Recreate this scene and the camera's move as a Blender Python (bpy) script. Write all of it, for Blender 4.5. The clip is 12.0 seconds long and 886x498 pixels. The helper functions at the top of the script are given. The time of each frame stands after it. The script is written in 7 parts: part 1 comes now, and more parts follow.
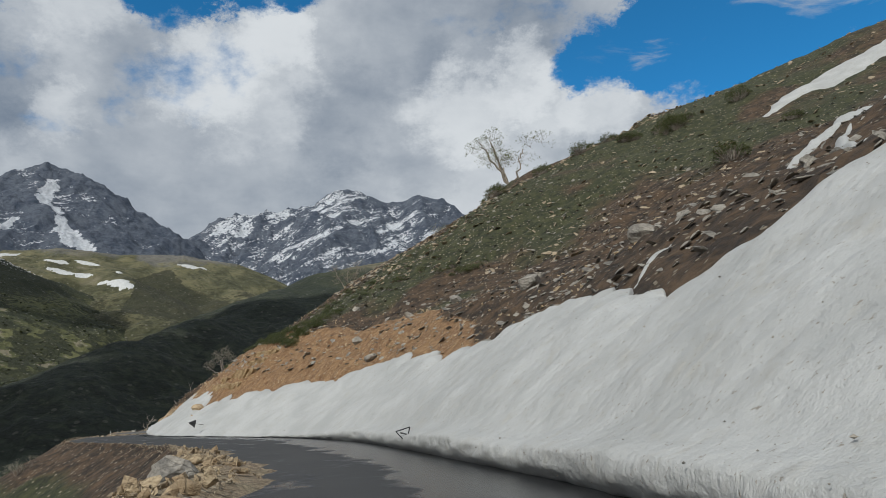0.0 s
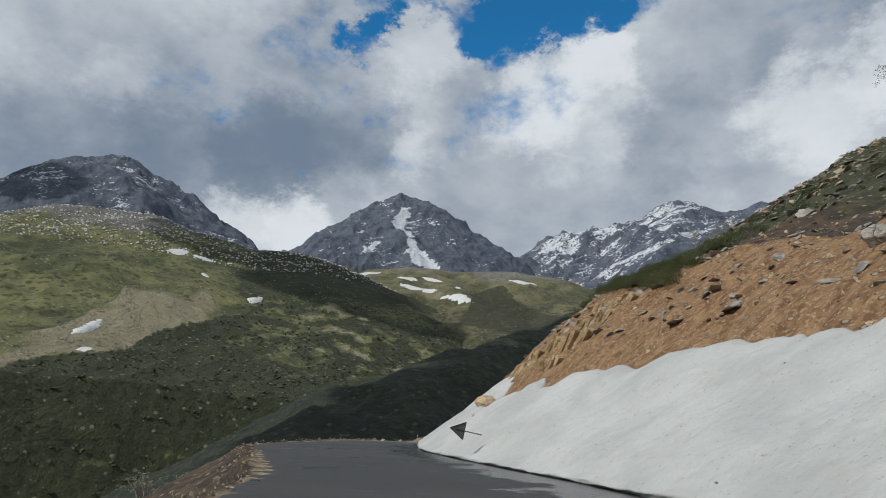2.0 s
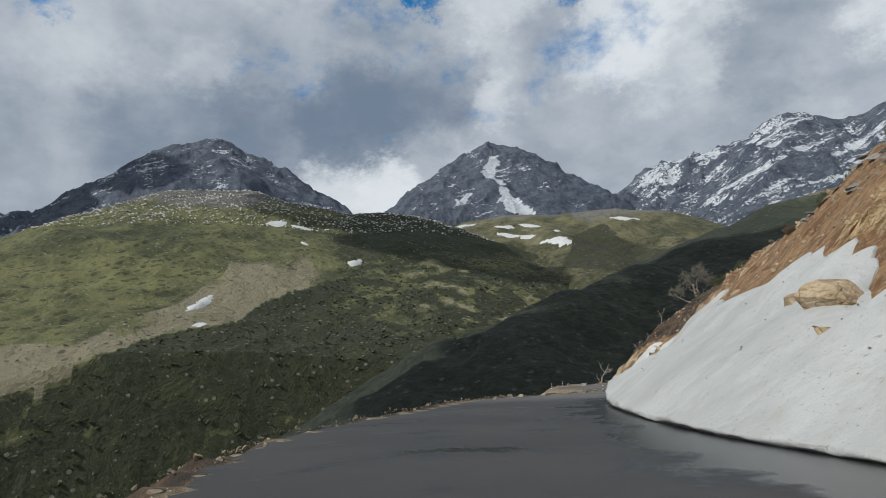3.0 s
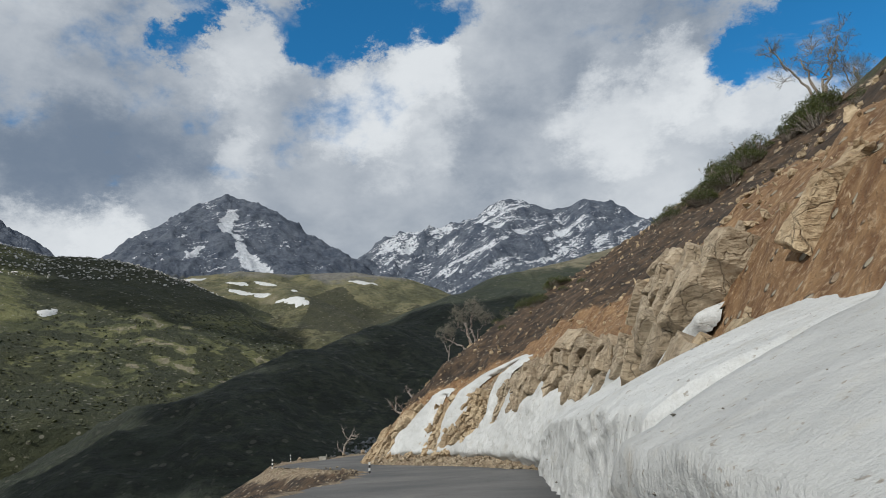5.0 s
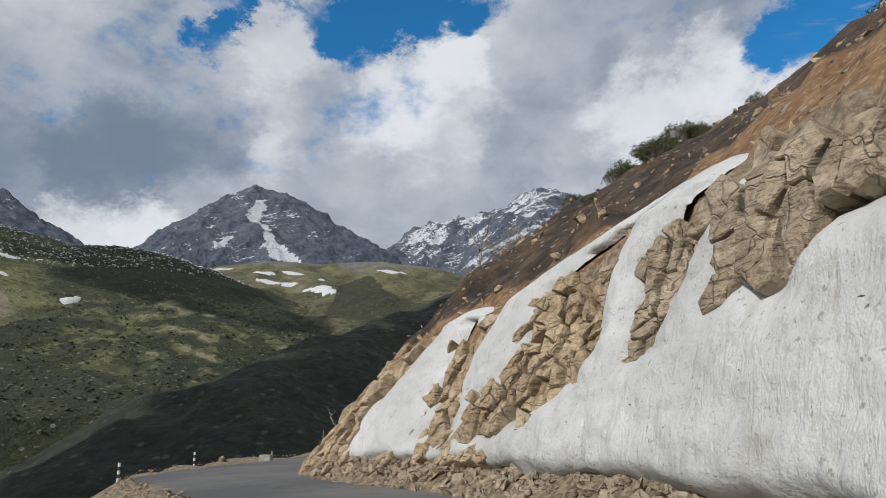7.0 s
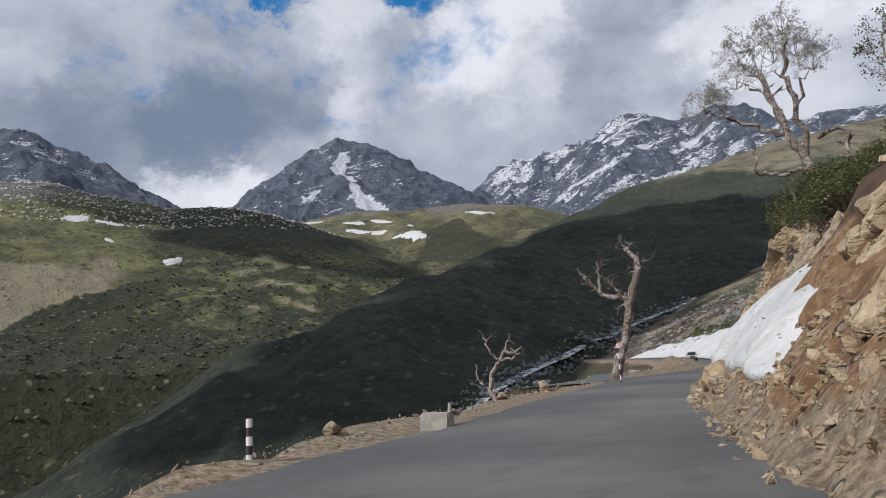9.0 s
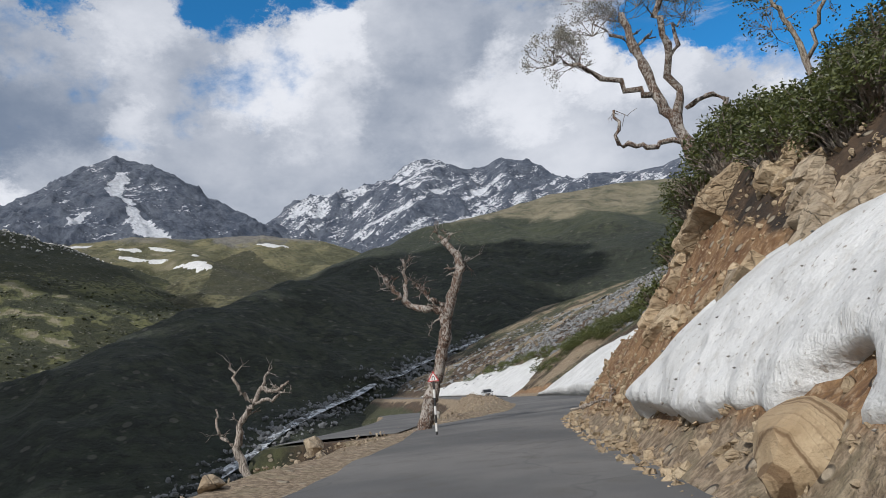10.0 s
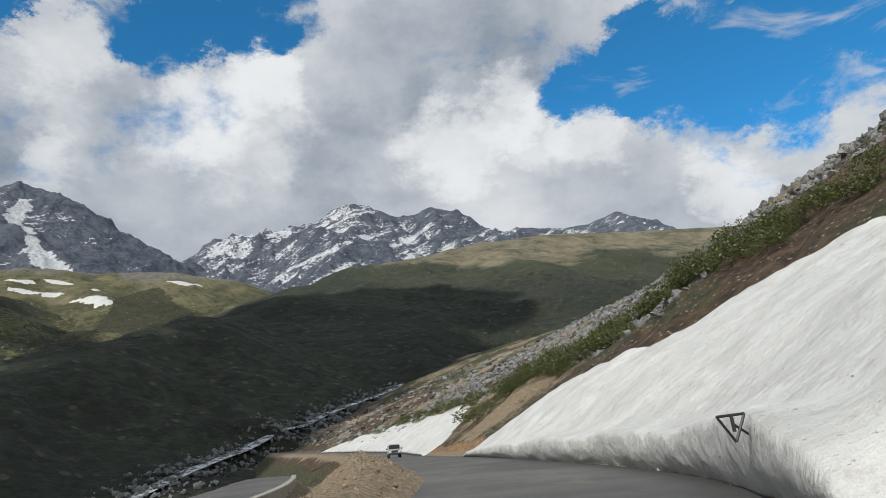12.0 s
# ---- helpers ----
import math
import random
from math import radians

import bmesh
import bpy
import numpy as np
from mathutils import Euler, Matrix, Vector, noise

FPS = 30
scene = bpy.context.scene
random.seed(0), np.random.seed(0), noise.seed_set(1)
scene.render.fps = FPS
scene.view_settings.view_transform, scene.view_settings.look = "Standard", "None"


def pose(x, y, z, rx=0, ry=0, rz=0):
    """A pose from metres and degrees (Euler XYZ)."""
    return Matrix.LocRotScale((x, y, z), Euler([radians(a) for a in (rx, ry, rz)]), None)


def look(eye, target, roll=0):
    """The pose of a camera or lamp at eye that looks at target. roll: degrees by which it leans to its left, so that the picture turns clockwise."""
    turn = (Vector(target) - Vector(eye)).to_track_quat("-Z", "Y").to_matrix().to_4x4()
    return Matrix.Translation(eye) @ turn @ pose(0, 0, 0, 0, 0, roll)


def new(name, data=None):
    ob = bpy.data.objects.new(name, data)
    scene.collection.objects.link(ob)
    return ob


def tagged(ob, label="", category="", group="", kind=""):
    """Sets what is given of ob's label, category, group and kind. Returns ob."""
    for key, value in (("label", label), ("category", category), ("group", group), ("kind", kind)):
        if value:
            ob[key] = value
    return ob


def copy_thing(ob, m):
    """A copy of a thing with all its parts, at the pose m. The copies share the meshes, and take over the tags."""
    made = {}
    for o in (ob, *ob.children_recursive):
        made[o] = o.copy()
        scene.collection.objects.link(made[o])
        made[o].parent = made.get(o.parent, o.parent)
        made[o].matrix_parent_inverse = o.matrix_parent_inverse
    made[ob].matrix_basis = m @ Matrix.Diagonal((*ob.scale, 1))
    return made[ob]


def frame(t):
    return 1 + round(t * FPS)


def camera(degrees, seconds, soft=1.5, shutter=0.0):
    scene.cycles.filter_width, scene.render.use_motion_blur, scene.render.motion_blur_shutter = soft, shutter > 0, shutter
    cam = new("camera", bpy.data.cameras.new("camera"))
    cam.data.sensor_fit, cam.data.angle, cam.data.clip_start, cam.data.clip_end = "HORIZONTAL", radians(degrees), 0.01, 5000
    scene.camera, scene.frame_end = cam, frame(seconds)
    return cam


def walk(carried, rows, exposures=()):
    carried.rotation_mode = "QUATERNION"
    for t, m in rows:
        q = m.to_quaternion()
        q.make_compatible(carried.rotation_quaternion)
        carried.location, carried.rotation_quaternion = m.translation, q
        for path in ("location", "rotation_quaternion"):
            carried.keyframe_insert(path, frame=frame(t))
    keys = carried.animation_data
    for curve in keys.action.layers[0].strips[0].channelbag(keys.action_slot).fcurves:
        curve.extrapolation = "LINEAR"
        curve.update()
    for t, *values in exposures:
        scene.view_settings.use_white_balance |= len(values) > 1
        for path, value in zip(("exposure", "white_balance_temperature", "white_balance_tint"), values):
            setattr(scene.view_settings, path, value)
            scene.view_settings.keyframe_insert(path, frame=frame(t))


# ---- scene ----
cam = camera(66.7, 12.0, soft=0.8)
PATH = [
    (0, (15.067, -26.076, 1.491), (15.027, -24.132, 1.96), -2.5),
    (0.5, (13.642, -16.817, 1.42), (13.556, -14.887, 1.937), -2.0),
    (1, (11.443, -6.865, 1.349), (11.12, -4.961, 1.869), -0.3),
    (1.5, (7.938, 2.997, 1.312), (7.315, 4.825, 1.833), 1.3),
    (2, (2.92, 12.615, 1.309), (1.973, 14.298, 1.831), 3.0),
    (2.3, (-1.003, 18.347, 1.293), (-2.095, 19.94, 1.812), 1.5),
    (2.5, (-3.982, 22.17, 1.308), (-5.132, 23.724, 1.818), 0.4),
    (2.8, (-8.687, 27.84, 1.324), (-9.887, 29.393, 1.709), -1.1),
    (3, (-11.737, 31.421, 1.366), (-12.933, 32.978, 1.747), -1.3),
    (3.3, (-15.802, 35.975, 1.423), (-16.976, 37.546, 1.814), -2.2),
    (3.5, (-18.35, 39.27, 1.472), (-19.46, 40.888, 1.861), -2.6),
    (3.7, (-20.441, 42.452, 1.498), (-21.446, 44.135, 1.891), -3.4),
    (5.3, (-29.207, 66.064, 1.439), (-29.665, 67.927, 2.004), -2.6),
    (5.5, (-29.99, 68.917, 1.402), (-30.443, 70.779, 1.972), -2.7),
    (6, (-31.898, 76.3, 1.302), (-32.343, 78.165, 1.872), -3.0),
    (6.5, (-33.925, 83.788, 1.234), (-34.383, 85.656, 1.783), -3.0),
    (7, (-36.056, 91.3, 1.168), (-36.634, 93.141, 1.696), -2.3),
    (7.2, (-36.983, 94.076, 1.152), (-37.699, 95.868, 1.676), -1.6),
    (8.8, (-50.136, 110.631, 1.075), (-51.128, 112.32, 1.482), -4.0),
    (9, (-51.711, 113.252, 1.087), (-52.546, 115.029, 1.469), -4.9),
    (9.5, (-54.203, 120.074, 1.228), (-54.655, 121.99, 1.582), -6.8),
    (10, (-55.526, 126.999, 1.33), (-55.772, 128.936, 1.766), -6.1),
    (10.5, (-56.406, 134.18, 1.369), (-56.585, 136.093, 1.923), -6.2),
    (11, (-56.855, 141.622, 1.397), (-56.987, 143.54, 1.948), -5.3),
    (11.5, (-56.881, 149.36, 1.487), (-56.945, 151.28, 2.044), -5.1),
    (12, (-56.379, 157.695, 1.551), (-56.395, 159.614, 2.113), -5.2),
]
walk(cam, [(t, look(eye, target, roll)) for t, eye, target, roll in PATH], [(0, -0.12, 6200, 7), (2.5, -0.04, 6130, 7), (6, 0.0, 6250, 8), (9, 0.1, 6080, 13), (12, 0.14, 6400, 8)])
# the sky's features: bearing, height, radius in degrees, amount
CLOUD_GAPS = [(-37.3, 31.8, 2.4, 0.42), (-36.2, 34.4, 3.2, 0.42), (-33, 34.2, 2.6, 0.3), (-29.2, 33.6, 3.6, 0.42), (-25, 32.8, 3.8, 0.42), (-22.8, 35.6, 4.8, 0.5), (-18.2, 35.2, 4.4, 0.45), (-14.5, 37, 5, 0.4), (15.6, 28.4, 4.8, 0.5),
              (19, 29, 5, 0.5), (22.5, 28.6, 6, 0.5), (27.5, 27.5, 6, 0.42), (33, 27, 7, 0.42), (20.3, 25.4, 3.6, 0.4), (28.4, 24, 4.5, 0.34), (23.2, 21.4, 3.4, 0.32), (26, 18.2, 3, 0.3), (30, 21.8, 4, 0.3), (11.8, 27.8, 2.8, 0.32),
              (42, 28, 12, 0.3), (-69.4, 30, 3, 0.4)]
CLOUD_HEAPS = [(-32.4, 31.8, 3, 0.2), (6.5, 25.5, 7, 0.2), (-8, 29, 12, 0.15), (26.5, 21, 2.5, 0.12), (33.5, 24.0, 3, 0.2)]
CLOUD_LIGHT = [(-20.7, 27, 5, 0.26), (-15.6, 31.4, 4, 0.30), (-17.4, 25.4, 5.5, 0.16), (1.5, 24.4, 5, 0.26), (7.3, 27.3, 4, 0.3), (9.7, 25, 4, 0.22), (14.2, 24.2, 3.5, 0.2), (-31.7, 31.6, 4, 0.12), (-42.5, 15.8, 4, 0.36), (-47.4, 15.0, 3.6, 0.24),
               (24, 17.5, 4, 0.25), (-58.3, 24.6, 3.5, 0.14), (-33, 23.2, 3, 0.16)]
CLOUD_SHADE = [(-45.3, 21.4, 6, 0.3), (-47, 26, 10, 0.15), (-41, 27.5, 8, 0.2), (-40, 22, 5, 0.14), (-36.5, 24.5, 5, 0.18), (-51, 19.4, 6, 0.24), (-60, 20.4, 8, 0.24), (-69, 16, 9, 0.22), (-9.2, 25, 6, 0.2), (-4.5, 31.2, 7, 0.16), (6.2, 32, 5, 0.16),
               (-10, 20.2, 5, 0.1), (-2, 20, 4.5, 0.18), (-27.5, 27.2, 4.5, 0.16), (-1, 28.5, 3, 0.1)]

# ---------------------------------------------------------------- world and sun
SUN_AZ = (-0.48, -0.877)          # towards the sun, on the map
SUN_EL = radians(38)
sun_dir = Vector((SUN_AZ[0] * math.cos(SUN_EL), SUN_AZ[1] * math.cos(SUN_EL), math.sin(SUN_EL)))
sun = new("sun", bpy.data.lights.new("sun", "SUN"))
sun.data.energy, sun.data.angle, sun.data.color = 3.1, radians(0.53), (1.0, 0.955, 0.88)
sun.matrix_world = Matrix.Translation((0, 0, 300)) @ sun_dir.to_track_quat("Z", "Y").to_matrix().to_4x4()


class Nodes:
    """A short way to write node trees."""

    def __init__(self, tree):
        self.tree = tree
        tree.nodes.clear()

    def put(self, kind, inputs=None, **settings):
        node = self.tree.nodes.new(kind)
        if "op" in settings:
            node.operation = settings.pop("op")
        if "blend" in settings:
            node.data_type, node.blend_type = "RGBA", settings.pop("blend")
        if "dims" in settings:
            node.noise_dimensions = settings.pop("dims")
        for key, value in (inputs or {}).items():
            sock = node.inputs[key]
            if isinstance(value, bpy.types.NodeSocket):
                self.tree.links.new(value, sock)
            else:
                sock.default_value = value
        return node

    def math(self, op, a, b=0.0, c=None, clamp=False):
        node = self.put("ShaderNodeMath", {0: a, 1: b} if c is None else {0: a, 1: b, 2: c}, op=op)
        node.use_clamp = clamp
        return node.outputs[0]

    def vmath(self, op, a, b=(0, 0, 0)):
        node = self.put("ShaderNodeVectorMath", {0: a, 1: b}, op=op)
        return node.outputs["Value"] if op in ("DOT_PRODUCT", "LENGTH") else node.outputs["Vector"]

    def mix(self, fac, a, b, blend="MIX"):
        node = self.put("ShaderNodeMix", blend=blend)
        for index, value in ((0, fac), (6, a), (7, b)):
            if isinstance(value, bpy.types.NodeSocket):
                self.tree.links.new(value, node.inputs[index])
            elif index == 0:
                node.inputs[0].default_value = value
            else:
                node.inputs[index].default_value = (*value, 1) if len(value) == 3 else value
        return node.outputs[2]

    def step(self, value, lo, hi, to_lo=0.0, to_hi=1.0):
        node = self.put("ShaderNodeMapRange", {0: value, 1: lo, 2: hi, 3: to_lo, 4: to_hi})
        node.interpolation_type = "SMOOTHSTEP"
        return node.outputs[0]

    def noise(self, vector, scale, detail=4.0, rough=0.55, warp=0.0):
        return self.put("ShaderNodeTexNoise", {"Vector": vector, "Scale": scale, "Detail": detail, "Roughness": rough, "Distortion": warp}).outputs[0]


def direction(az, el):
    a, e = radians(az), radians(el)
    return (math.sin(a) * math.cos(e), math.cos(a) * math.cos(e), math.sin(e))


world = bpy.data.worlds.new("sky")
scene.world = world
world.use_nodes = True
n = Nodes(world.node_tree)
ray = n.vmath("NORMALIZE", n.put("ShaderNodeTexCoord").outputs["Generated"])
sky = n.put("ShaderNodeTexSky")
sky.sky_type, sky.sun_disc, sky.sun_elevation = "NISHITA", False, SUN_EL
sky.sun_rotation = math.atan2(SUN_AZ[0], SUN_AZ[1])
sky.altitude, sky.air_density, sky.dust_density, sky.ozone_density = 3500, 1.0, 0.4, 2.0
# heaped clouds, with blue openings where the heaps part
up = n.put("ShaderNodeSeparateXYZ", {0: ray}).outputs[2]
flat = n.vmath("MULTIPLY", ray, (1.0, 1.0, 1.5))
wisps = n.noise(flat, 4.2, 9.0, 0.60, 0.35)
puffs = n.noise(flat, 12.0, 6.0, 0.6, 0.1)
cover = n.math("ADD", n.math("MULTIPLY_ADD", wisps, 1.05, -0.155), n.math("MULTIPLY", puffs, 0.80))
ragged = n.put("ShaderNodeTexNoise", {"Vector": flat, "Scale": 7.0, "Detail": 8.0, "Roughness": 0.72}).outputs["Color"]
torn = n.vmath("NORMALIZE", n.vmath("ADD", ray, n.vmath("MULTIPLY", n.vmath("SUBTRACT", ragged, (0.5, 0.5, 0.5)), (0.19, 0.19, 0.19))))


def lobe(az, el, size, amount, total):
    near = n.vmath("DOT_PRODUCT", torn, direction(az, el))
    return n.math("ADD", total, n.math("MULTIPLY", n.step(near, math.cos(radians(size)), 1.0), amount))


for az, el, size, amount in CLOUD_GAPS:
    cover = lobe(az, el, size * 1.02, -0.72 * amount, cover)
for az, el, size, amount in CLOUD_HEAPS:
    cover = lobe(az, el, size, amount, cover)
cover = n.math("ADD", cover, n.step(up, 0.47, 0.25, 0.0, 0.16))
dense = n.step(cover, 0.38, 0.74)
lit = n.math("ADD", n.math("MULTIPLY", n.noise(flat, 3.4, 5.0, 0.5, 0.3), 0.8), n.math("MULTIPLY_ADD", puffs, 0.22, 0.06))
for az, el, size, amount in CLOUD_LIGHT:
    lit = lobe(az, el, size, amount, lit)
for az, el, size, amount in CLOUD_SHADE:
    lit = lobe(az, el, size, -0.62 * amount, lit)
fluff = n.noise(flat, 22.0, 7.0, 0.62, 0.2)
lit = n.math("ADD", lit, n.math("MULTIPLY_ADD", fluff, 0.15, -0.075))
lit = n.step(lit, 0.14, 1.0)
grey = n.mix(lit, (0.21, 0.26, 0.34), (0.89, 0.895, 0.905))
veil = n.math("MULTIPLY", n.step(n.noise(n.vmath("MULTIPLY", ray, (1.0, 1.0, 3.2)), 7.0, 8.0, 0.62, 0.8), 0.50, 0.72), 0.75)
dense = n.math("MAXIMUM", dense, n.math("MULTIPLY", veil, n.step(n.vmath("DOT_PRODUCT", ray, direction(30, 23)), math.cos(radians(20)), math.cos(radians(8)))))
blue = n.mix(1.0, n.mix(1.0, sky.outputs[0], (0.17, 0.17, 0.17), "MULTIPLY"), (0.28, 1.0, 1.2), "MULTIPLY")
n.put("ShaderNodeOutputWorld", {0: n.put("ShaderNodeBackground", {0: n.mix(dense, blue, grey), 1: 0.85}).outputs[0]})


# ---------------------------------------------------------------- small tools
def hashed(ix, iy, seed):
    h = (ix.astype(np.int64) * 374761393 + iy.astype(np.int64) * 668265263 + seed * 974711) & 0x7FFFFFFF
    h = ((h ^ (h >> 13)) * 1274126177) & 0x7FFFFFFF
    return ((h ^ (h >> 16)) & 0xFFFF) / 65535.0


def vnoise(x, y, seed=0):
    x, y = np.asarray(x, float), np.asarray(y, float)
    ix, iy = np.floor(x), np.floor(y)
    fx, fy = x - ix, y - iy
    fx, fy = fx * fx * fx * (fx * (fx * 6 - 15) + 10), fy * fy * fy * (fy * (fy * 6 - 15) + 10)
    a, b = hashed(ix, iy, seed), hashed(ix + 1, iy, seed)
    c, d = hashed(ix, iy + 1, seed), hashed(ix + 1, iy + 1, seed)
    return (a + (b - a) * fx) * (1 - fy) + (c + (d - c) * fx) * fy


def fbm(x, y, size, octaves=4, seed=0, gain=0.5):
    """Noise about zero, within about -1 to 1."""
    total, amp, norm = 0.0, 1.0, 0.0
    x, y = np.asarray(x, float) / size, np.asarray(y, float) / size
    for o in range(octaves):
        total = total + amp * (2 * vnoise(x, y, seed + o) - 1)
        norm += amp
        x, y, amp = x * 2.03 * 0.8 - y * 2.03 * 0.6 + 7.3, x * 2.03 * 0.6 + y * 2.03 * 0.8 + 3.1, amp * gain
    return total / norm


def ridged(x, y, size, octaves=5, seed=0, gain=0.55):
    total, amp, norm = 0.0, 1.0, 0.0
    x, y = np.asarray(x, float) / size, np.asarray(y, float) / size
    for o in range(octaves):
        v = 1 - np.abs(2 * vnoise(x, y, seed + o) - 1)
        total = total + amp * v * v
        norm += amp
        x, y, amp = x * 2.1 * 0.8 - y * 2.1 * 0.6 + 5.3, x * 2.1 * 0.6 + y * 2.1 * 0.8 + 1.7, amp * gain
    return total / norm


def smooth(points, per=8):
    """A curve through the points."""
    p = np.array(points, float)
    p = np.vstack([2 * p[0] - p[1], p, 2 * p[-1] - p[-2]])
    out = []
    for i in range(1, len(p) - 2):
        for t in np.arange(per) / per:
            a, b, c, d = p[i - 1 : i + 3]
            out.append(0.5 * (2 * b + (c - a) * t + (2 * a - 5 * b + 4 * c - d) * t * t + (3 * b - a - 3 * c + d) * t**3))
    out.append(p[-2])
    return np.array(out)


def to_line(x, y, line):
    """For points: the distance to a polyline, the nearest point's index along it (a fraction), and the side (+1: right)."""
    x, y = np.ravel(x), np.ravel(y)
    best, where, side = np.full(len(x), 1e9), np.zeros(len(x)), np.ones(len(x))
    for i in range(len(line) - 1):
        ax, ay = line[i, :2]
        dx, dy = line[i + 1, :2] - line[i, :2]
        t = np.clip(((x - ax) * dx + (y - ay) * dy) / (dx * dx + dy * dy + 1e-12), 0, 1)
        px, py = x - ax - t * dx, y - ay - t * dy
        d = px * px + py * py
        hit = d < best
        best[hit], where[hit] = d[hit], i + t[hit]
        side[hit] = np.where(dx * py[hit] - dy * px[hit] < 0, 1.0, -1.0)
    return np.sqrt(best), where, side


def mesh_ob(name, verts, faces, material, parent=None, shade=True):
    me = bpy.data.meshes.new(name)
    me.from_pydata([tuple(map(float, v)) for v in verts], [], [tuple(int(i) for i in f) for f in faces])
    me.update()
    if shade:
        me.shade_smooth()
    for m in material if isinstance(material, (list, tuple)) else [material]:
        me.materials.append(m)
    ob = new(name, me)
    ob.parent = parent
    return ob


def part(name, bm, material, parent, label="", shade=False):
    me = bpy.data.meshes.new(name)
    bm.to_mesh(me)
    bm.free()
    me.materials.append(material)
    if shade:
        me.shade_smooth()
    ob = new(name, me)
    ob.parent = parent
    return tagged(ob, label)


def grid_faces(rows, cols, keep=None):
    i = np.arange(rows * cols).reshape(rows, cols)
    quads = np.stack([i[:-1, :-1], i[:-1, 1:], i[1:, 1:], i[1:, :-1]], -1).reshape(-1, 4)
    return quads if keep is None else quads[keep]


def compact(verts, quads):
    used = np.unique(quads)
    back = np.full(len(verts), -1)
    back[used] = np.arange(len(used))
    return verts[used], back[quads]


def box(bm, x0, x1, y0, y1, z0, z1):
    v = [bm.verts.new((x, y, z)) for x in (x0, x1) for y in (y0, y1) for z in (z0, z1)]
    for f in ((0, 1, 3, 2), (4, 6, 7, 5), (0, 4, 5, 1), (2, 3, 7, 6), (0, 2, 6, 4), (1, 5, 7, 3)):
        bm.faces.new([v[k] for k in f])
    return v


# ---------------------------------------------------------------- materials
def material(name):
    m = bpy.data.materials.new(name)
    m.use_nodes = True
    return m, Nodes(m.node_tree)


def finish(m, k, color, rough=0.9, bump=None, strength=0.4, distance=0.05, metal=0.0, extra=None):
    ins = {"Base Color": color if isinstance(color, bpy.types.NodeSocket) else (*color, 1), "Roughness": rough, "Metallic": metal}
    if bump is not None:
        ins["Normal"] = k.put("ShaderNodeBump", {"Height": bump, "Strength": strength, "Distance": distance}).outputs[0]
    ins.update(extra or {})
    k.put("ShaderNodeOutputMaterial", {0: k.put("ShaderNodeBsdfPrincipled", ins).outputs[0]})
    return m


def place(k):
    return k.put("ShaderNodeNewGeometry").outputs["Position"]


def rock_material(name, dark, light, stain, size=1.0, bump=0.08):
    m, k = material(name)
    p = place(k)
    tone = k.put("ShaderNodeObjectInfo").outputs["Random"]
    isle = k.put("ShaderNodeNewGeometry").outputs["Random Per Island"]
    a, b = k.noise(p, 0.9 / size, 6.0, 0.6, 0.3), k.noise(p, 7.0 / size, 5.0, 0.65)
    c = k.mix(k.step(a, 0.35, 0.65), dark, light)
    c = k.mix(k.step(b, 0.45, 0.75, 0.0, 0.6), c, stain)
    c = k.mix(1.0, c, k.mix(k.math("MULTIPLY_ADD", k.math("ADD", tone, isle), 0.5, 0.0), (0.72, 0.72, 0.72), (1.25, 1.2, 1.15)), "MULTIPLY")
    cracks = k.put("ShaderNodeTexVoronoi", {"Vector": k.vmath("ADD", p, k.vmath("MULTIPLY", k.put("ShaderNodeTexNoise", {"Vector": p, "Scale": 2.0}).outputs["Color"], (0.5, 0.5, 0.5))), "Scale": 1.3 / size})
    cracks.feature = "DISTANCE_TO_EDGE"
    beds = k.noise(k.vmath("MULTIPLY", p, (0.6, 0.6, 5.0)), 1.4 / size, 5.0, 0.65, 0.5)
    c = k.mix(k.step(beds, 0.42, 0.36, 0.0, 0.22), c, stain)
    c = k.mix(k.step(k.noise(p, 2.6 / size, 6.0, 0.7, 0.2), 0.5, 0.68, 0.0, 0.45), c, tuple(v * 1.25 for v in light))
    c = k.mix(k.step(cracks.outputs[0], 0.018, 0.003, 0.0, 0.3), c, tuple(v * 0.45 for v in stain))
    chips = k.put("ShaderNodeTexVoronoi", {"Vector": k.vmath("MULTIPLY", p, (1.0, 1.0, 1.7)), "Scale": 3.6 / size})
    h = k.math("ADD", k.math("ADD", k.math("MULTIPLY", b, 0.9), k.math("MULTIPLY", beds, 0.9)), k.math("MULTIPLY", k.step(cracks.outputs[0], 0.0, 0.03), 0.3))
    h = k.math("ADD", h, k.math("MULTIPLY", chips.outputs["Distance"], 0.55))
    return finish(m, k, c, 0.9, h, 1.0, bump * 1.7)


TAN_ROCK = rock_material("tan_rock", (0.34, 0.25, 0.15), (0.56, 0.45, 0.30), (0.22, 0.145, 0.08))
GREY_ROCK = rock_material("grey_rock", (0.20, 0.19, 0.17), (0.42, 0.39, 0.34), (0.12, 0.11, 0.09))
PALE_ROCK = rock_material("pale_rock", (0.29, 0.23, 0.155), (0.48, 0.40, 0.29), (0.15, 0.105, 0.065))
SCREE_ROCK = rock_material("scree_rock", (0.15, 0.16, 0.165), (0.31, 0.32, 0.325), (0.10, 0.105, 0.10))
BEDDED_ROCK = rock_material("bedded_rock", (0.36, 0.25, 0.13), (0.56, 0.43, 0.26), (0.24, 0.14, 0.065), 0.7, 0.05)


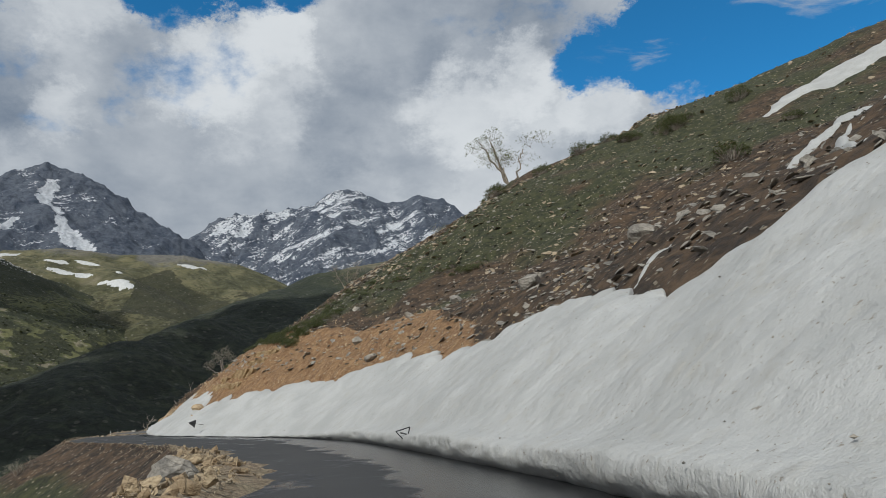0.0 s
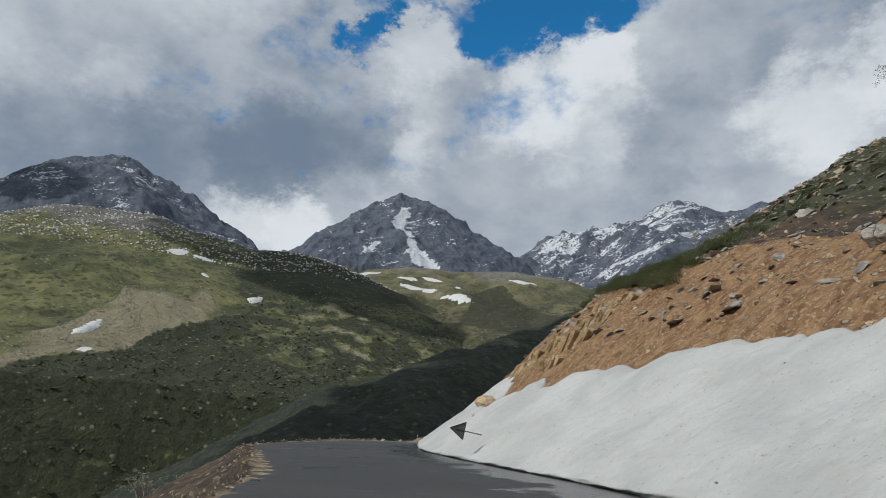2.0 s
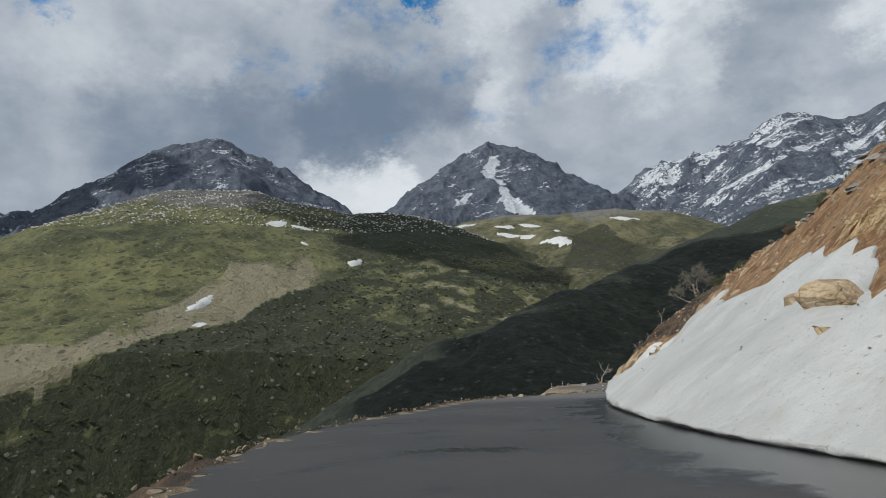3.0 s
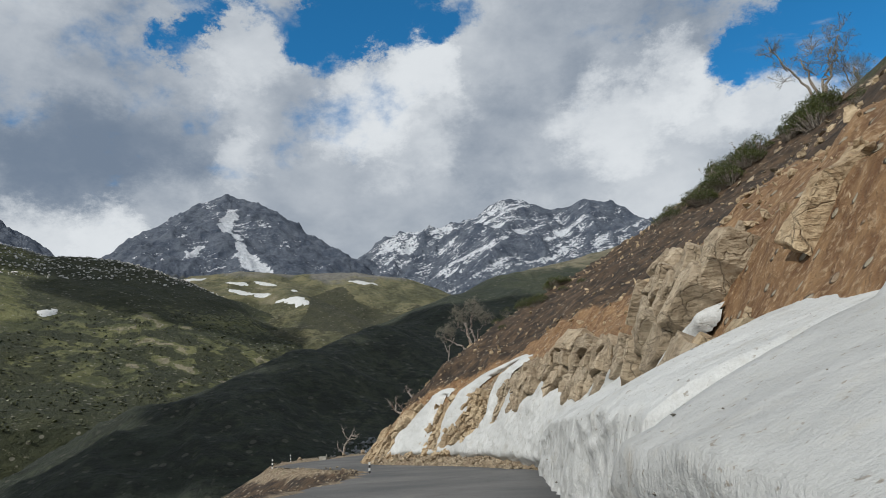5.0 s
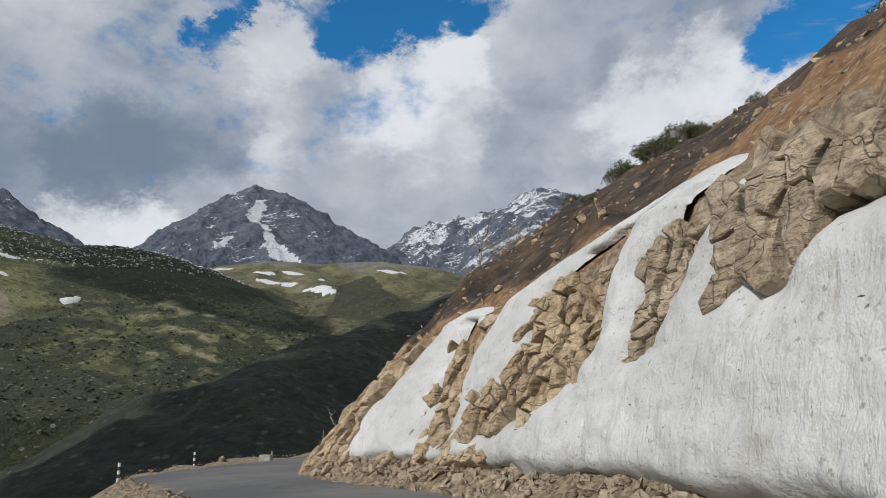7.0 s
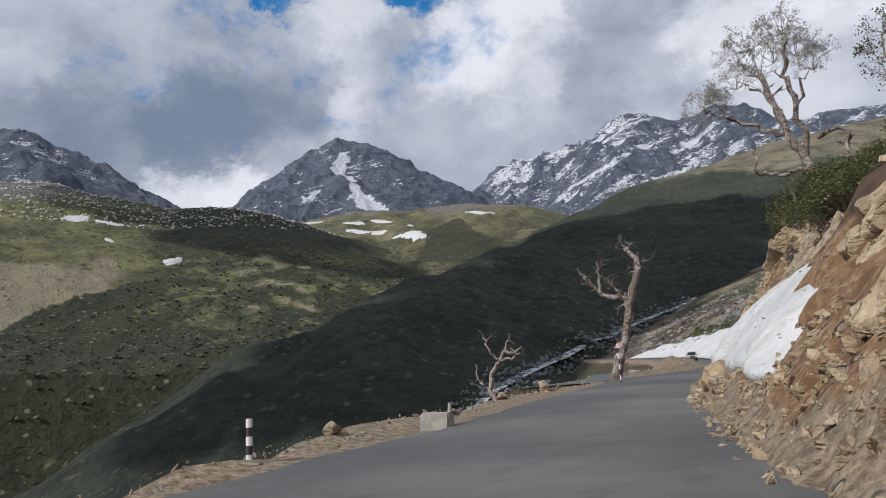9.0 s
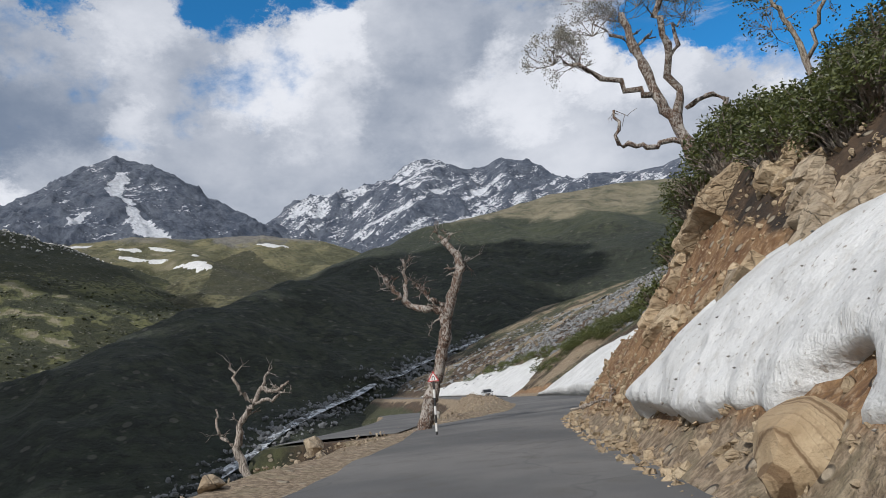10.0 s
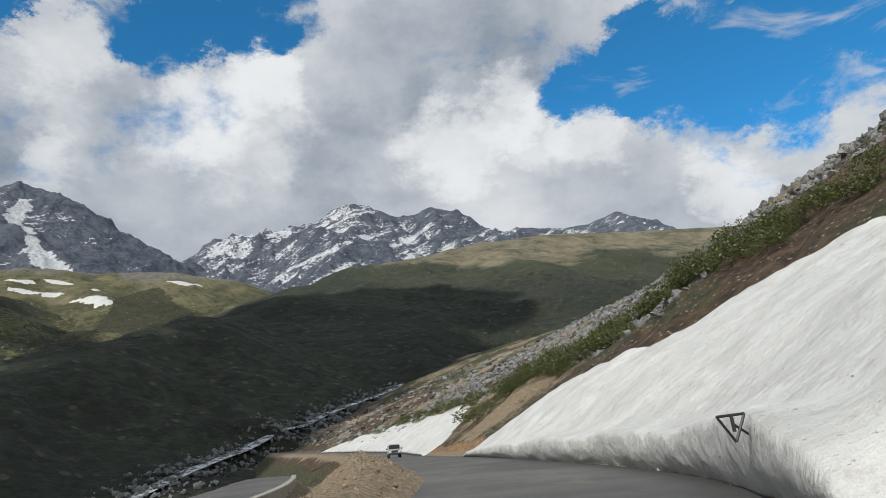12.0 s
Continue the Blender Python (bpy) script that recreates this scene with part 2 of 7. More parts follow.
def striped_rock():
    """Tan rock with slanting rusty bands of weathering."""
    m, k = material("striped_rock")
    p = place(k)
    across = k.vmath("DOT_PRODUCT", p, (0.8, 0.35, 0.42))
    wob = k.noise(p, 1.6, 5.0, 0.6)
    bands = k.noise(k.put("ShaderNodeCombineXYZ", {0: k.math("MULTIPLY_ADD", wob, 0.25, across), 1: 0.0, 2: 0.0}).outputs[0], 5.5, 3.0, 0.7)
    fine = k.noise(p, 11.0, 6.0, 0.7)
    c = k.mix(k.step(wob, 0.35, 0.65), (0.34, 0.245, 0.14), (0.50, 0.385, 0.24))
    c = k.mix(k.step(bands, 0.50, 0.60, 0.0, 0.85), c, (0.13, 0.075, 0.035))
    c = k.mix(k.step(fine, 0.55, 0.72, 0.0, 0.4), c, (0.22, 0.15, 0.08))
    return finish(m, k, c, 0.9, k.math("ADD", fine, bands), 0.8, 0.05)


STRIPED_ROCK = striped_rock()


def earth_material():
    """Hillside soil: orange cut bank, brown stony ground, green turf, by the ground's own zones."""
    m, k = material("hillside_earth")
    p = place(k)
    zone = k.put("ShaderNodeAttribute")
    zone.attribute_name = "zone"
    sep = k.put("ShaderNodeSeparateColor", {0: zone.outputs["Color"]})
    cut, turf, bare = sep.outputs[0], sep.outputs[1], sep.outputs[2]
    big, mid, fine = k.noise(p, 0.12, 5.0, 0.6), k.noise(p, 0.9, 6.0, 0.65, 0.4), k.noise(p, 6.0, 5.0, 0.7)
    streak = k.noise(k.vmath("MULTIPLY", p, (1.0, 1.0, 0.25)), 1.6, 6.0, 0.65, 0.6)
    brown = k.mix(k.step(mid, 0.35, 0.68), (0.026, 0.018, 0.012), (0.115, 0.072, 0.040))
    orange = k.mix(k.step(streak, 0.35, 0.68), (0.15, 0.074, 0.031), (0.31, 0.185, 0.088))
    orange = k.mix(k.step(fine, 0.50, 0.66, 0.0, 0.7), orange, (0.47, 0.34, 0.21))
    green = k.mix(k.step(mid, 0.32, 0.66), (0.018, 0.022, 0.009), (0.062, 0.064, 0.025))
    green = k.mix(k.step(fine, 0.55, 0.72, 0.0, 0.55), green, (0.12, 0.10, 0.055))
    stones = k.put("ShaderNodeTexVoronoi", {"Vector": k.vmath("MULTIPLY", p, (1, 1, 1.4)), "Scale": 2.1, "Randomness": 1.0})
    pick = k.math("MULTIPLY", k.step(stones.outputs["Distance"], 0.30, 0.20), k.step(k.put("ShaderNodeSeparateColor", {0: stones.outputs["Color"]}).outputs[0], 0.50, 0.54))
    c = k.mix(k.step(k.math("ADD", turf, k.math("MULTIPLY_ADD", big, 0.9, -0.45)), 0.35, 0.62), brown, green)
    c = k.mix(k.step(k.math("ADD", cut, k.math("MULTIPLY_ADD", mid, 0.7, -0.35)), 0.38, 0.62), c, orange)
    gravel = k.mix(k.step(fine, 0.36, 0.66), (0.14, 0.098, 0.060), (0.38, 0.295, 0.20))
    gravel = k.mix(k.step(mid, 0.45, 0.7, 0.0, 0.5), gravel, (0.21, 0.185, 0.11))
    c = k.mix(k.step(k.math("ADD", zone.outputs["Alpha"], k.math("MULTIPLY_ADD", mid, 0.7, -0.35)), 0.30, 0.62), c, gravel)
    c = k.mix(k.math("MULTIPLY", pick, k.math("MULTIPLY_ADD", bare, 0.7, 0.25)), c, (0.40, 0.34, 0.25))
    h = k.math("ADD", k.math("ADD", k.math("MULTIPLY", fine, 0.5), mid), k.math("MULTIPLY", pick, 0.8))
    return finish(m, k, c, 0.95, h, 1.0, 0.26)


EARTH = earth_material()


def snow_material(name, lightness):
    m, k = material(name)
    p = place(k)
    a, b = k.noise(p, 0.35, 5.0, 0.6, 0.5), k.noise(p, 3.4, 6.0, 0.66, 0.0)
    dirt = k.noise(p, 1.1, 8.0, 0.72, 0.6)
    specks = k.noise(p, 9.0, 3.0, 0.6)
    c = k.mix(k.step(a, 0.3, 0.7), tuple(v * lightness for v in (0.44, 0.44, 0.425)), tuple(v * lightness for v in (0.57, 0.568, 0.55)))
    c = k.mix(k.step(dirt, 0.50, 0.72, 0.0, 0.65), c, (0.40, 0.375, 0.325))
    c = k.mix(k.step(specks, 0.62, 0.71, 0.0, 0.8), c, (0.22, 0.18, 0.13))
    grain = k.noise(p, 26.0, 3.0, 0.7)
    c = k.mix(k.step(grain, 0.35, 0.65, 0.0, 0.30), c, (0.36, 0.355, 0.345))
    steep = k.step(k.put("ShaderNodeSeparateXYZ", {0: k.put("ShaderNodeNewGeometry").outputs["Normal"]}).outputs[2], 0.70, 0.35)
    flutes = k.noise(k.vmath("MULTIPLY", p, (3.2, 3.2, 0.35)), 1.0, 6.0, 0.65, 0.6)
    bands = k.noise(k.vmath("MULTIPLY", p, (0.25, 0.25, 5.0)), 1.0, 5.0, 0.6, 0.8)
    c = k.mix(k.math("MULTIPLY", steep, k.step(bands, 0.58, 0.70, 0.0, 0.35)), c, (0.38, 0.35, 0.30))
    c = k.mix(k.math("MULTIPLY", steep, k.step(flutes, 0.50, 0.68, 0.0, 0.5)), c, (0.40, 0.40, 0.385))
    mud = k.noise(k.vmath("MULTIPLY", p, (1.1, 1.1, 0.5)), 0.8, 7.0, 0.7, 0.5)
    c = k.mix(k.math("MULTIPLY", steep, k.step(mud, 0.60, 0.74, 0.0, 0.6)), c, (0.30, 0.25, 0.185))
    scoop = k.put("ShaderNodeTexVoronoi", {"Vector": k.vmath("MULTIPLY", p, (1, 1, 1.3)), "Scale": 2.4})
    scoop.feature = "SMOOTH_F1"
    h = k.math("ADD", k.math("ADD", k.math("MULTIPLY", b, 0.45), k.math("MULTIPLY", scoop.outputs["Distance"], 0.4)), k.math("MULTIPLY", k.math("MULTIPLY", steep, flutes), 0.6))
    h = k.math("ADD", h, k.math("MULTIPLY", grain, 0.10))
    return finish(m, k, c, 0.62, h, 0.8, 0.2, extra={"Subsurface Weight": 0.0})


# one old snow in three lightnesses; the paler two paint in stronger sun
SNOW = snow_material("old_snow", 0.9)
WALL_SNOW = snow_material("part_sunlit_snow", 1.12)
SUNLIT_SNOW = snow_material("sunlit_snow", 1.27)


def asphalt_material():
    m, k = material("asphalt")
    p = place(k)
    wet = k.put("ShaderNodeAttribute")
    wet.attribute_name = "wet"
    big, mid, grit = k.noise(p, 0.16, 5.0, 0.6), k.noise(p, 1.3, 5.0, 0.65), k.noise(p, 60.0, 3.0, 0.7)
    c = k.mix(k.step(big, 0.35, 0.7), (0.080, 0.079, 0.077), (0.150, 0.143, 0.133))
    c = k.mix(k.step(mid, 0.50, 0.72, 0.0, 0.55), c, (0.075, 0.066, 0.054))
    c = k.mix(k.step(k.noise(k.vmath("MULTIPLY", p, (1.0, 0.35, 1.0)), 0.55, 6.0, 0.7, 0.5), 0.56, 0.72, 0.0, 0.5), c, (0.20, 0.185, 0.16))
    c = k.mix(k.step(grit, 0.6, 0.75, 0.0, 0.4), c, (0.13, 0.13, 0.125))
    cr = k.put("ShaderNodeTexVoronoi", {"Vector": k.vmath("ADD", p, k.vmath("MULTIPLY", k.put("ShaderNodeTexNoise", {"Vector": p, "Scale": 0.8}).outputs["Color"], (1.5, 1.5, 0))), "Scale": 0.13})
    cr.feature = "DISTANCE_TO_EDGE"
    c = k.mix(k.step(cr.outputs[0], 0.006, 0.002, 0.0, 0.22), c, (0.015, 0.015, 0.015))
    c = k.mix(k.step(wet.outputs["Fac"], 0.1, 0.45, 0.0, 0.82), c, (0.024, 0.024, 0.025))
    w = k.step(k.math("ADD", wet.outputs["Fac"], k.math("MULTIPLY_ADD", k.noise(k.vmath("MULTIPLY", p, (0.5, 0.35, 1)), 1.0, 4.0, 0.6), 1.2, -0.6)), 0.45, 0.62)
    c = k.mix(w, c, (0.016, 0.016, 0.017))
    rough = k.math("MULTIPLY_ADD", w, -0.55, 0.80)
    h = k.math("MULTIPLY", grit, k.math("MULTIPLY_ADD", w, -0.9, 1.0))
    return finish(m, k, c, rough, h, 0.5, 0.01)


ASPHALT = asphalt_material()


def plain(name, base, rough=0.6, vary=0.25, size=8.0, metal=0.0):
    m, k = material(name)
    p = place(k)
    v = k.noise(p, size, 5.0, 0.65)
    low = tuple(c * (1 - vary) for c in base)
    return finish(m, k, k.mix(k.step(v, 0.3, 0.7), low, base), rough, v, 0.25, 0.01, metal)


WHITE_PAINT = plain("white_paint", (0.78, 0.77, 0.73), 0.55, 0.18)
BLACK_PAINT = plain("black_paint", (0.03, 0.03, 0.03), 0.5, 0.3)
RED_PAINT = plain("red_paint", (0.55, 0.035, 0.04), 0.45, 0.15)
SIGN_BACK = plain("weathered_sign_back", (0.10, 0.10, 0.105), 0.55, 0.3, 5.0, 0.4)
STEEL = plain("rusty_steel", (0.16, 0.13, 0.11), 0.6, 0.4, 12.0, 0.5)
CONCRETE = plain("old_concrete", (0.40, 0.38, 0.33), 0.9, 0.3, 5.0)
GLASS_DARK = plain("car_glass", (0.02, 0.025, 0.03), 0.08, 0.1)
RUBBER = plain("rubber", (0.02, 0.02, 0.02), 0.8, 0.2)
CAR_PAINT = plain("car_paint", (0.45, 0.46, 0.47), 0.3, 0.1, 2.0)


def bark_material(name, dark, light, lean=(6, 6, 1.2)):
    m, k = material(name)
    p = place(k)
    a = k.noise(k.vmath("MULTIPLY", p, lean), 2.2, 7.0, 0.7, 0.8)
    b = k.noise(p, 1.1, 4.0, 0.6)
    c = k.mix(k.step(a, 0.38, 0.62), dark, light)
    c = k.mix(k.step(b, 0.5, 0.75, 0.0, 0.5), c, (0.30, 0.20, 0.13))
    return finish(m, k, c, 0.92, a, 1.0, 0.09)


def flaking_bark():
    """Brown bark that has come off in flakes down to grey wood."""
    m, k = material("flaking_dead_bark")
    p = place(k)
    flakes = k.noise(k.vmath("MULTIPLY", p, (1.0, 1.0, 0.6)), 13.0, 7.0, 0.74, 0.5)
    big = k.noise(p, 2.2, 4.0, 0.6)
    grain = k.noise(k.vmath("MULTIPLY", p, (7, 7, 1.5)), 3.0, 5.0, 0.65)
    c = k.mix(k.step(grain, 0.35, 0.65), (0.055, 0.034, 0.025), (0.23, 0.145, 0.10))
    bare = k.step(k.math("ADD", k.math("MULTIPLY", flakes, 0.75), k.math("MULTIPLY", big, 0.35)), 0.515, 0.59)
    c = k.mix(bare, c, k.mix(grain, (0.32, 0.28, 0.24), (0.58, 0.53, 0.47)))
    h = k.math("ADD", k.math("MULTIPLY", bare, -0.5), k.math("ADD", flakes, k.math("MULTIPLY", grain, 0.5)))
    return finish(m, k, c, 0.92, h, 1.0, 0.06)


FLAKING_BARK = flaking_bark()
DEAD_WOOD = bark_material("weathered_dead_wood", (0.13, 0.10, 0.08), (0.54, 0.48, 0.41))
BIRCH_BARK = bark_material("birch_bark", (0.12, 0.085, 0.058), (0.42, 0.37, 0.30))
TWIG = bark_material("twig", (0.14, 0.11, 0.085), (0.36, 0.32, 0.27))


def leaf_material(name, dark, light):
    m, k = material(name)
    r = k.put("ShaderNodeNewGeometry").outputs["Random Per Island"]
    t = k.put("ShaderNodeObjectInfo").outputs["Random"]
    c = k.mix(k.math("MULTIPLY_ADD", r, 0.75, k.math("MULTIPLY", t, 0.25)), dark, light)
    leaf = k.put("ShaderNodeBsdfPrincipled", {"Base Color": c, "Roughness": 0.42})
    thru = k.put("ShaderNodeBsdfTranslucent", {"Color": c})
    k.put("ShaderNodeOutputMaterial", {0: k.put("ShaderNodeMixShader", {0: 0.25, 1: leaf.outputs[0], 2: thru.outputs[0]}).outputs[0]})
    return m


SHRUB_LEAF = leaf_material("rhododendron_leaf", (0.030, 0.044, 0.013), (0.145, 0.158, 0.046))
DRY_LEAF = leaf_material("dry_leaf", (0.15, 0.14, 0.10), (0.36, 0.33, 0.25))
YOUNG_LEAF = leaf_material("young_leaf", (0.10, 0.12, 0.03), (0.26, 0.28, 0.10))


# ---------------------------------------------------------------- the road's edges, on the map
RIGHT_EDGE = smooth([(23, -48), (19.6, -28), (17.2, -14), (14.8, -5), (12.2, 4), (9.3, 13), (6, 20.5), (2.5, 26.5), (-2, 32.3), (-7.2, 37.5),
                     (-11.5, 41.8), (-16, 47), (-20, 53.3), (-23.5, 60), (-26.3, 67.5), (-28.2, 76), (-29.6, 84), (-31, 91), (-34, 97.5), (-38, 103.8),
                     (-43, 109.3), (-47.5, 113), (-50.3, 116.5), (-51.8, 120.5), (-52.8, 126), (-53.9, 134), (-54.6, 143), (-54.9, 152), (-54.3, 158.5),
                     (-52.3, 166), (-50.9, 172.5), (-50.5, 180), (-51.8, 191), (-55.5, 211), (-59.5, 232), (-64, 262), (-71, 290), (-86, 330), (-110, 385), (-150, 470), (-195, 570)])
LEFT_EDGE = smooth([(17, -50), (12.7, -27), (10, -8.3), (5.6, 1.3), (3.5, 7.2), (-0.6, 13.5), (-8, 24), (-14.8, 31.5), (-21.2, 38), (-25.4, 44),
                    (-29.5, 52.5), (-33.5, 61), (-36.8, 69.5), (-38.8, 78), (-40, 86), (-42.2, 96), (-46, 104.5), (-52, 110.5), (-57.5, 115.5), (-59.5, 121),
                    (-60.6, 129), (-61.5, 139), (-62, 150), (-61.5, 158), (-59.5, 166), (-58.3, 173), (-58.2, 182), (-59.3, 193), (-63.5, 213),
                    (-67.5, 233), (-72, 262), (-79, 291), (-94, 333), (-118, 388), (-158, 473), (-203, 573)])
ROAD_Z = np.array([(-60, 0.15), (-26, 0.17), (-7, 0.06), (12, 0.0), (31, 0.03), (42, 0.15), (66, 0.1), (76, -0.02), (84, -0.09), (94, -0.17), (110, -0.24),
                   (120, -0.1), (127, 0.0), (142, 0.08), (158, 0.2), (180, 0.25), (211, 0.6), (262, 0.7), (360, 3.0), (600, 12.0)])


def road_z(y):
    return np.interp(y, ROAD_Z[:, 0], ROAD_Z[:, 1])


def table(y, rows, col):
    return np.interp(y, [r[0] for r in rows], [r[col] for r in rows])


# along the road: y, steepness of the cut bank, its height, the slope above, how far that slope reaches, the slope beyond
BANK = [(-60, 0.82, 8.0, 0.46, 40, 0.44), (30, 0.85, 9.0, 0.48, 40, 0.45), (40, 0.95, 10.5, 0.50, 40, 0.47), (56, 1.0, 9.0, 0.56, 40, 0.5), (68, 1.2, 5.8, 0.64, 40, 0.54), (76, 1.9, 5.8, 0.66, 40, 0.54), (82, 2.5, 6.0, 0.67, 40, 0.54),
        (100, 2.6, 6.0, 0.67, 40, 0.54), (105, 2.4, 5.4, 0.67, 40, 0.54), (109, 1.8, 5.0, 0.67, 40, 0.54), (113, 1.5, 5.2, 0.68, 40, 0.54), (119, 1.1, 4.2, 0.68, 40, 0.56), (135, 0.95, 4.0, 0.60, 40, 0.56), (140, 1.2, 5.0, 0.61, 40, 0.56), (144, 1.5, 6.0, 0.61, 40, 0.56),
        (148, 1.45, 6.2, 0.61, 40, 0.56), (151, 1.1, 5.0, 0.62, 40, 0.56), (156, 0.72, 3.0, 0.60, 40, 0.55), (166, 0.75, 4.0, 0.57, 40, 0.56),
        (215, 0.65, 2.5, 0.60, 40, 0.60), (260, 0.6, 2.5, 0.55, 40, 0.56), (330, 0.5, 2.5, 0.46, 60, 0.44), (420, 0.45, 2.5, 0.36, 60, 0.34), (600, 0.4, 2.5, 0.36, 60, 0.34)]
TOPS = [(-60, 0.42), (110, 0.44), (170, 0.44), (260, 0.5), (330, 0.3), (600, 0.2)]


def bank(d, y, yb):
    """The right-hand hillside's height over the road, d metres from the edge."""
    k1, h1 = table(y, BANK, 1), table(y, BANK, 2)
    k2, reach, k3 = (table(yb, BANK, c) for c in (3, 4, 5))
    d1 = h1 / k1
    up = np.clip(d - 0.25, 0, None)
    low = np.minimum(up, d1)
    mid = np.clip(up - d1, 0, reach)
    far = np.clip(up - d1 - reach, 0, 42)
    top = np.clip(up - d1 - reach - 42, 0, None)
    return k1 * low + k2 * mid + k3 * far + table(yb, TOPS, 1) * top


LOW_MID = smooth([(-65.5, 158), (-66.8, 172), (-69.2, 192), (-73.2, 212), (-78.2, 232), (-84.5, 256), (-92.5, 285), (-101, 312)])
LOW_Y, LOW_H = [150, 162, 180, 200, 230, 260, 310], [0.15, 0.05, -0.1, -0.1, -0.15, -0.5, -1.6]


def ground(x, y, rough=1.0):
    """Height of the bare ground, with the distances to the two edges of the road (negative on the road)."""
    shape = np.shape(x)
    x, y = np.ravel(np.asarray(x, float)), np.ravel(np.asarray(y, float))
    dr, ir, sr = to_line(x, y, RIGHT_EDGE)
    dl, il, sl = to_line(x, y, LEFT_EDGE)
    yr = np.interp(ir, np.arange(len(RIGHT_EDGE)), RIGHT_EDGE[:, 1])
    yl = np.interp(il, np.arange(len(LEFT_EDGE)), LEFT_EDGE[:, 1])
    right, left = sr > 0, sl < 0
    z = np.where(right, road_z(yr), road_z(yl)) - 0.06
    # high up, the slope follows the valley rather than each bend of the road
    high = np.clip((dr - 12) / 26, 0, 1)
    yb = yr * (1 - high) + y * high
    # behind the jointed rock of the cut the soil stands back a little
    rocky = np.interp(yr, [72, 77, 113, 118, 136, 139, 150, 153], [0, 1, 1, 0, 0, 0.7, 0.7, 0]) * np.clip((6 - dr) / 2, 0, 1)
    hill = bank(dr - 0.4 * rocky, yr, yb) + rough * (1 - 0.75 * rocky) * (fbm(x, y, 2.2, 4, 3) * 0.42 * np.clip(dr / 2.5, 0, 1) + fbm(x, y, 14, 3, 9) * 1.5 * np.clip((dr - 3) / 9, 0, 1)
                                   + np.abs(fbm(x, y, 0.9, 2, 21)) * 0.25 * np.clip(dr, 0, 1))
    cut_face = np.interp(yr, [60, 70, 150, 162], [0, 1, 1, 0]) * (1 - 0.85 * rocky) * np.clip((dr - 0.6) / 1.5, 0, 1) * np.clip((11 - dr) / 5, 0, 1)
    hill = hill + rough * cut_face * (0.75 * fbm(x, y, 1.9, 4, 33) + 0.5 * np.abs(fbm(x, y, 3.6, 3, 35)))
    hill = hill + 17 * np.exp(-((x - 38) ** 2 + (y - 178) ** 2) / 1300)
    # a heap of debris along the foot of the cliff
    hill = hill + np.interp(yr, [98, 103, 114, 119], [0, 0.45, 0.55, 0.1]) * np.exp(-((dr - 0.55) / 0.5) ** 2) * (1 + 0.5 * fbm(x, y, 1.4, 3, 57))
    z = np.where(right, z + hill, z)
    # the outer side: a verge with a low berm, and the drop to the valley
    over = np.clip(dl - np.interp(yl, [8, 20, 158, 168], [1.6, 0.45, 0.6, 1.6]) - np.interp(yl, [8, 20, 158, 168], [0.7, 0.3, 0.4, 0.7]) * fbm(x, y, 9, 2, 5), 0, None)
    shelf = np.clip((yl - 160) / 8, 0, 1) * np.clip((205 - yl) / 10, 0, 1)
    berm = (0.22 + 0.25 * np.clip(fbm(x, y, 5, 3, 31) + 0.2, 0, 1)) * np.clip(dl / 0.5, 0, 1) * np.clip((np.interp(yl, [8, 20, 158, 168], [2.6, 1.1, 1.3, 2.6]) - dl) / 1.0, 0, 1)
    drop = 0.62 * over + 0.0016 * over * over * np.clip((60 - over) / 60, 0, 1)
    out = berm - np.minimum(drop, 0.62 * 150) + rough * (fbm(x, y, 6, 4, 41) * 0.8 * np.clip(over / 4, 0, 1) + fbm(x, y, 1.1, 3, 47) * 0.14 * np.clip(dl / 0.6, 0, 1)
                                                         + fbm(x, y, 40, 3, 43) * 5 * np.clip(over / 40, 0, 1))
    low_d, _, _ = to_line(x, y, LOW_MID)
    low_h = np.interp(y, LOW_Y, LOW_H) - 0.07
    into = np.clip((low_d - 3.3) / 1.8, 0, 1)
    into = into * into * (3 - 2 * into)
    on_low = left & (y > 155) & (y < 300)
    z = np.where(left, z + out, z)
    z = np.where(on_low, low_h * (1 - into) + z * into, z)
    mid_x = np.interp(y, [172, 193, 213, 233, 250], [-60.9, -62.5, -66.3, -70.6, -75.0])
    mound = np.exp(-((x - mid_x) / 2.3) ** 4) * np.clip((y - 168) / 14, 0, 1) * np.clip((236 - y) / 24, 0, 1) * 1.05 * (1 + 0.35 * fbm(x, y, 1.5, 3, 53))
    z = np.where(left, z + mound, z)
    return z.reshape(shape), np.where(right, dr, -dr).reshape(shape), np.where(left, dl, -dl).reshape(shape), np.where(right, yr, yl).reshape(shape)


def set_colors(ob, name, rgb):
    layer = ob.data.color_attributes.new(name, "FLOAT_COLOR", "POINT")
    data = np.ones((len(ob.data.vertices), 4), np.float32)
    data[:, : rgb.shape[1]] = rgb
    layer.data.foreach_set("color", data.ravel())


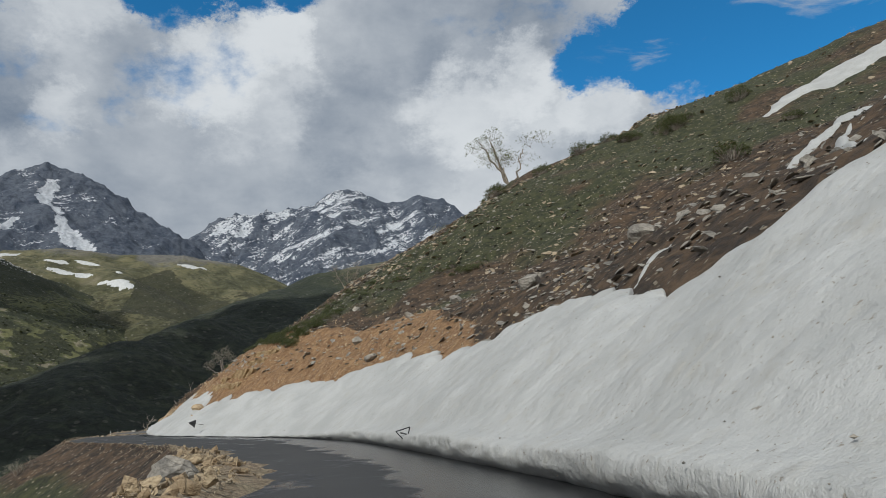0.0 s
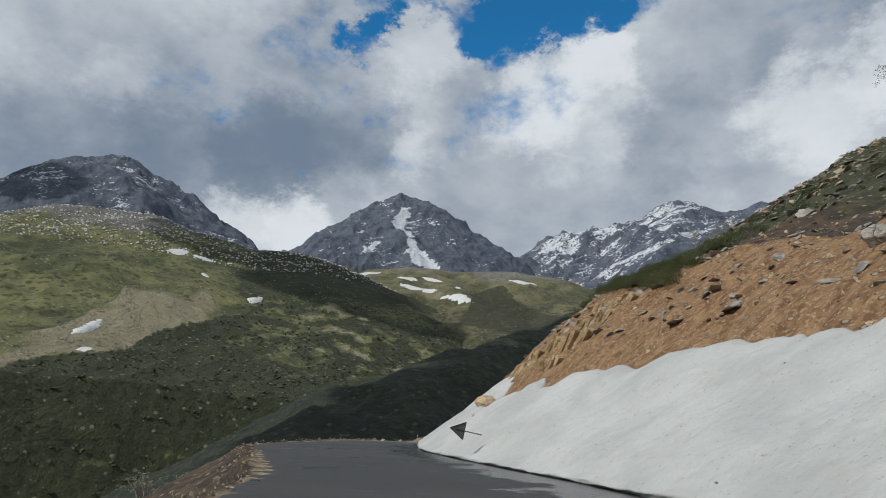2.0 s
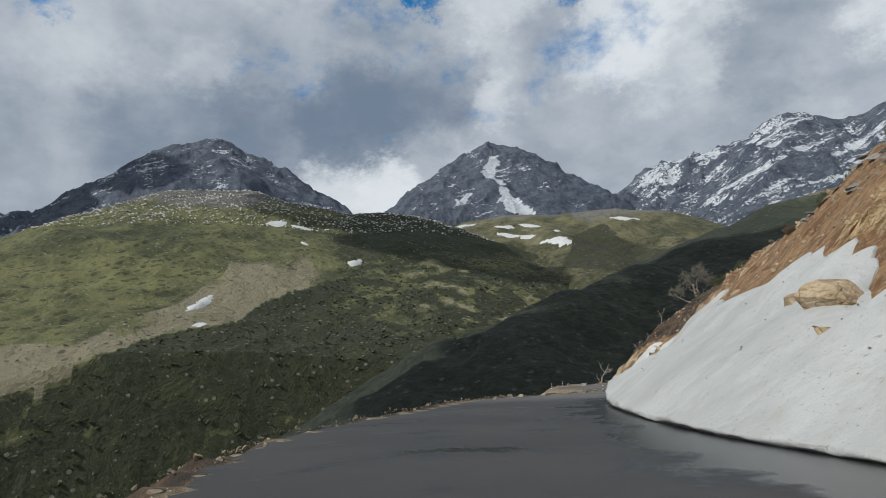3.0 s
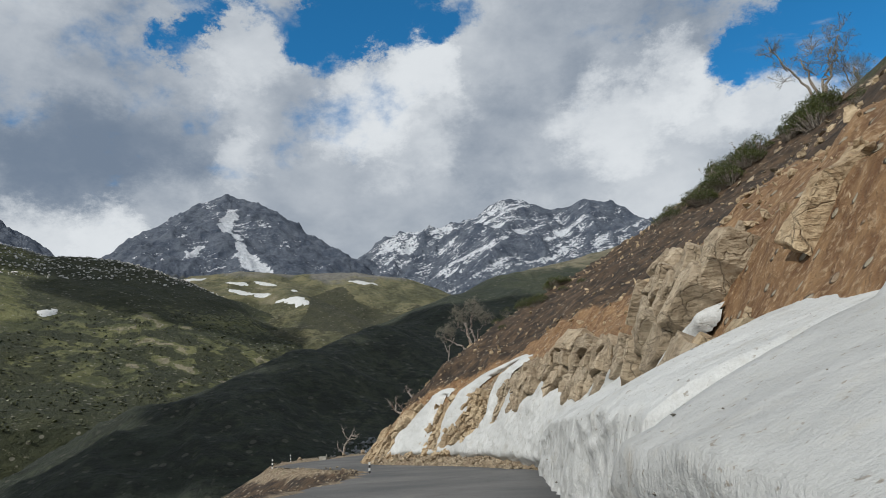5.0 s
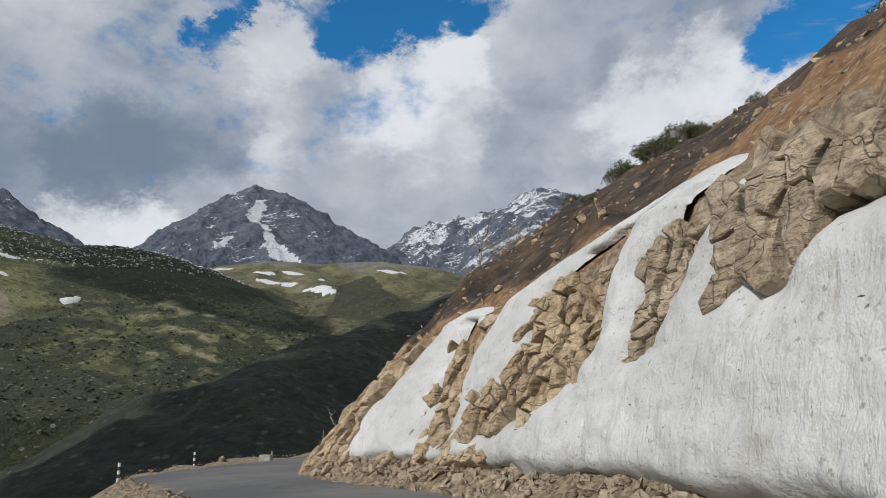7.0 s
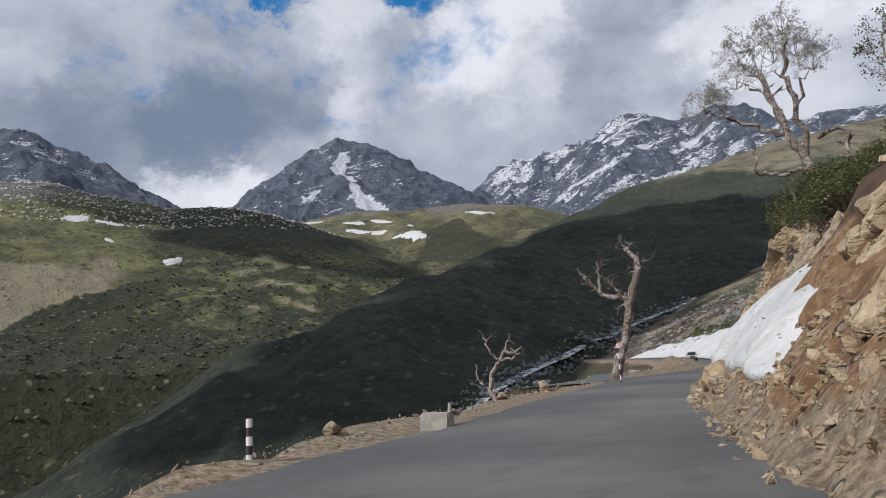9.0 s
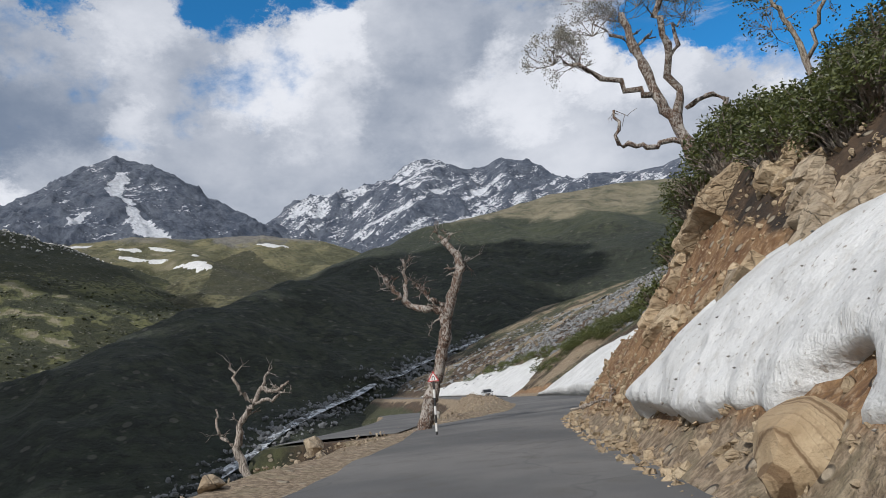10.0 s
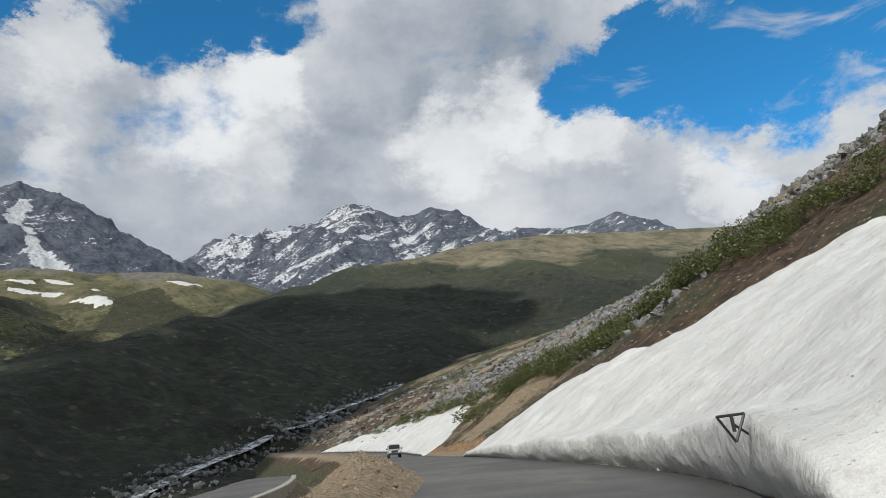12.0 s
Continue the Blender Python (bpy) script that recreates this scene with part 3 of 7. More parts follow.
def sheet(name, x0, x1, y0, y1, step, want, label):
    """A piece of the near ground, where want(dr, dl) holds."""
    xs, ys = np.arange(x0, x1 + step / 2, step), np.arange(y0, y1 + step / 2, step)
    X, Y = np.meshgrid(xs, ys)
    Z, dr, dl, st = ground(X, Y)
    ok = want(dr, dl)
    quad = grid_faces(len(ys), len(xs))
    quad = quad[ok.ravel()[quad].any(1)]
    verts = np.stack([X.ravel(), Y.ravel(), Z.ravel()], -1)
    used = np.unique(quad)
    V, F = compact(verts, quad)
    ob = mesh_ob(name, V, F, EARTH)
    dr, dl, st, x, y = (a.ravel()[used] for a in (dr, dl, st, X, Y))
    wob = fbm(x, y, 12, 4, 61)
    cut_top = table(st, [(-60, 2), (0, 3), (12, 8), (25, 13.5), (35, 16.0), (50, 16), (62, 13), (75, 9), (112, 6), (118, 4.5), (128, 4), (144, 4.5), (150, 6.5), (160, 5), (175, 9), (192, 7), (210, 3), (360, 1)], 1)
    cut = np.clip((cut_top * (1 + 0.25 * wob) - dr) / 2.0, 0, 1) * (dr > -0.5)
    turf = np.where(dr > 0, table(st, [(-60, -0.08), (8, 0.0), (26, 0.28), (45, 0.75), (66, 0.5), (76, 0.12), (112, 0.06), (125, 0.2), (150, 0.2), (170, 0.3), (360, 0.4)], 1) + 0.5 * wob + 0.34 * np.clip((dr - 34) / 24, 0, 1), np.clip((dl - 2.0) / 5, 0, 1) * 0.85 + 0.2 * wob)
    edge = np.clip((dl + 0.8) / 0.8, 0, 1) * np.clip((2.0 - dl) / 1.0, 0, 1)
    cut = np.maximum(cut, edge * 0.36)
    bare = np.clip(0.6 + 0.6 * wob, 0, 1)
    grit = np.clip((dl + 2.6) / 0.5, 0, 1) * np.clip((table(st, [(-60, 3.4), (5, 3.0), (20, 0.6), (105, 0.7), (118, 3.0), (600, 3.0)], 1) * (1 + 0.35 * wob) - dl) / 1.0, 0, 1)
    grit = np.maximum(grit, (dl > -0.5) * np.clip((st - 160) / 6, 0, 1) * np.clip((26 + 8 * wob - dl) / 6, 0, 1) * np.clip((262 - st) / 24, 0, 1) * 0.9)
    foot = table(st, [(94, 0), (98, 3.6), (112, 3.6), (118, 2.2), (122, 1.1), (162, 1.1), (166, 0.6), (212, 1.0), (600, 0.6)], 1)
    grit = np.maximum(grit, (dr > -0.6) * np.clip((foot * (1 + 0.4 * wob) - dr) / 0.8, 0, 1))
    grit = np.maximum(grit, (dr > 2) * np.clip((st - 208) / 16, 0, 1) * np.clip(0.30 + 0.6 * wob, 0, 1))
    set_colors(ob, "zone", np.stack([cut, np.clip(turf, 0, 1), bare, np.clip(grit, 0, 1)], -1))
    return tagged(ob, label, "hillside", kind="structure")


sheet("ground_upper_slope", -72, 70, -60, 300, 0.5, lambda dr, dl: (dr > -0.8) & (dr < 46), "stony brown and green hillside above the road with orange cut bank")
sheet("ground_upper_heights", -220, 260, -120, 580, 1.6, lambda dr, dl: ((dr > 44) & (dr < 320)) | ((dr > -0.8) & (dr < 320)) & (np.abs(dl) > 1e8), "high stony hillside rising to the skyline")
sheet("ground_far_slope", -215, -30, 298, 575, 1.6, lambda dr, dl: (dr > -1.6) & (dr < 46), "far stony slope with scree above the road")
sheet("ground_lower_slope", -170, 30, -60, 300, 1.0, lambda dr, dl: (dl > -2.6) & (dl < 105), "steep grassy slope falling from the road to the valley")
sheet("ground_lower_far", -330, -60, 298, 580, 2.0, lambda dr, dl: (dl > -2.0) & (dl < 105), "far slope falling to the stream")


# ---------------------------------------------------------------- the road
def strip(name, left, right, cols, zfun, mat, wetness=None):
    a, b = np.asarray(left), np.asarray(right)
    u = np.linspace(0, 1, cols)
    P = a[:, None, :2] + (b[:, None, :2] - a[:, None, :2]) * u[None, :, None]
    Z = zfun(P[..., 0], P[..., 1]) + 0.05 * (1 - (2 * u[None, :] - 1) ** 2)
    V = np.concatenate([P, Z[..., None]], -1).reshape(-1, 3)
    ob = mesh_ob(name, V, grid_faces(len(a), cols)[:, ::-1], mat)
    if wetness is not None:
        w = wetness(P[..., 0], P[..., 1], np.broadcast_to(u, P.shape[:2]))
        layer = ob.data.attributes.new("wet", "FLOAT", "POINT")
        layer.data.foreach_set("value", np.ravel(w).astype(np.float32))
    return ob


def matched(n_rows, left, right):
    """Rows across the road at even steps along both edges."""
    def even(line):
        s = np.r_[0, np.cumsum(np.hypot(*np.diff(line[:, :2], axis=0).T))]
        t = np.linspace(0, s[-1], n_rows)
        return np.stack([np.interp(t, s, line[:, 0]), np.interp(t, s, line[:, 1])], -1)
    mid_l, out_l, out_r = even(left), [], []
    for i, p in enumerate(even((left[np.linspace(0, len(left) - 1, 400).astype(int)] ))):
        out_l.append(p)
    dense = even(right)
    s = np.linspace(0, 1, 4000)
    line = np.stack([np.interp(s, np.linspace(0, 1, n_rows), dense[:, 0]), np.interp(s, np.linspace(0, 1, n_rows), dense[:, 1])], -1)
    last = 0
    for p in out_l:
        k = last + int(np.argmin(np.hypot(*(line[last : last + 400] - p).T)))
        last = k
        out_r.append(line[k])
    return np.array(out_l), np.array(out_r)


edge_l, edge_r = matched(520, LEFT_EDGE, RIGHT_EDGE)
gap = edge_r - edge_l
gap /= np.linalg.norm(gap, axis=1)[:, None]
ragged = fbm(edge_l[:, 0], edge_l[:, 1], 1.3, 3, 77)[:, None]
road = strip("road", edge_l - gap * (0.15 + 0.3 * ragged - table(edge_l[:, 1], [(119, 0), (127, 1.7), (150, 1.6), (160, 0.1)], 1)[:, None]), edge_r + gap * 0.35, 17, lambda x, y: road_z(y), ASPHALT,
             lambda x, y, u: 0.40 * table(y, [(-60, 1), (58, 1), (76, 0.2), (90, 0)], 1) + np.clip((u - table(y, [(-60, 0.3), (10, 0.45), (24, 0.62)], 1)) / 0.3, 0, 1) * table(y, [(-60, 0.75), (45, 0.55), (62, 0.55), (75, 0.35), (90, 0.3), (112, 0.15), (125, 0.05), (160, 0.1), (170, 0.35), (220, 0.3)], 1))
tagged(road, "dark grey asphalt mountain road, wet beside the snow", "road", kind="structure")

# the lower leg of the bend, left of the earth mound
LOW_L, LOW_R = LOW_MID - (3.0, 0), LOW_MID + (3.0, 0)
low_z = lambda x, y: np.interp(y, LOW_Y, LOW_H)
low = strip("road_lower", LOW_L, LOW_R, 7, low_z, ASPHALT, lambda x, y, u: 0 * u)
tagged(low, "lower leg of the asphalt hairpin bend", "road", kind="structure")


# ---------------------------------------------------------------- snow banks along the right edge
def edge_point(y):
    i = np.interp(y, RIGHT_EDGE[:, 1], np.arange(len(RIGHT_EDGE)))
    x = np.interp(i, np.arange(len(RIGHT_EDGE)), RIGHT_EDGE[:, 0])
    e = 0.6
    x2, x1 = np.interp(y + e, RIGHT_EDGE[:, 1], RIGHT_EDGE[:, 0]), np.interp(y - e, RIGHT_EDGE[:, 1], RIGHT_EDGE[:, 0])
    n_ = np.stack([np.full_like(x, 2 * e), -(x2 - x1)], -1)
    return np.stack([x, y], -1), n_ / np.linalg.norm(n_, axis=1)[:, None]


def snow_bank(name, y0, y1, rows, label, mat=SNOW, step=0.35):
    """A bank of old snow. rows: y, height of the front, top edge's distance from the road, thickness."""
    rows = [(*r, 0.0)[:5] for r in rows]
    count = int((y1 - y0) * 1.25 / step)
    y = np.linspace(y0, y1, count)
    base, nrm = edge_point(y)
    # even out the normals over a few metres
    for _ in range(25):
        nrm[1:-1] = (nrm[:-2] + nrm[1:-1] + nrm[2:]) / 3
    nrm /= np.linalg.norm(nrm, axis=1)[:, None]
    top = table(y, rows, 2) * (1 + 0.15 * fbm(y, y * 0, 3.5, 4, 83)) + 1.0 * np.abs(fbm(y, y * 0 + 5, 1.6, 3, 85)) - 0.9 * np.clip(fbm(y, y * 0 + 9, 0.9, 3, 86) - 0.25, 0, 1) - 0.3
    face = table(y, rows, 1) * (1 + 0.22 * fbm(y, y * 0, 2.4, 3, 87))
    thick = table(y, rows, 3)
    end = np.clip(np.minimum(y - y0, y1 - y) / 1.2, 0, 1) ** 0.5
    inset = table(y, rows, 4)
    top = inset + np.maximum(top - inset, 0.6) * np.maximum(end, 0.05)
    even = np.convolve(np.pad(top, 20, mode="edge"), np.ones(41) / 41, mode="valid")
    at = base + nrm * inset[:, None]
    foot = np.where(inset > 0.3, ground(at[:, 0], at[:, 1], 0.35)[0] - 0.1, road_z(y))
    fr = np.r_[np.linspace(0, 1, 8), 1 + np.linspace(0, 1, 64)[1:] ** 0.9]
    # height of the snow a few steps up the slope, to which the front rises
    in_at = base + nrm * (inset + 2.8)[:, None]
    behind = ground(in_at[:, 0], in_at[:, 1], 0.35)[0] + thick * (1 - (1 - np.clip((top - inset - 2.8) / np.minimum(2.6, 0.75 * (top - inset)), 0, 1)) ** 3) * end
    V = []
    for f in fr:
        if f <= 1:
            # the undercut front face
            d = inset - 0.25 + 0.32 * (1 - f) ** 2 - 0.12 * math.sin(f * math.pi) + 0.08 * fbm(y, y * 0 + f * 3, 0.7, 3, 91)
            p = base + nrm * d[:, None]
            z = foot - 0.05 + f * face * end + 0.03 * fbm(y, y * 0 + f, 0.4, 2, 95)
        else:
            v = f - 1
            d = inset + (even - inset) * v + (top - even) * v**4 + 0.05
            p = base + nrm * d[:, None]
            g, dr_, _, st_ = ground(p[:, 0], p[:, 1], 0.35)
            t = thick * (1 - (1 - np.clip((top - d) / np.minimum(2.6, 0.75 * (top - inset)), 0, 1)) ** 3) * end
            lip = foot + face * end
            body = g + t
            w = np.clip((d - inset) / 1.6, 0, 1)
            w = w * w * (3 - 2 * w)
            z = (lip + np.where(inset < -0.1, 0.62, 0.35) * (d - inset)) * (1 - w) + body * w + (0.10 * fbm(p[:, 0], p[:, 1], 1.6, 4, 97) + 0.22 * fbm(p[:, 0], p[:, 1], 5.5, 3, 99)) * np.clip(t * 2, 0, 1) * w
            over = np.clip(-inset / 0.3, 0, 1)
            rise = np.clip((d - inset) / 2.8, 0, 1) ** 0.85
            z = z * (1 - over) + over * (np.where(rise < 1, lip + (behind - lip) * rise, body) + (0.16 * fbm(p[:, 0], p[:, 1], 2.6, 4, 97) + 0.06 * ridged(p[:, 0], p[:, 1], 1.3, 2, 94)) * np.clip(t * 2, 0, 1) * rise)
            z = np.where(v > 0.97, g - 0.25, z)
        V.append(np.concatenate([p, z[:, None]], 1))
    V = np.array(V)
    ob = mesh_ob(name, V.reshape(-1, 3), grid_faces(len(fr), count)[:, ::-1], mat)
    return tagged(ob, label, "snow bank")


snow_bank("snow_bank", -47, 71, [(-47, 0.7, 10, 0.9), (-13.2, 0.7, 8.0, 0.9), (-11, 0.7, 6.0, 0.8), (-8.5, 0.7, 5.4, 0.8), (-4, 0.7, 6.3, 0.8), (4, 0.7, 6.7, 0.8), (8, 0.7, 6.3, 0.8), (14, 0.65, 6.2, 0.8), (18, 0.6, 6.6, 0.8, -0.3), (24, 0.34, 6.6, 0.75, -0.5), (32, 0.24, 6.0, 0.75, -0.6), (37, 0.22, 5.0, 0.7, -0.65), (41, 0.22, 4.0, 0.7, -0.6), (45, 0.24, 3.7, 0.7, -0.55), (49, 0.3, 4.3, 0.7, -0.55), (52, 0.32, 5.0, 0.7, -0.6), (56, 0.4, 4.8, 0.75, -0.7), (60, 0.6, 4.5, 0.8, -0.8), (66, 1.1, 4.0, 0.75, -1.0), (71, 1.6, 3.5, 0.7, -1.1)],
          "long bank of grey-white old snow covering the slope beside the road")


def profile(y):
    """The bare bank's outline at one place along the road: distances, heights over the road, and lengths up the slope."""
    d = np.arange(0.25, 16, 0.05)
    h = bank(d, np.full_like(d, y), np.full_like(d, y))
    return d, h, np.r_[0, np.cumsum(np.hypot(np.diff(d), np.diff(h)))]


def from_lines(S, V, lines):
    """How far inside the nearest of some tapering lines each point lies. lines: points (y, height, half width)."""
    best = np.full(S.shape, -9.0)
    for line in lines:
        pts = []
        for y, h, w in line:
            d, hh, v = profile(y)
            pts.append((y, float(np.interp(h, hh, v)), w))
        for (y0, v0, w0), (y1, v1, w1) in zip(pts, pts[1:]):
            e = (y1 - y0) ** 2 + (v1 - v0) ** 2
            t = np.clip(((S - y0) * (y1 - y0) + (V - v0) * (v1 - v0)) / e, 0, 1)
            best = np.maximum(best, w0 + t * (w1 - w0) - np.hypot(S - y0 - t * (y1 - y0), V - v0 - t * (v1 - v0)))
    return best


# along the cliff: y, height of the snow, height of its upright front, that front's distance from the road's edge, height of its lower edge
SNOW_WALL = [(69, 3.0, 1.5, -1.1, -1), (73, 3.3, 1.8, -1.2, -1), (78, 3.1, 1.9, -1.2, -1), (83.3, 2.8, 1.9, -1.2, -1), (86, 3.4, 1.9, -1.2, -1), (88.4, 3.4, 1.9, -1.2, -1), (90.3, 3.1, 1.8, -1.15, -1), (91.3, 2.5, 1.5, -0.8, -0.5), (92.2, 3.0, 1.4, -0.3, 0.0), (94.4, 3.3, 1.4, 0.0, 0.1),
             (95.6, 3.8, 1.3, 0.1, 0.2), (98.5, 3.9, 1.2, 0.3, 0.3), (99.6, 3.9, 1.1, 0.4, 0.35), (101, 3.5, 1.0, 0.5, 0.4), (103, 2.7, 0.9, 0.55, 0.45), (105, 2.2, 0.7, 0.6, 0.5), (107, 1.5, 0.6, 0.7, 0.5), (109, 1.5, 0.5, 0.8, 0.55), (111, 1.3, 0.4, 0.95, 0.6), (112.8, 1.0, 0.2, 1.0, 0.6), (114, 0.2, 0.1, 1.0, 0.5)]
SNOW_TONGUES = [[(111.6, 0.8, 1.2), (111.5, 2.0, 1.5), (111.0, 3.4, 1.0), (110.5, 5.3, 0.45)], [(108.3, 1.2, 0.8), (108.2, 3.4, 1.05), (107.6, 5.2, 1.0), (107.0, 6.1, 0.7), (104.3, 6.8, 0.35)],
                [(104.0, 2.0, 0.6), (104.0, 4.5, 0.45), (103.4, 6.0, 0.5), (103.4, 6.5, 0.4)], [(102.2, 3.0, 0.7), (101.8, 4.2, 0.55), (101.4, 5.1, 0.2)], [(98.4, 3.2, 0.8), (97.4, 5.0, 0.12)],
                [(92.6, 2.5, 0.6), (91.4, 3.6, 0.12)], [(89.5, 2.8, 0.7), (87.8, 4.1, 0.15)], [(83.8, 2.4, 0.5), (82.3, 4.3, 0.15)], [(79.5, 2.6, 0.6), (77.5, 3.9, 0.15)]]
ROCK_RIBS = [[(110.2, 5.0, 0.25), (109.8, 3.4, 0.42), (109.2, 1.5, 0.42)], [(105.0, 5.3, 0.35), (104.9, 4.2, 0.45), (104.8, 3.2, 0.5)], [(105.3, 2.5, 0.4), (106.4, 2.2, 0.6), (107.3, 1.9, 0.3)], [(106.5, 2.6, 0.4), (106.6, 3.6, 0.3)],
             [(102.5, 5.6, 0.5), (102.9, 4.1, 0.6), (103.1, 2.9, 0.3)], [(100.9, 3.7, 0.25), (100.4, 3.3, 0.2)], [(91.5, 3.0, 0.1), (91.3, 1.8, 0.13), (90.9, 0.7, 0.16)]]


def snow_inside(S, V, H, rows, tongues, ribs):
    """Metres inside the snow that clings to the bank; negative on bare rock."""
    base_ = table(S.ravel(), rows, 1).reshape(S.shape) + 0.25 * fbm(S, S * 0, 1.7, 3, 83) - H
    f = np.maximum(base_, from_lines(S, V, tongues) + 0.18 * fbm(S, V, 0.9, 3, 84)) if tongues else base_
    f = np.minimum(f, H - table(S.ravel(), rows, 4).reshape(S.shape) - 0.3 * fbm(S, S * 0, 0.9, 3, 82))
    return np.minimum(f, -from_lines(S, V, ribs) + 0.16 * fbm(S, V, 0.6, 3, 85))


def snow_wall(name, y0, y1, rows, tongues, ribs, label, mat, thick=0.34, soft=0.28, step=0.1):
    """Snow on the steep bank: an upright fluted front, and thin tongues above it."""
    ys, vs = np.arange(y0, y1 + step / 2, step), np.arange(0, 11.5, step)
    base_, nrm_ = edge_point(ys)
    for _ in range(60):
        nrm_[1:-1] = (nrm_[:-2] + nrm_[1:-1] + nrm_[2:]) / 3
    nrm_ /= np.linalg.norm(nrm_, axis=1)[:, None]
    S, V = np.meshgrid(ys, vs, indexing="ij")
    D, H = np.empty_like(S), np.empty_like(S)
    for i, y in enumerate(ys):
        d, h, v = profile(y)
        D[i], H[i] = np.interp(vs, v, d), np.interp(vs, v, h)
    f = snow_inside(S, V, H, rows, tongues, ribs)
    top, front, out = (table(ys, rows, c)[:, None] for c in (1, 2, 3))
    ends = np.clip(np.minimum(ys - y0, y1 - ys) / 0.8, 0, 1)[:, None]
    thin = D - thick * (1 - np.exp(-np.clip(f, 0, None) / soft)) * (1 + 0.3 * fbm(S, V, 1.3, 3, 94)) + 0.30 * np.clip(-f / 0.12, 0, 1)
    d_top = np.array([[np.interp(t, H[i], D[i])] for i, t in enumerate(top[:, 0])])
    u = np.clip((H - front) / np.maximum(top - front, 0.3), 0, 1)
    wall = out + 0.13 * np.minimum(H, front) + (d_top - out - 0.13 * front) * (u ** 1.25)
    # upright melt flutes on the front, softer swells above
    flutes = 0.07 * np.abs(fbm(S + 0.12 * H, H * 0.22, 0.5, 4, 87)) + 0.035 * fbm(S, H * 0.3, 0.16, 2, 88)
    wall = wall - flutes * np.clip(1.2 - u, 0.25, 1) - 0.22 * fbm(S, H * 0.6, 2.3, 3, 89) - 0.07 * fbm(S + 0.5 * H, H, 0.7, 3, 90) - 0.06 * np.clip(np.sin(H * 4 + 5 * fbm(S, H, 2.2, 3, 86)), 0, 1) ** 8
    d = np.where((H < top) & (f > 0), np.minimum(thin, np.maximum(wall, D - 2.6) * ends + D * (1 - ends)), thin)
    d = d + 0.03 * fbm(S, V, 0.3, 2, 92)
    # the foot is worn back over the gutter
    low = 0.35 + table(S.ravel(), rows, 4).reshape(S.shape) + 0.15 * fbm(S, S * 0, 1.1, 3, 93)
    d = d + 0.25 * np.clip((low - H) / 0.3, 0, 1)
    P = base_[:, None] + nrm_[:, None] * d[..., None]
    Z = road_z(S) + H - 0.05
    F = grid_faces(len(ys), len(vs))
    F = F[(f.ravel()[F] > -0.1).any(1)]
    X, F = compact(np.concatenate([P, Z[..., None]], -1).reshape(-1, 3), F)
    return tagged(mesh_ob(name, X, F, mat), label, "snow bank")


snow_wall("snow_wall", 69.5, 115, SNOW_WALL, SNOW_TONGUES, ROCK_RIBS, "tall wall of dirty fluted snow with tongues reaching up the cliff", WALL_SNOW)
snow_wall("snow_bank", 124, 143.5, [(124, 0.4, 0, 9, 0.5), (126.3, 1.7, 0, 9, 0.5), (130, 3.3, 0, 9, 0.55), (133.5, 3.7, 0, 9, 0.6), (137.8, 3.4, 0, 9, 0.6), (139.6, 3.0, 0, 9, 0.55), (140.8, 2.1, 0, 9, 0.6), (142.2, 1.2, 0, 9, 0.7), (143.5, 0.7, 0, 9, 0.8)], [],
          [[(134.4, 0.5, 0.7), (134.0, 0.9, 0.6)], [(128.2, 0.5, 0.3), (128.2, 0.8, 0.15)], [(139.2, 3.1, 0.2), (139.7, 2.7, 0.15)]], "thick bright snow patch hanging over the rubble bank", SUNLIT_SNOW, 0.6, 0.3)
snow_bank("snow_bank", 164.8, 216, [(164.8, 0.5, 12, 0.6, 0.4), (168, 1.4, 16, 0.8), (178, 1.3, 17, 0.8), (187, 1.2, 15.2, 0.8), (193, 1.1, 12.4, 0.8), (198, 1.0, 10.4, 0.7), (206, 0.8, 10.0, 0.6), (211, 0.6, 7.6, 0.5), (216, 0.4, 1.6, 0.4)],
          "bright snow bank with a cut face along the road", SUNLIT_SNOW)
def snow_lens(a, b, half, thick, label):
    """A small thawing snow patch lying on the bank between two places."""
    u, v = np.linspace(0, 1, 40), np.linspace(-1, 1, 25)
    a, b = np.array(a, float), np.array(b, float)
    out = np.array((b[1] - a[1], a[0] - b[0])) / np.hypot(*(b - a))
    wide = half * np.sqrt(np.clip(np.sin(np.pi * np.clip(u, 0.02, 0.98)), 0, 1)) * (1 + 0.3 * fbm(u * 5, u * 0, 1, 3, 7))
    P = a + (b - a) * u[:, None, None] + out * (v[None, :, None] * wide[:, None, None])
    g = ground(P[..., 0], P[..., 1], 0.35)[0]
    round_ = np.clip(1 - v[None, :] ** 4, 0, 1) * np.clip(np.sin(np.pi * u), 0, 1)[:, None] ** 0.4
    z = g + (thick + 0.08) * round_ - 0.08 + 0.06 * fbm(P[..., 0], P[..., 1], 0.7, 3, 8) * round_
    return tagged(mesh_ob("snow_patch", np.concatenate([P, z[..., None]], -1).reshape(-1, 3), grid_faces(40, 25), SUNLIT_SNOW), label, "snow patch")


snow_lens((-53.0, 162.6), (-51.5, 159.5), 0.66, 0.32, "small thawing snow patch on the stony bank")
snow_bank("snow_bank", 250, 358, [(250, 0.3, 2.2, 0.4), (262, 0.5, 8, 0.5), (280, 0.5, 14, 0.5), (313, 0.5, 13, 0.5), (345, 0.4, 8, 0.5), (358, 0.3, 2, 0.3)],
          "far snow patch at the foot of the scree", SUNLIT_SNOW)


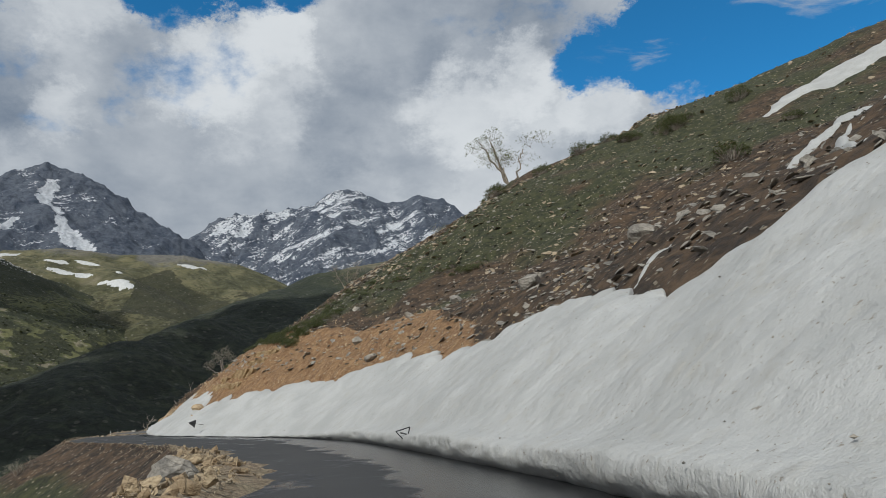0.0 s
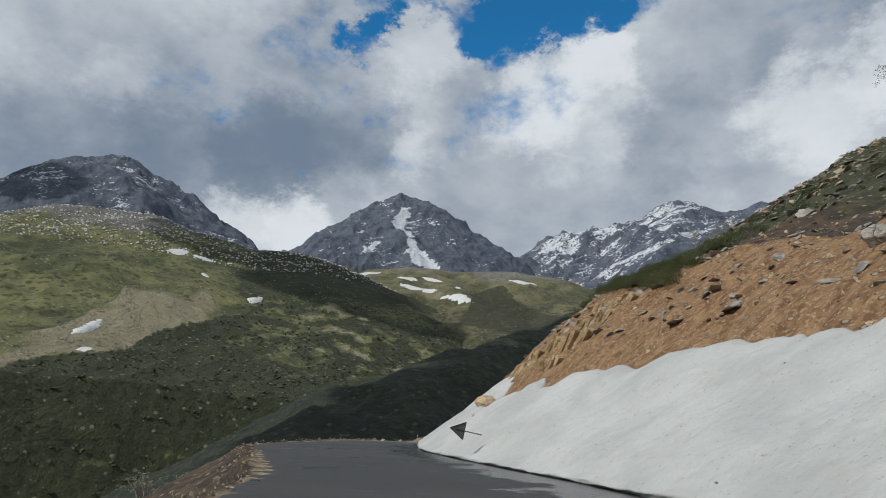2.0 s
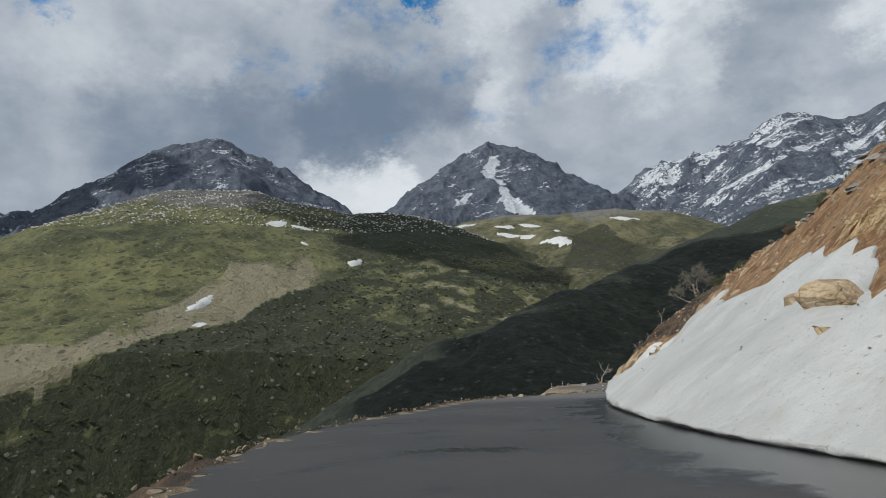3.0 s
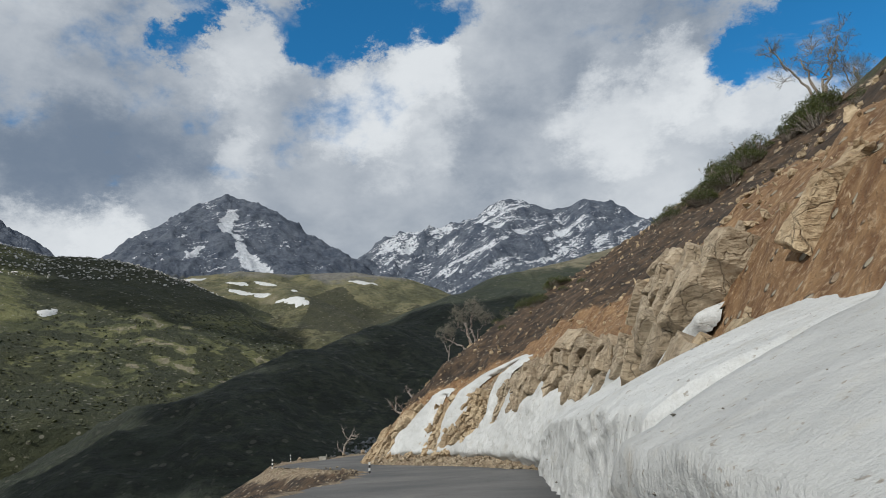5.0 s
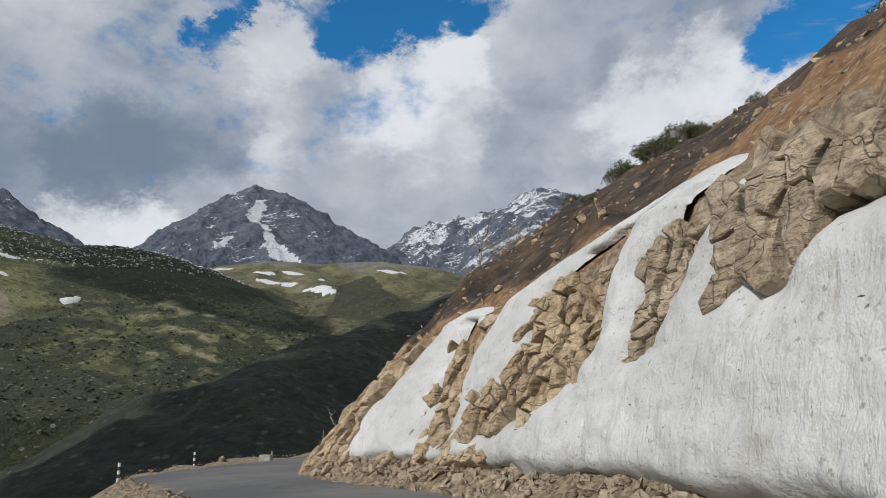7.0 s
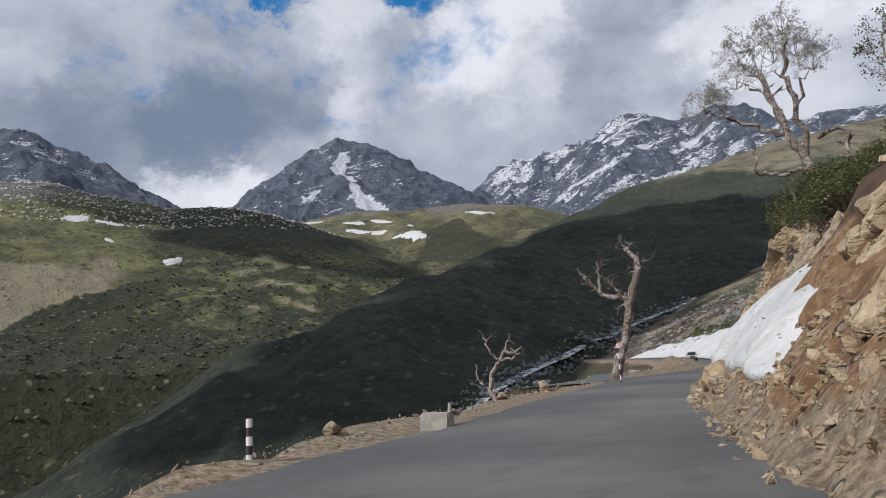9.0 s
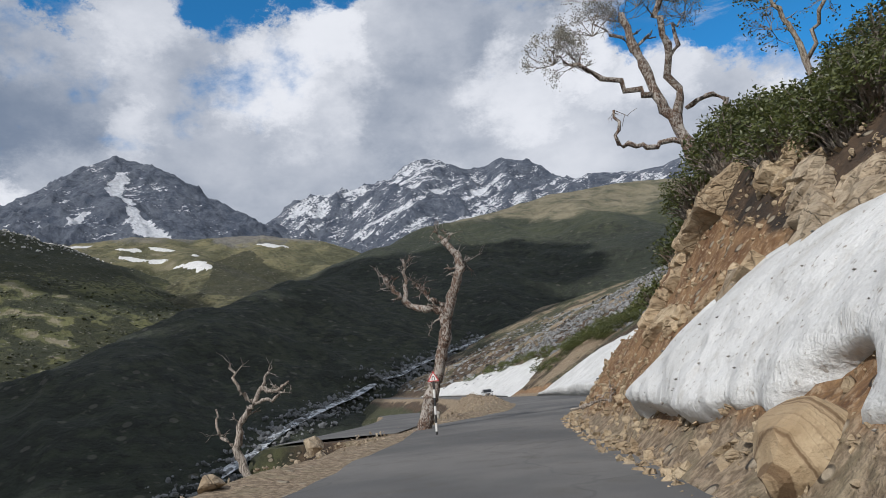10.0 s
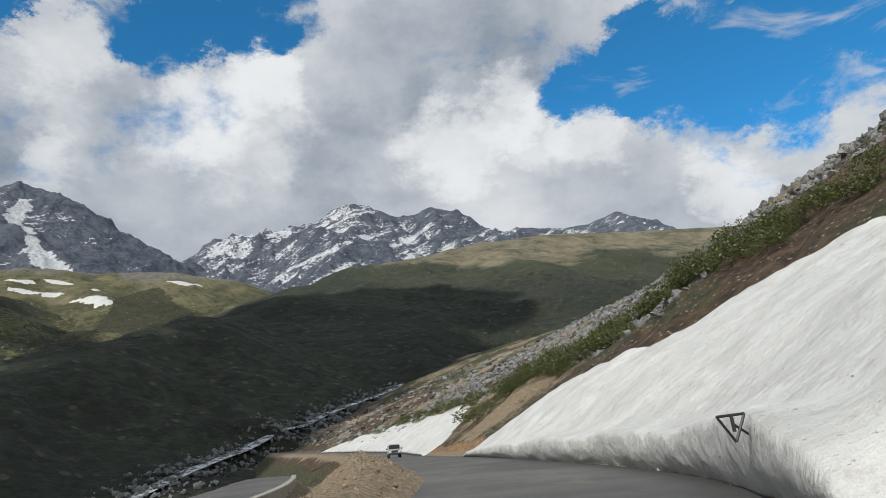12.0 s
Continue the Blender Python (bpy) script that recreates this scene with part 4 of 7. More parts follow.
def sprinkle(owner, count, seed, small=0.01, large=0.045):
    """Grit and small stones melted out on a snow bank."""
    r = np.random.RandomState(seed)
    me = owner.data
    P = np.empty(len(me.vertices) * 3)
    me.vertices.foreach_get("co", P)
    P = P.reshape(-1, 3)[r.randint(0, len(me.vertices), count)]
    shape = np.array([(1, 0, 0), (-0.9, 0.2, 0), (0.1, 0.9, 0.1), (0, -1, 0), (0.1, 0.1, 0.6), (0, 0, -0.6)])
    tri = np.array([(0, 2, 4), (2, 1, 4), (1, 3, 4), (3, 0, 4), (2, 0, 5), (1, 2, 5), (3, 1, 5), (0, 3, 5)])
    size = small + (large - small) * r.rand(count) ** 4
    V = P[:, None] + r.uniform(-0.12, 0.12, (count, 1, 3)) * (1, 1, 0) + shape[None] * size[:, None, None] * r.uniform(0.6, 1.4, (count, 6, 3))
    F = tri[None] + 6 * np.arange(count)[:, None, None]
    ob = mesh_ob("debris", V.reshape(-1, 3), F.reshape(-1, 3), GREY_ROCK, owner, shade=False)
    return tagged(ob, "dark grit and small stones on the snow", kind="stuff")


for k, ob in enumerate([o for o in bpy.data.objects if o.name.split(".")[0] in ("snow_bank", "snow_wall")]):
    sprinkle(ob, 1500 if k == 0 else 320, 60 + k)


def snow_field(line, widths, label, lift=0.5):
    """A thin snow patch draped over the slope, along a line on the map."""
    line = smooth(line, 10)
    w = np.interp(np.linspace(0, 1, len(line)), np.linspace(0, 1, len(widths)), widths)
    way = np.gradient(line, axis=0)
    way /= np.linalg.norm(way, axis=1)[:, None]
    side = np.stack([way[:, 1], -way[:, 0]], -1)
    v = np.linspace(-1, 1, 17)
    wob = 1 + 0.5 * fbm(line[:, 0], line[:, 1], 4, 3, 7)
    P = line[:, None] + side[:, None] * (v[None, :] * (w * wob)[:, None] / 2)[..., None]
    Z = ground(P[..., 0], P[..., 1], 0.8)[0] + (lift + 0.2) * (1 - v[None, :] ** 2) * np.sin(np.linspace(0.12, math.pi - 0.12, len(line)))[:, None] ** 0.4 - 0.2
    ob = mesh_ob("snow_patch", np.concatenate([P, Z[..., None]], -1).reshape(-1, 3), grid_faces(len(line), 17), SNOW)
    return tagged(ob, label, "snow patch")


snow_field([(33, 9), (36, 11), (39.5, 13.5), (46, 21), (55, 31), (66, 43)], (0.6, 1.4, 2.0, 2.6, 3.4), "long narrow snow streak high on the brown slope", 0.45)
snow_field([(56, 57), (62, 59.5), (68, 60.5), (75, 60.5), (84, 61.5), (96, 63)], (1.5, 5, 8, 10, 12), "snow patch just below the skyline of the hill", 0.6)
snow_field([(20.8, -3.5), (22.0, -2.0), (23.2, -1.0)], (0.2, 0.5, 0.25), "thin leftover of snow among dark stones", 0.1)
snow_field([(27.5, -7), (31, 0), (36, 8), (42, 15)], (0.3, 0.8, 0.6, 0.2), "thin leftover of snow above the snow bank", 0.15)


# ---------------------------------------------------------------- mountains
def mountain_material(name, rock_dark, rock_light, turf_dark, turf_light, lean=(0.75, 0.66), dots=0.85):
    m, k = material(name)
    p = place(k)
    up = k.put("ShaderNodeSeparateXYZ", {0: k.put("ShaderNodeNewGeometry").outputs["Normal"]}).outputs[2]
    zone = k.put("ShaderNodeAttribute")
    zone.attribute_name = "zone"
    sep = k.put("ShaderNodeSeparateColor", {0: zone.outputs["Color"]})
    snow, turf, cover_ = sep.outputs[0], sep.outputs[1], sep.outputs[2]
    big, mid, fine = k.noise(p, 0.006, 6.0, 0.6, 0.4), k.noise(p, 0.03, 8.0, 0.68, 0.5), k.noise(p, 0.16, 6.0, 0.7)
    rock = k.mix(k.step(k.math("MULTIPLY_ADD", mid, 0.6, k.math("MULTIPLY", fine, 0.4)), 0.36, 0.64), rock_dark, rock_light)
    grass = k.mix(k.step(k.math("MULTIPLY_ADD", big, 0.5, k.math("MULTIPLY", mid, 0.5)), 0.38, 0.62), turf_dark, turf_light)
    scrub = k.step(k.math("ADD", k.math("ADD", k.math("MULTIPLY", fine, 0.6), k.math("MULTIPLY", mid, 0.5)), k.math("MULTIPLY_ADD", cover_, 0.9, -0.45)), 0.52, 0.66)
    grass = k.mix(k.math("MULTIPLY", scrub, 0.85), grass, tuple(c * 0.55 for c in turf_dark))
    grass = k.mix(k.step(k.math("ADD", cover_, k.math("MULTIPLY_ADD", mid, 0.4, -0.2)), 0.22, 0.08, 0.0, 0.85), grass, (0.30, 0.26, 0.17))
    grass = k.mix(k.math("MULTIPLY", k.step(k.noise(p, 0.35, 3.0, 0.6), 0.62, 0.70), 0.6 * dots), grass, (0.32, 0.29, 0.22))
    bush = k.put("ShaderNodeTexVoronoi", {"Vector": k.vmath("MULTIPLY", p, (1, 1, 0.6)), "Scale": 0.13})
    chance = k.put("ShaderNodeSeparateColor", {0: bush.outputs["Color"]}).outputs[0]
    some = k.step(k.math("ADD", k.math("SUBTRACT", cover_, chance), k.math("MULTIPLY_ADD", big, 1.2, -0.6)), -0.10, 0.05)
    grass = k.mix(k.math("MULTIPLY", k.math("MULTIPLY", k.step(bush.outputs["Distance"], 0.52, 0.34), some), dots), grass, tuple(c * 0.6 for c in turf_dark))
    stone = k.put("ShaderNodeTexVoronoi", {"Vector": p, "Scale": 0.19})
    lone = k.step(k.put("ShaderNodeSeparateColor", {0: stone.outputs["Color"]}).outputs[1], 0.80, 0.84)
    grass = k.mix(k.math("MULTIPLY", k.math("MULTIPLY", k.step(stone.outputs["Distance"], 0.32, 0.22), lone), dots * 0.7), grass, (0.36, 0.33, 0.26))
    t = k.step(k.math("ADD", turf, k.math("MULTIPLY_ADD", mid, 0.8, -0.4)), 0.4, 0.6)
    c = k.mix(t, rock, grass)
    along, across = k.vmath("DOT_PRODUCT", p, (lean[0], 0, lean[1])), k.vmath("DOT_PRODUCT", p, (-lean[1], 0.2, lean[0]))
    slant = k.put("ShaderNodeCombineXYZ", {0: k.math("MULTIPLY", along, 0.22), 1: across, 2: 0.0}).outputs[0]
    streak = k.noise(slant, 0.055, 7.0, 0.68, 0.35)
    s = k.math("ADD", snow, k.math("ADD", k.math("MULTIPLY_ADD", streak, 1.4, -0.7), k.math("MULTIPLY_ADD", fine, 1.3, -0.65)))
    s = k.math("MULTIPLY", k.step(s, 0.48, 0.64, 0.0, 0.86), k.step(up, 0.2, 0.4))
    c = k.mix(s, c, k.mix(k.step(fine, 0.35, 0.65), (0.55, 0.575, 0.62), (0.80, 0.81, 0.83)))
    h = k.math("ADD", k.math("MULTIPLY", mid, 1.0), k.math("MULTIPLY", fine, 0.35))
    return finish(m, k, c, 0.95, h, 1.0, 12.0)


# grey rock tinted blue: distance haze painted into both rock colours
ALPINE = mountain_material("hazed_alpine_rock", (0.042, 0.057, 0.088), (0.132, 0.148, 0.180), (0.06, 0.06, 0.028), (0.17, 0.15, 0.075))
GREEN = mountain_material("green_mountain", (0.10, 0.10, 0.09), (0.22, 0.20, 0.17), (0.046, 0.054, 0.020), (0.20, 0.195, 0.075), dots=0.65)
PASTURE = mountain_material("dry_pasture", (0.12, 0.115, 0.10), (0.26, 0.24, 0.20), (0.062, 0.064, 0.028), (0.23, 0.205, 0.105), dots=0.5)
# heath with part of the ridge's shade put into its colour
SHADY = mountain_material("shade_darkened_heath", (0.07, 0.07, 0.06), (0.18, 0.16, 0.12), (0.025, 0.033, 0.020), (0.062, 0.070, 0.037), dots=0.25)

EYE_A, EYE_B, EYE_C = (-15, 36, 1.4), (-30, 69, 1.4), (-56, 158, 1.5)
HUB = np.array((-30.0, 80.0))


def crest(eye, rows):
    """A ridge line from bearings, elevations and distances."""
    out = []
    for az, el, dist in rows:
        a = radians(az)
        out.append((eye[0] + dist * math.sin(a), eye[1] + dist * math.cos(a), eye[2] + dist * math.tan(radians(el))))
    return np.array(out)


SLOPES = {}


def mountain(name, ridges, az, r, steps, mat, zone, label, rough=(40, 220), crag=6.0, floor=-90.0, seed=0, pull=1.0, soft=3.0):
    """Ground sloping down on both sides of its ridge lines. ridges: (line, slope). steps: degrees and metres of the grid."""
    A = np.radians(np.arange(az[0], az[1] + steps[0] / 2, steps[0]))
    R = np.arange(r[0], r[1] + steps[1] / 2, steps[1])
    X = HUB[0] + R[:, None] * np.sin(A)[None]
    Y = HUB[1] + R[:, None] * np.cos(A)[None]
    x, y = X.ravel(), Y.ravel()
    wx, wy = x + 9 * fbm(x, y, 90, 3, seed + 5), y + 9 * fbm(x, y, 90, 3, seed + 6)
    z = np.full(len(x), floor)
    near = np.full(len(x), 1e9)
    for line, slope in ridges:
        for a, b in zip(line, line[1:]):
            e = b[:2] - a[:2]
            t = np.clip(((wx - a[0]) * e[0] + (wy - a[1]) * e[1]) / (e @ e), 0, 1)
            d = np.hypot(wx - a[0] - t * e[0], wy - a[1] - t * e[1])
            zc = a[2] + t * (b[2] - a[2])
            z = np.maximum(z, zc - slope * (np.sqrt(d * d + soft * soft) - soft))
            near = np.minimum(near, d + (line[:, 2].max() - zc) * 0.3)
    away = 1 - np.exp(-near / (rough[1] * 0.45))
    z = z - rough[0] * away * (1 - ridged(x, y, rough[1], 6, seed)) * pull + crag * (ridged(x, y, 55, 5, seed + 20) - 0.42) * np.clip(near / 12, 0.6, 1)
    z = z + rough[0] * 0.35 * away
    far = np.hypot(x - HUB[0], y - HUB[1])
    z = z - np.clip((r[0] + 140 - far) / 140, 0, 1) * 160
    z = np.maximum(z, floor - 40)
    V = np.stack([x, y, z], -1)
    F = grid_faces(len(R), len(A))
    F = F[(z[F] > floor - 39).any(1)]
    used = np.unique(F)
    V, F = compact(V, F)
    ob = mesh_ob(name, V, F, mat)
    mix = zone(x[used], y[used], z[used])
    if mat is ALPINE:
        mix[:, 0] = np.clip(mix[:, 0] + 0.55 * (0.5 - ridged(x, y, 55, 5, seed + 20)[used]) + 0.35 * (0.5 - ridged(x, y, rough[1], 6, seed)[used]), 0, 1)
    set_colors(ob, "zone", mix)
    SLOPES[name] = (V, mix)
    return tagged(ob, label, "mountain")


def two(a, b, c=0.5):
    return np.stack([np.clip(a, 0, 1), np.clip(b, 0, 1), np.clip(c + 0 * a, 0, 1)], -1)


def streaks(x, y, z, lines):
    best = 0 * x
    for line, width in lines:
        d, _, _ = to_line(x + 8 * fbm(x, y, 40, 3, 3), y + 8 * fbm(x, y, 40, 3, 4), line)
        best = np.maximum(best, np.clip(1.3 - d / width, 0, 1))
    return best


peak_a = crest(EYE_B, [(-46, 10.5, 1560), (-42.3, 14.4, 1620), (-39.7, 16.5, 1650), (-38.1, 17.7, 1665), (-36.9, 18.7, 1680), (-35.6, 19.5, 1690), (-34.3, 20.0, 1700), (-33.7, 20.2, 1700), (-32.5, 20.1, 1700), (-31.1, 19.7, 1690), (-29.6, 19.2, 1680), (-28.2, 18.5, 1670),
                       (-26.7, 17.3, 1655), (-25.5, 16.0, 1645), (-22.8, 15.4, 1650), (-20, 14.8, 1700)])
spur_a = crest(EYE_B, [(-33.5, 20.0, 1700), (-34.0, 17.0, 1480), (-34.2, 14.2, 1300), (-33, 12.5, 1120)])
spur_a2 = crest(EYE_B, [(-29.5, 18.9, 1680), (-28.2, 15.5, 1480), (-27, 13.3, 1280)])
gully_a2 = crest(EYE_B, [(-31.9, 14.9, 1400), (-30.6, 14.3, 1330)])
gully_a3 = crest(EYE_B, [(-38.6, 13.6, 1330), (-36.6, 14.5, 1370), (-35.6, 15.3, 1440)])
gully_a = crest(EYE_B, [(-33.0, 18.4, 1620), (-33.1, 17.6, 1590), (-33.7, 16.6, 1540), (-32.6, 15.4, 1470), (-31.6, 14.2, 1360)])
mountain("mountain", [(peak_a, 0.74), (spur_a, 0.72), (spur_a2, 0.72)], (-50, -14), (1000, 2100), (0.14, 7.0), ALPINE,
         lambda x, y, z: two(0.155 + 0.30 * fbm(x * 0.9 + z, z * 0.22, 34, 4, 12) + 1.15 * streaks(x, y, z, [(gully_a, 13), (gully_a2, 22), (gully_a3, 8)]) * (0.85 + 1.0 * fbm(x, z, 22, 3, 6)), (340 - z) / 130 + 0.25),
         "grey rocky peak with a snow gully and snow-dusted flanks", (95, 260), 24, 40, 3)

peak_b = crest(EYE_C, [(-30, 12, 1650), (-24, 15.2, 1650), (-21.8, 16.7, 1680), (-19.6, 18.3, 1700), (-17.3, 18.5, 1720), (-13.5, 19.0, 1740), (-11.0, 19.5, 1760), (-9.2, 20.6, 1770), (-7.0, 20.5, 1780),
                       (-5.0, 19.5, 1790), (-3.5, 19.3, 1800), (-1.4, 20.0, 1810), (0.6, 19.5, 1820), (4.0, 17.6, 1830), (7, 17.2, 1850), (12, 16.6, 1900)])
spurs_b = [crest(EYE_C, [(a, e, 1770), (a + s, e * 0.78, 1540), (a + 1.5 * s, e * 0.6, 1330)]) for a, e, s in ((-18.5, 18.4, -1.0), (-12.5, 19.2, 0.6), (-8.0, 20.5, -0.7), (-1.0, 19.8, 1.0), (4, 17.6, 1.2))]
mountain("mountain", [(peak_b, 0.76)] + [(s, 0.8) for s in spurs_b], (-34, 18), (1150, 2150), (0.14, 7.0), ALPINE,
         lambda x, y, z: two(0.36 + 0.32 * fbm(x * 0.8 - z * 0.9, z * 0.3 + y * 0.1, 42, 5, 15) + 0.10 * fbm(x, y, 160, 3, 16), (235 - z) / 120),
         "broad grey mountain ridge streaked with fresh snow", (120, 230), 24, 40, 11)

peak_c = crest(EYE_A, [(-84, 11, 1800), (-76, 13.0, 1800), (-71, 13.0, 1800), (-68.4, 12.7, 1780), (-66.7, 14.6, 1770), (-63.8, 17.1, 1760), (-60.9, 18.7, 1750), (-56.6, 19.8, 1750), (-54.3, 18.9, 1740),
                       (-51.5, 17.9, 1730), (-48.6, 16.2, 1720), (-45.2, 13.9, 1700), (-41, 11.0, 1680)])
spurs_c = [crest(EYE_A, [(a, e, 1750), (a + 1, e * 0.75, 1500)]) for a, e in ((-61, 18.6), (-55.8, 19.6), (-50.5, 17.4))]
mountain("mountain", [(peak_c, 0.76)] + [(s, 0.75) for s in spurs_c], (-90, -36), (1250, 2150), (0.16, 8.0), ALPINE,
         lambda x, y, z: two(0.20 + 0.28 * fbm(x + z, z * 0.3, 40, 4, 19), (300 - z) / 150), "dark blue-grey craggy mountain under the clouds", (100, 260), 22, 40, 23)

far_d = crest(EYE_C, [(3, 14.5, 2300), (6.5, 17.4, 2300), (10.4, 16.9, 2300), (12.3, 16.9, 2300), (14.8, 17.6, 2300), (17.3, 16.0, 2300), (22, 14, 2300), (30, 12, 2300)])
mountain("mountain", [(far_d, 0.6)], (-2, 40), (1950, 2650), (0.16, 9.0), ALPINE, lambda x, y, z: two(0.34 + 0 * z, 0 * z), "small snowy peak far up the valley", (60, 200), 9, 120, 29)

# the pasture shoulder under the first peak
mid_1 = crest(EYE_B, [(-46, 11.5, 1250), (-38.0, 13.0, 1230), (-35.3, 13.7, 1230), (-32.2, 14.1, 1220), (-27.6, 13.9, 1220), (-22.8, 14.0, 1230), (-18.9, 13.5, 1240), (-15.1, 11.8, 1200)])
mid_2 = crest(EYE_B, [(-30, 13.9, 1220), (-27, 12.0, 1000), (-25, 9.5, 850), (-24.5, 7.0, 720)])
mid_3 = crest(EYE_B, [(-20, 13.6, 1230), (-18, 11.5, 1050), (-16.5, 9.5, 900)])
mid_4 = crest(EYE_B, [(-37, 13.2, 1230), (-36, 11.0, 1000), (-34, 8.5, 850)])
BEARINGS_NEAR = [((-33.2, 12.9), (-29.6, 12.5), 20), ((-28.9, 12.0), (-26.9, 11.6), 17), ((-23.3, 13.6), (-20.4, 13.2), 12), ((-27.9, 12.8), (-27.2, 12.75), 10), ((-30.9, 13.5), (-29.3, 13.25), 10), ((-38.2, 12.8), (-35.1, 13.7), 12), ((-33.4, 13.4), (-31.6, 13.2), 11)]
def shoulder_cover(x, y, z):
    """Dry stony ground round the snow patches, and a tongue of dark scrub below them."""
    a = np.degrees(np.arctan2(x + 30, y - 69)) + 0.8 * fbm(x, y, 70, 4, 5)
    e = np.degrees(np.arctan2(z - 1.4, np.hypot(x + 30, y - 69))) + 0.4 * fbm(x, y, 60, 4, 2)
    top = np.interp(a, [-28, -26.4, -23.8, -20, -17], [8.5, 12.2, 12.8, 10.4, 8.0])
    scrub = np.clip((top - e) / 0.3, 0, 1) * np.clip((e - np.interp(a, [-27, -18], [9.4, 8.0])) / 0.5, 0, 1)
    dry = 0.24 + 0.34 * np.clip((11.6 - e) / 1.5, 0, 1) + 0.12 * np.clip((a + 25) / 3, 0, 1) + 0.22 * fbm(x, y, 45, 4, 9)
    return dry * (1 - scrub) + 0.85 * scrub


shoulder = mountain("mountain_shoulder", [(mid_1, 0.55), (mid_2, 0.5), (mid_3, 0.5), (mid_4, 0.5)], (-52, -8), (560, 1500), (0.16, 6.0), PASTURE,
         lambda x, y, z: two(-0.15 + 0 * z, 0.9 + 0.3 * fbm(x, y, 120, 4, 8) - np.clip((z - 250) / 100, 0, 0.5), shoulder_cover(x, y, z)),
         "olive pasture shoulder with melting snow patches", (34, 170), 3, -60, 31, soft=25.0)

# the green mountain across the valley
green_1 = crest(EYE_A, [(-84, 8, 1250), (-76, 9.2, 1230), (-70.7, 10.0, 1200), (-67.2, 10.9, 1180), (-63.5, 12.8, 1150), (-59.5, 15.3, 1130), (-54.2, 15.6, 1110), (-50.5, 14.8, 1090), (-45.7, 14.0, 1070),
                        (-41.3, 14.0, 1050), (-37.9, 13.0, 1020), (-33.6, 10.9, 980), (-31.2, 9.6, 940), (-28.0, 7.2, 880), (-24, 4, 820)])
green_front = crest(EYE_A, [(-38, 12.6, 1015), (-42.5, 10.2, 900), (-46.5, 7.7, 800), (-51, 5.6, 735), (-57.5, 2.8, 670), (-63.5, -0.3, 610), (-68, -5.0, 540), (-72, -9, 480)])
green_2 = crest(EYE_A, [(-52, 14.9, 1095), (-58, 10.4, 960), (-66, 8.2, 880), (-74, 7.0, 850), (-84, 6.0, 850)])
green_3 = crest(EYE_A, [(-44, 9.4, 860), (-43, 5.6, 700), (-44.5, 1.8, 560), (-49, -4.0, 420)])
green_4 = crest(EYE_A, [(-36, 11.9, 1000), (-35.5, 8.0, 800), (-37, 4.2, 640), (-42, -1.0, 470)])
def green_cover(x, y, z):
    """Dark scrub on the front slope up to its brow, darkened for shade as well, a dry stony belt along the brow, smooth
    meadow behind, a pale stream gully.
    """
    a = np.degrees(np.arctan2(x + 12, y - 31)) + 0.9 * fbm(x, y, 60, 3, 5)
    e = np.degrees(np.arctan2(z - 1.4, np.hypot(x + 12, y - 31))) + 0.45 * fbm(x, y, 70, 4, 2)
    over = e - np.interp(a, [-67.9, -64.7, -60.4, -55, -52, -45.6, -42.3, -38.1, -33.9, -30.3], [-0.6, 2.5, 4.0, 5.1, 6.7, 8.8, 10.4, 9.9, 8.6, 6.8])
    # pale patches on the front slope, dry turf and painted sunlit spots alike
    dapple = np.clip((a + 50) / 10, 0, 1) * np.clip((e - 2.5) / 2, 0, 1) * np.clip(0.45 + 1.3 * fbm(x, y, 15, 4, 7), 0, 1)
    # scrub cover raised so that its dark colour also stands in for shade
    front = 0.88 - 0.8 * dapple + 0.16 * fbm(x, y, 40, 4, 8)
    meadow = np.clip((e - np.interp(a, [-70.8, -65.7, -61.5, -58, -56, -55], [2.9, 3.3, 5.5, 7.1, 8.8, 12.0])) / 0.25, 0, 1) * np.clip((-55.6 - a) / 0.6, 0, 1)
    # from -49 to -44 the brow's cover thickens, painting its shade in
    behind = (np.interp(a, [-49, -44], [0.10, 0.55]) + 0.22 * np.clip((e - 9.5) / 1.5, 0, 1) + 0.16 * fbm(x, y, 50, 4, 9)) * (1 - meadow) + (0.30 + 0.05 * fbm(x, y, 50, 3, 9)) * meadow
    cover = np.where(over < 0, front, behind)
    gully = np.abs(e - np.interp(a, [-69.2, -68.7, -65.6, -60.4, -56.9], [-2.3, -1.3, 2.4, 4.3, 7.1]))
    cover = cover - 0.75 * np.clip(1.2 - gully / 0.4, 0, 1) * (a < -56.5)
    foot = np.abs(e - np.interp(a, [-54.7, -51.7, -46.3, -40.3], [-3.4, -3.0, -2.0, 1.4]))
    return cover - 0.7 * np.clip(1.2 - foot / 0.45, 0, 1) * np.clip(0.5 + 1.2 * fbm(x, y, 14, 3, 10), 0, 1)


BEARINGS_GREEN = [((-52.8, 13.3), (-50.9, 13.5), 11), ((-50.4, 13.2), (-48.7, 13.0), 13), ((-58.6, 6.0), (-56.8, 7.4), 7), ((-45.4, 9.9), (-44.4, 10.4), 7), ((-49.7, 11.8), (-49.2, 11.8), 6), ((-58.2, 4.8), (-57.0, 5.1), 4)]
green = mountain("mountain_green", [(green_1, 0.52), (green_2, 0.36), (green_front, 0.40), (green_3, 0.44), (green_4, 0.48)], (-92, -18), (330, 1500), (0.16, 5.0), GREEN,
         lambda x, y, z: two(-0.15 + 0 * z, 0.85 + 0.35 * fbm(x, y, 140, 4, 18) - np.clip((z - 235) / 90, 0, 0.55),
                             green_cover(x, y, z)),
         "green mountain across the valley with scrub and small snow patches", (22, 150), 2.5, -75, 37, soft=30.0)

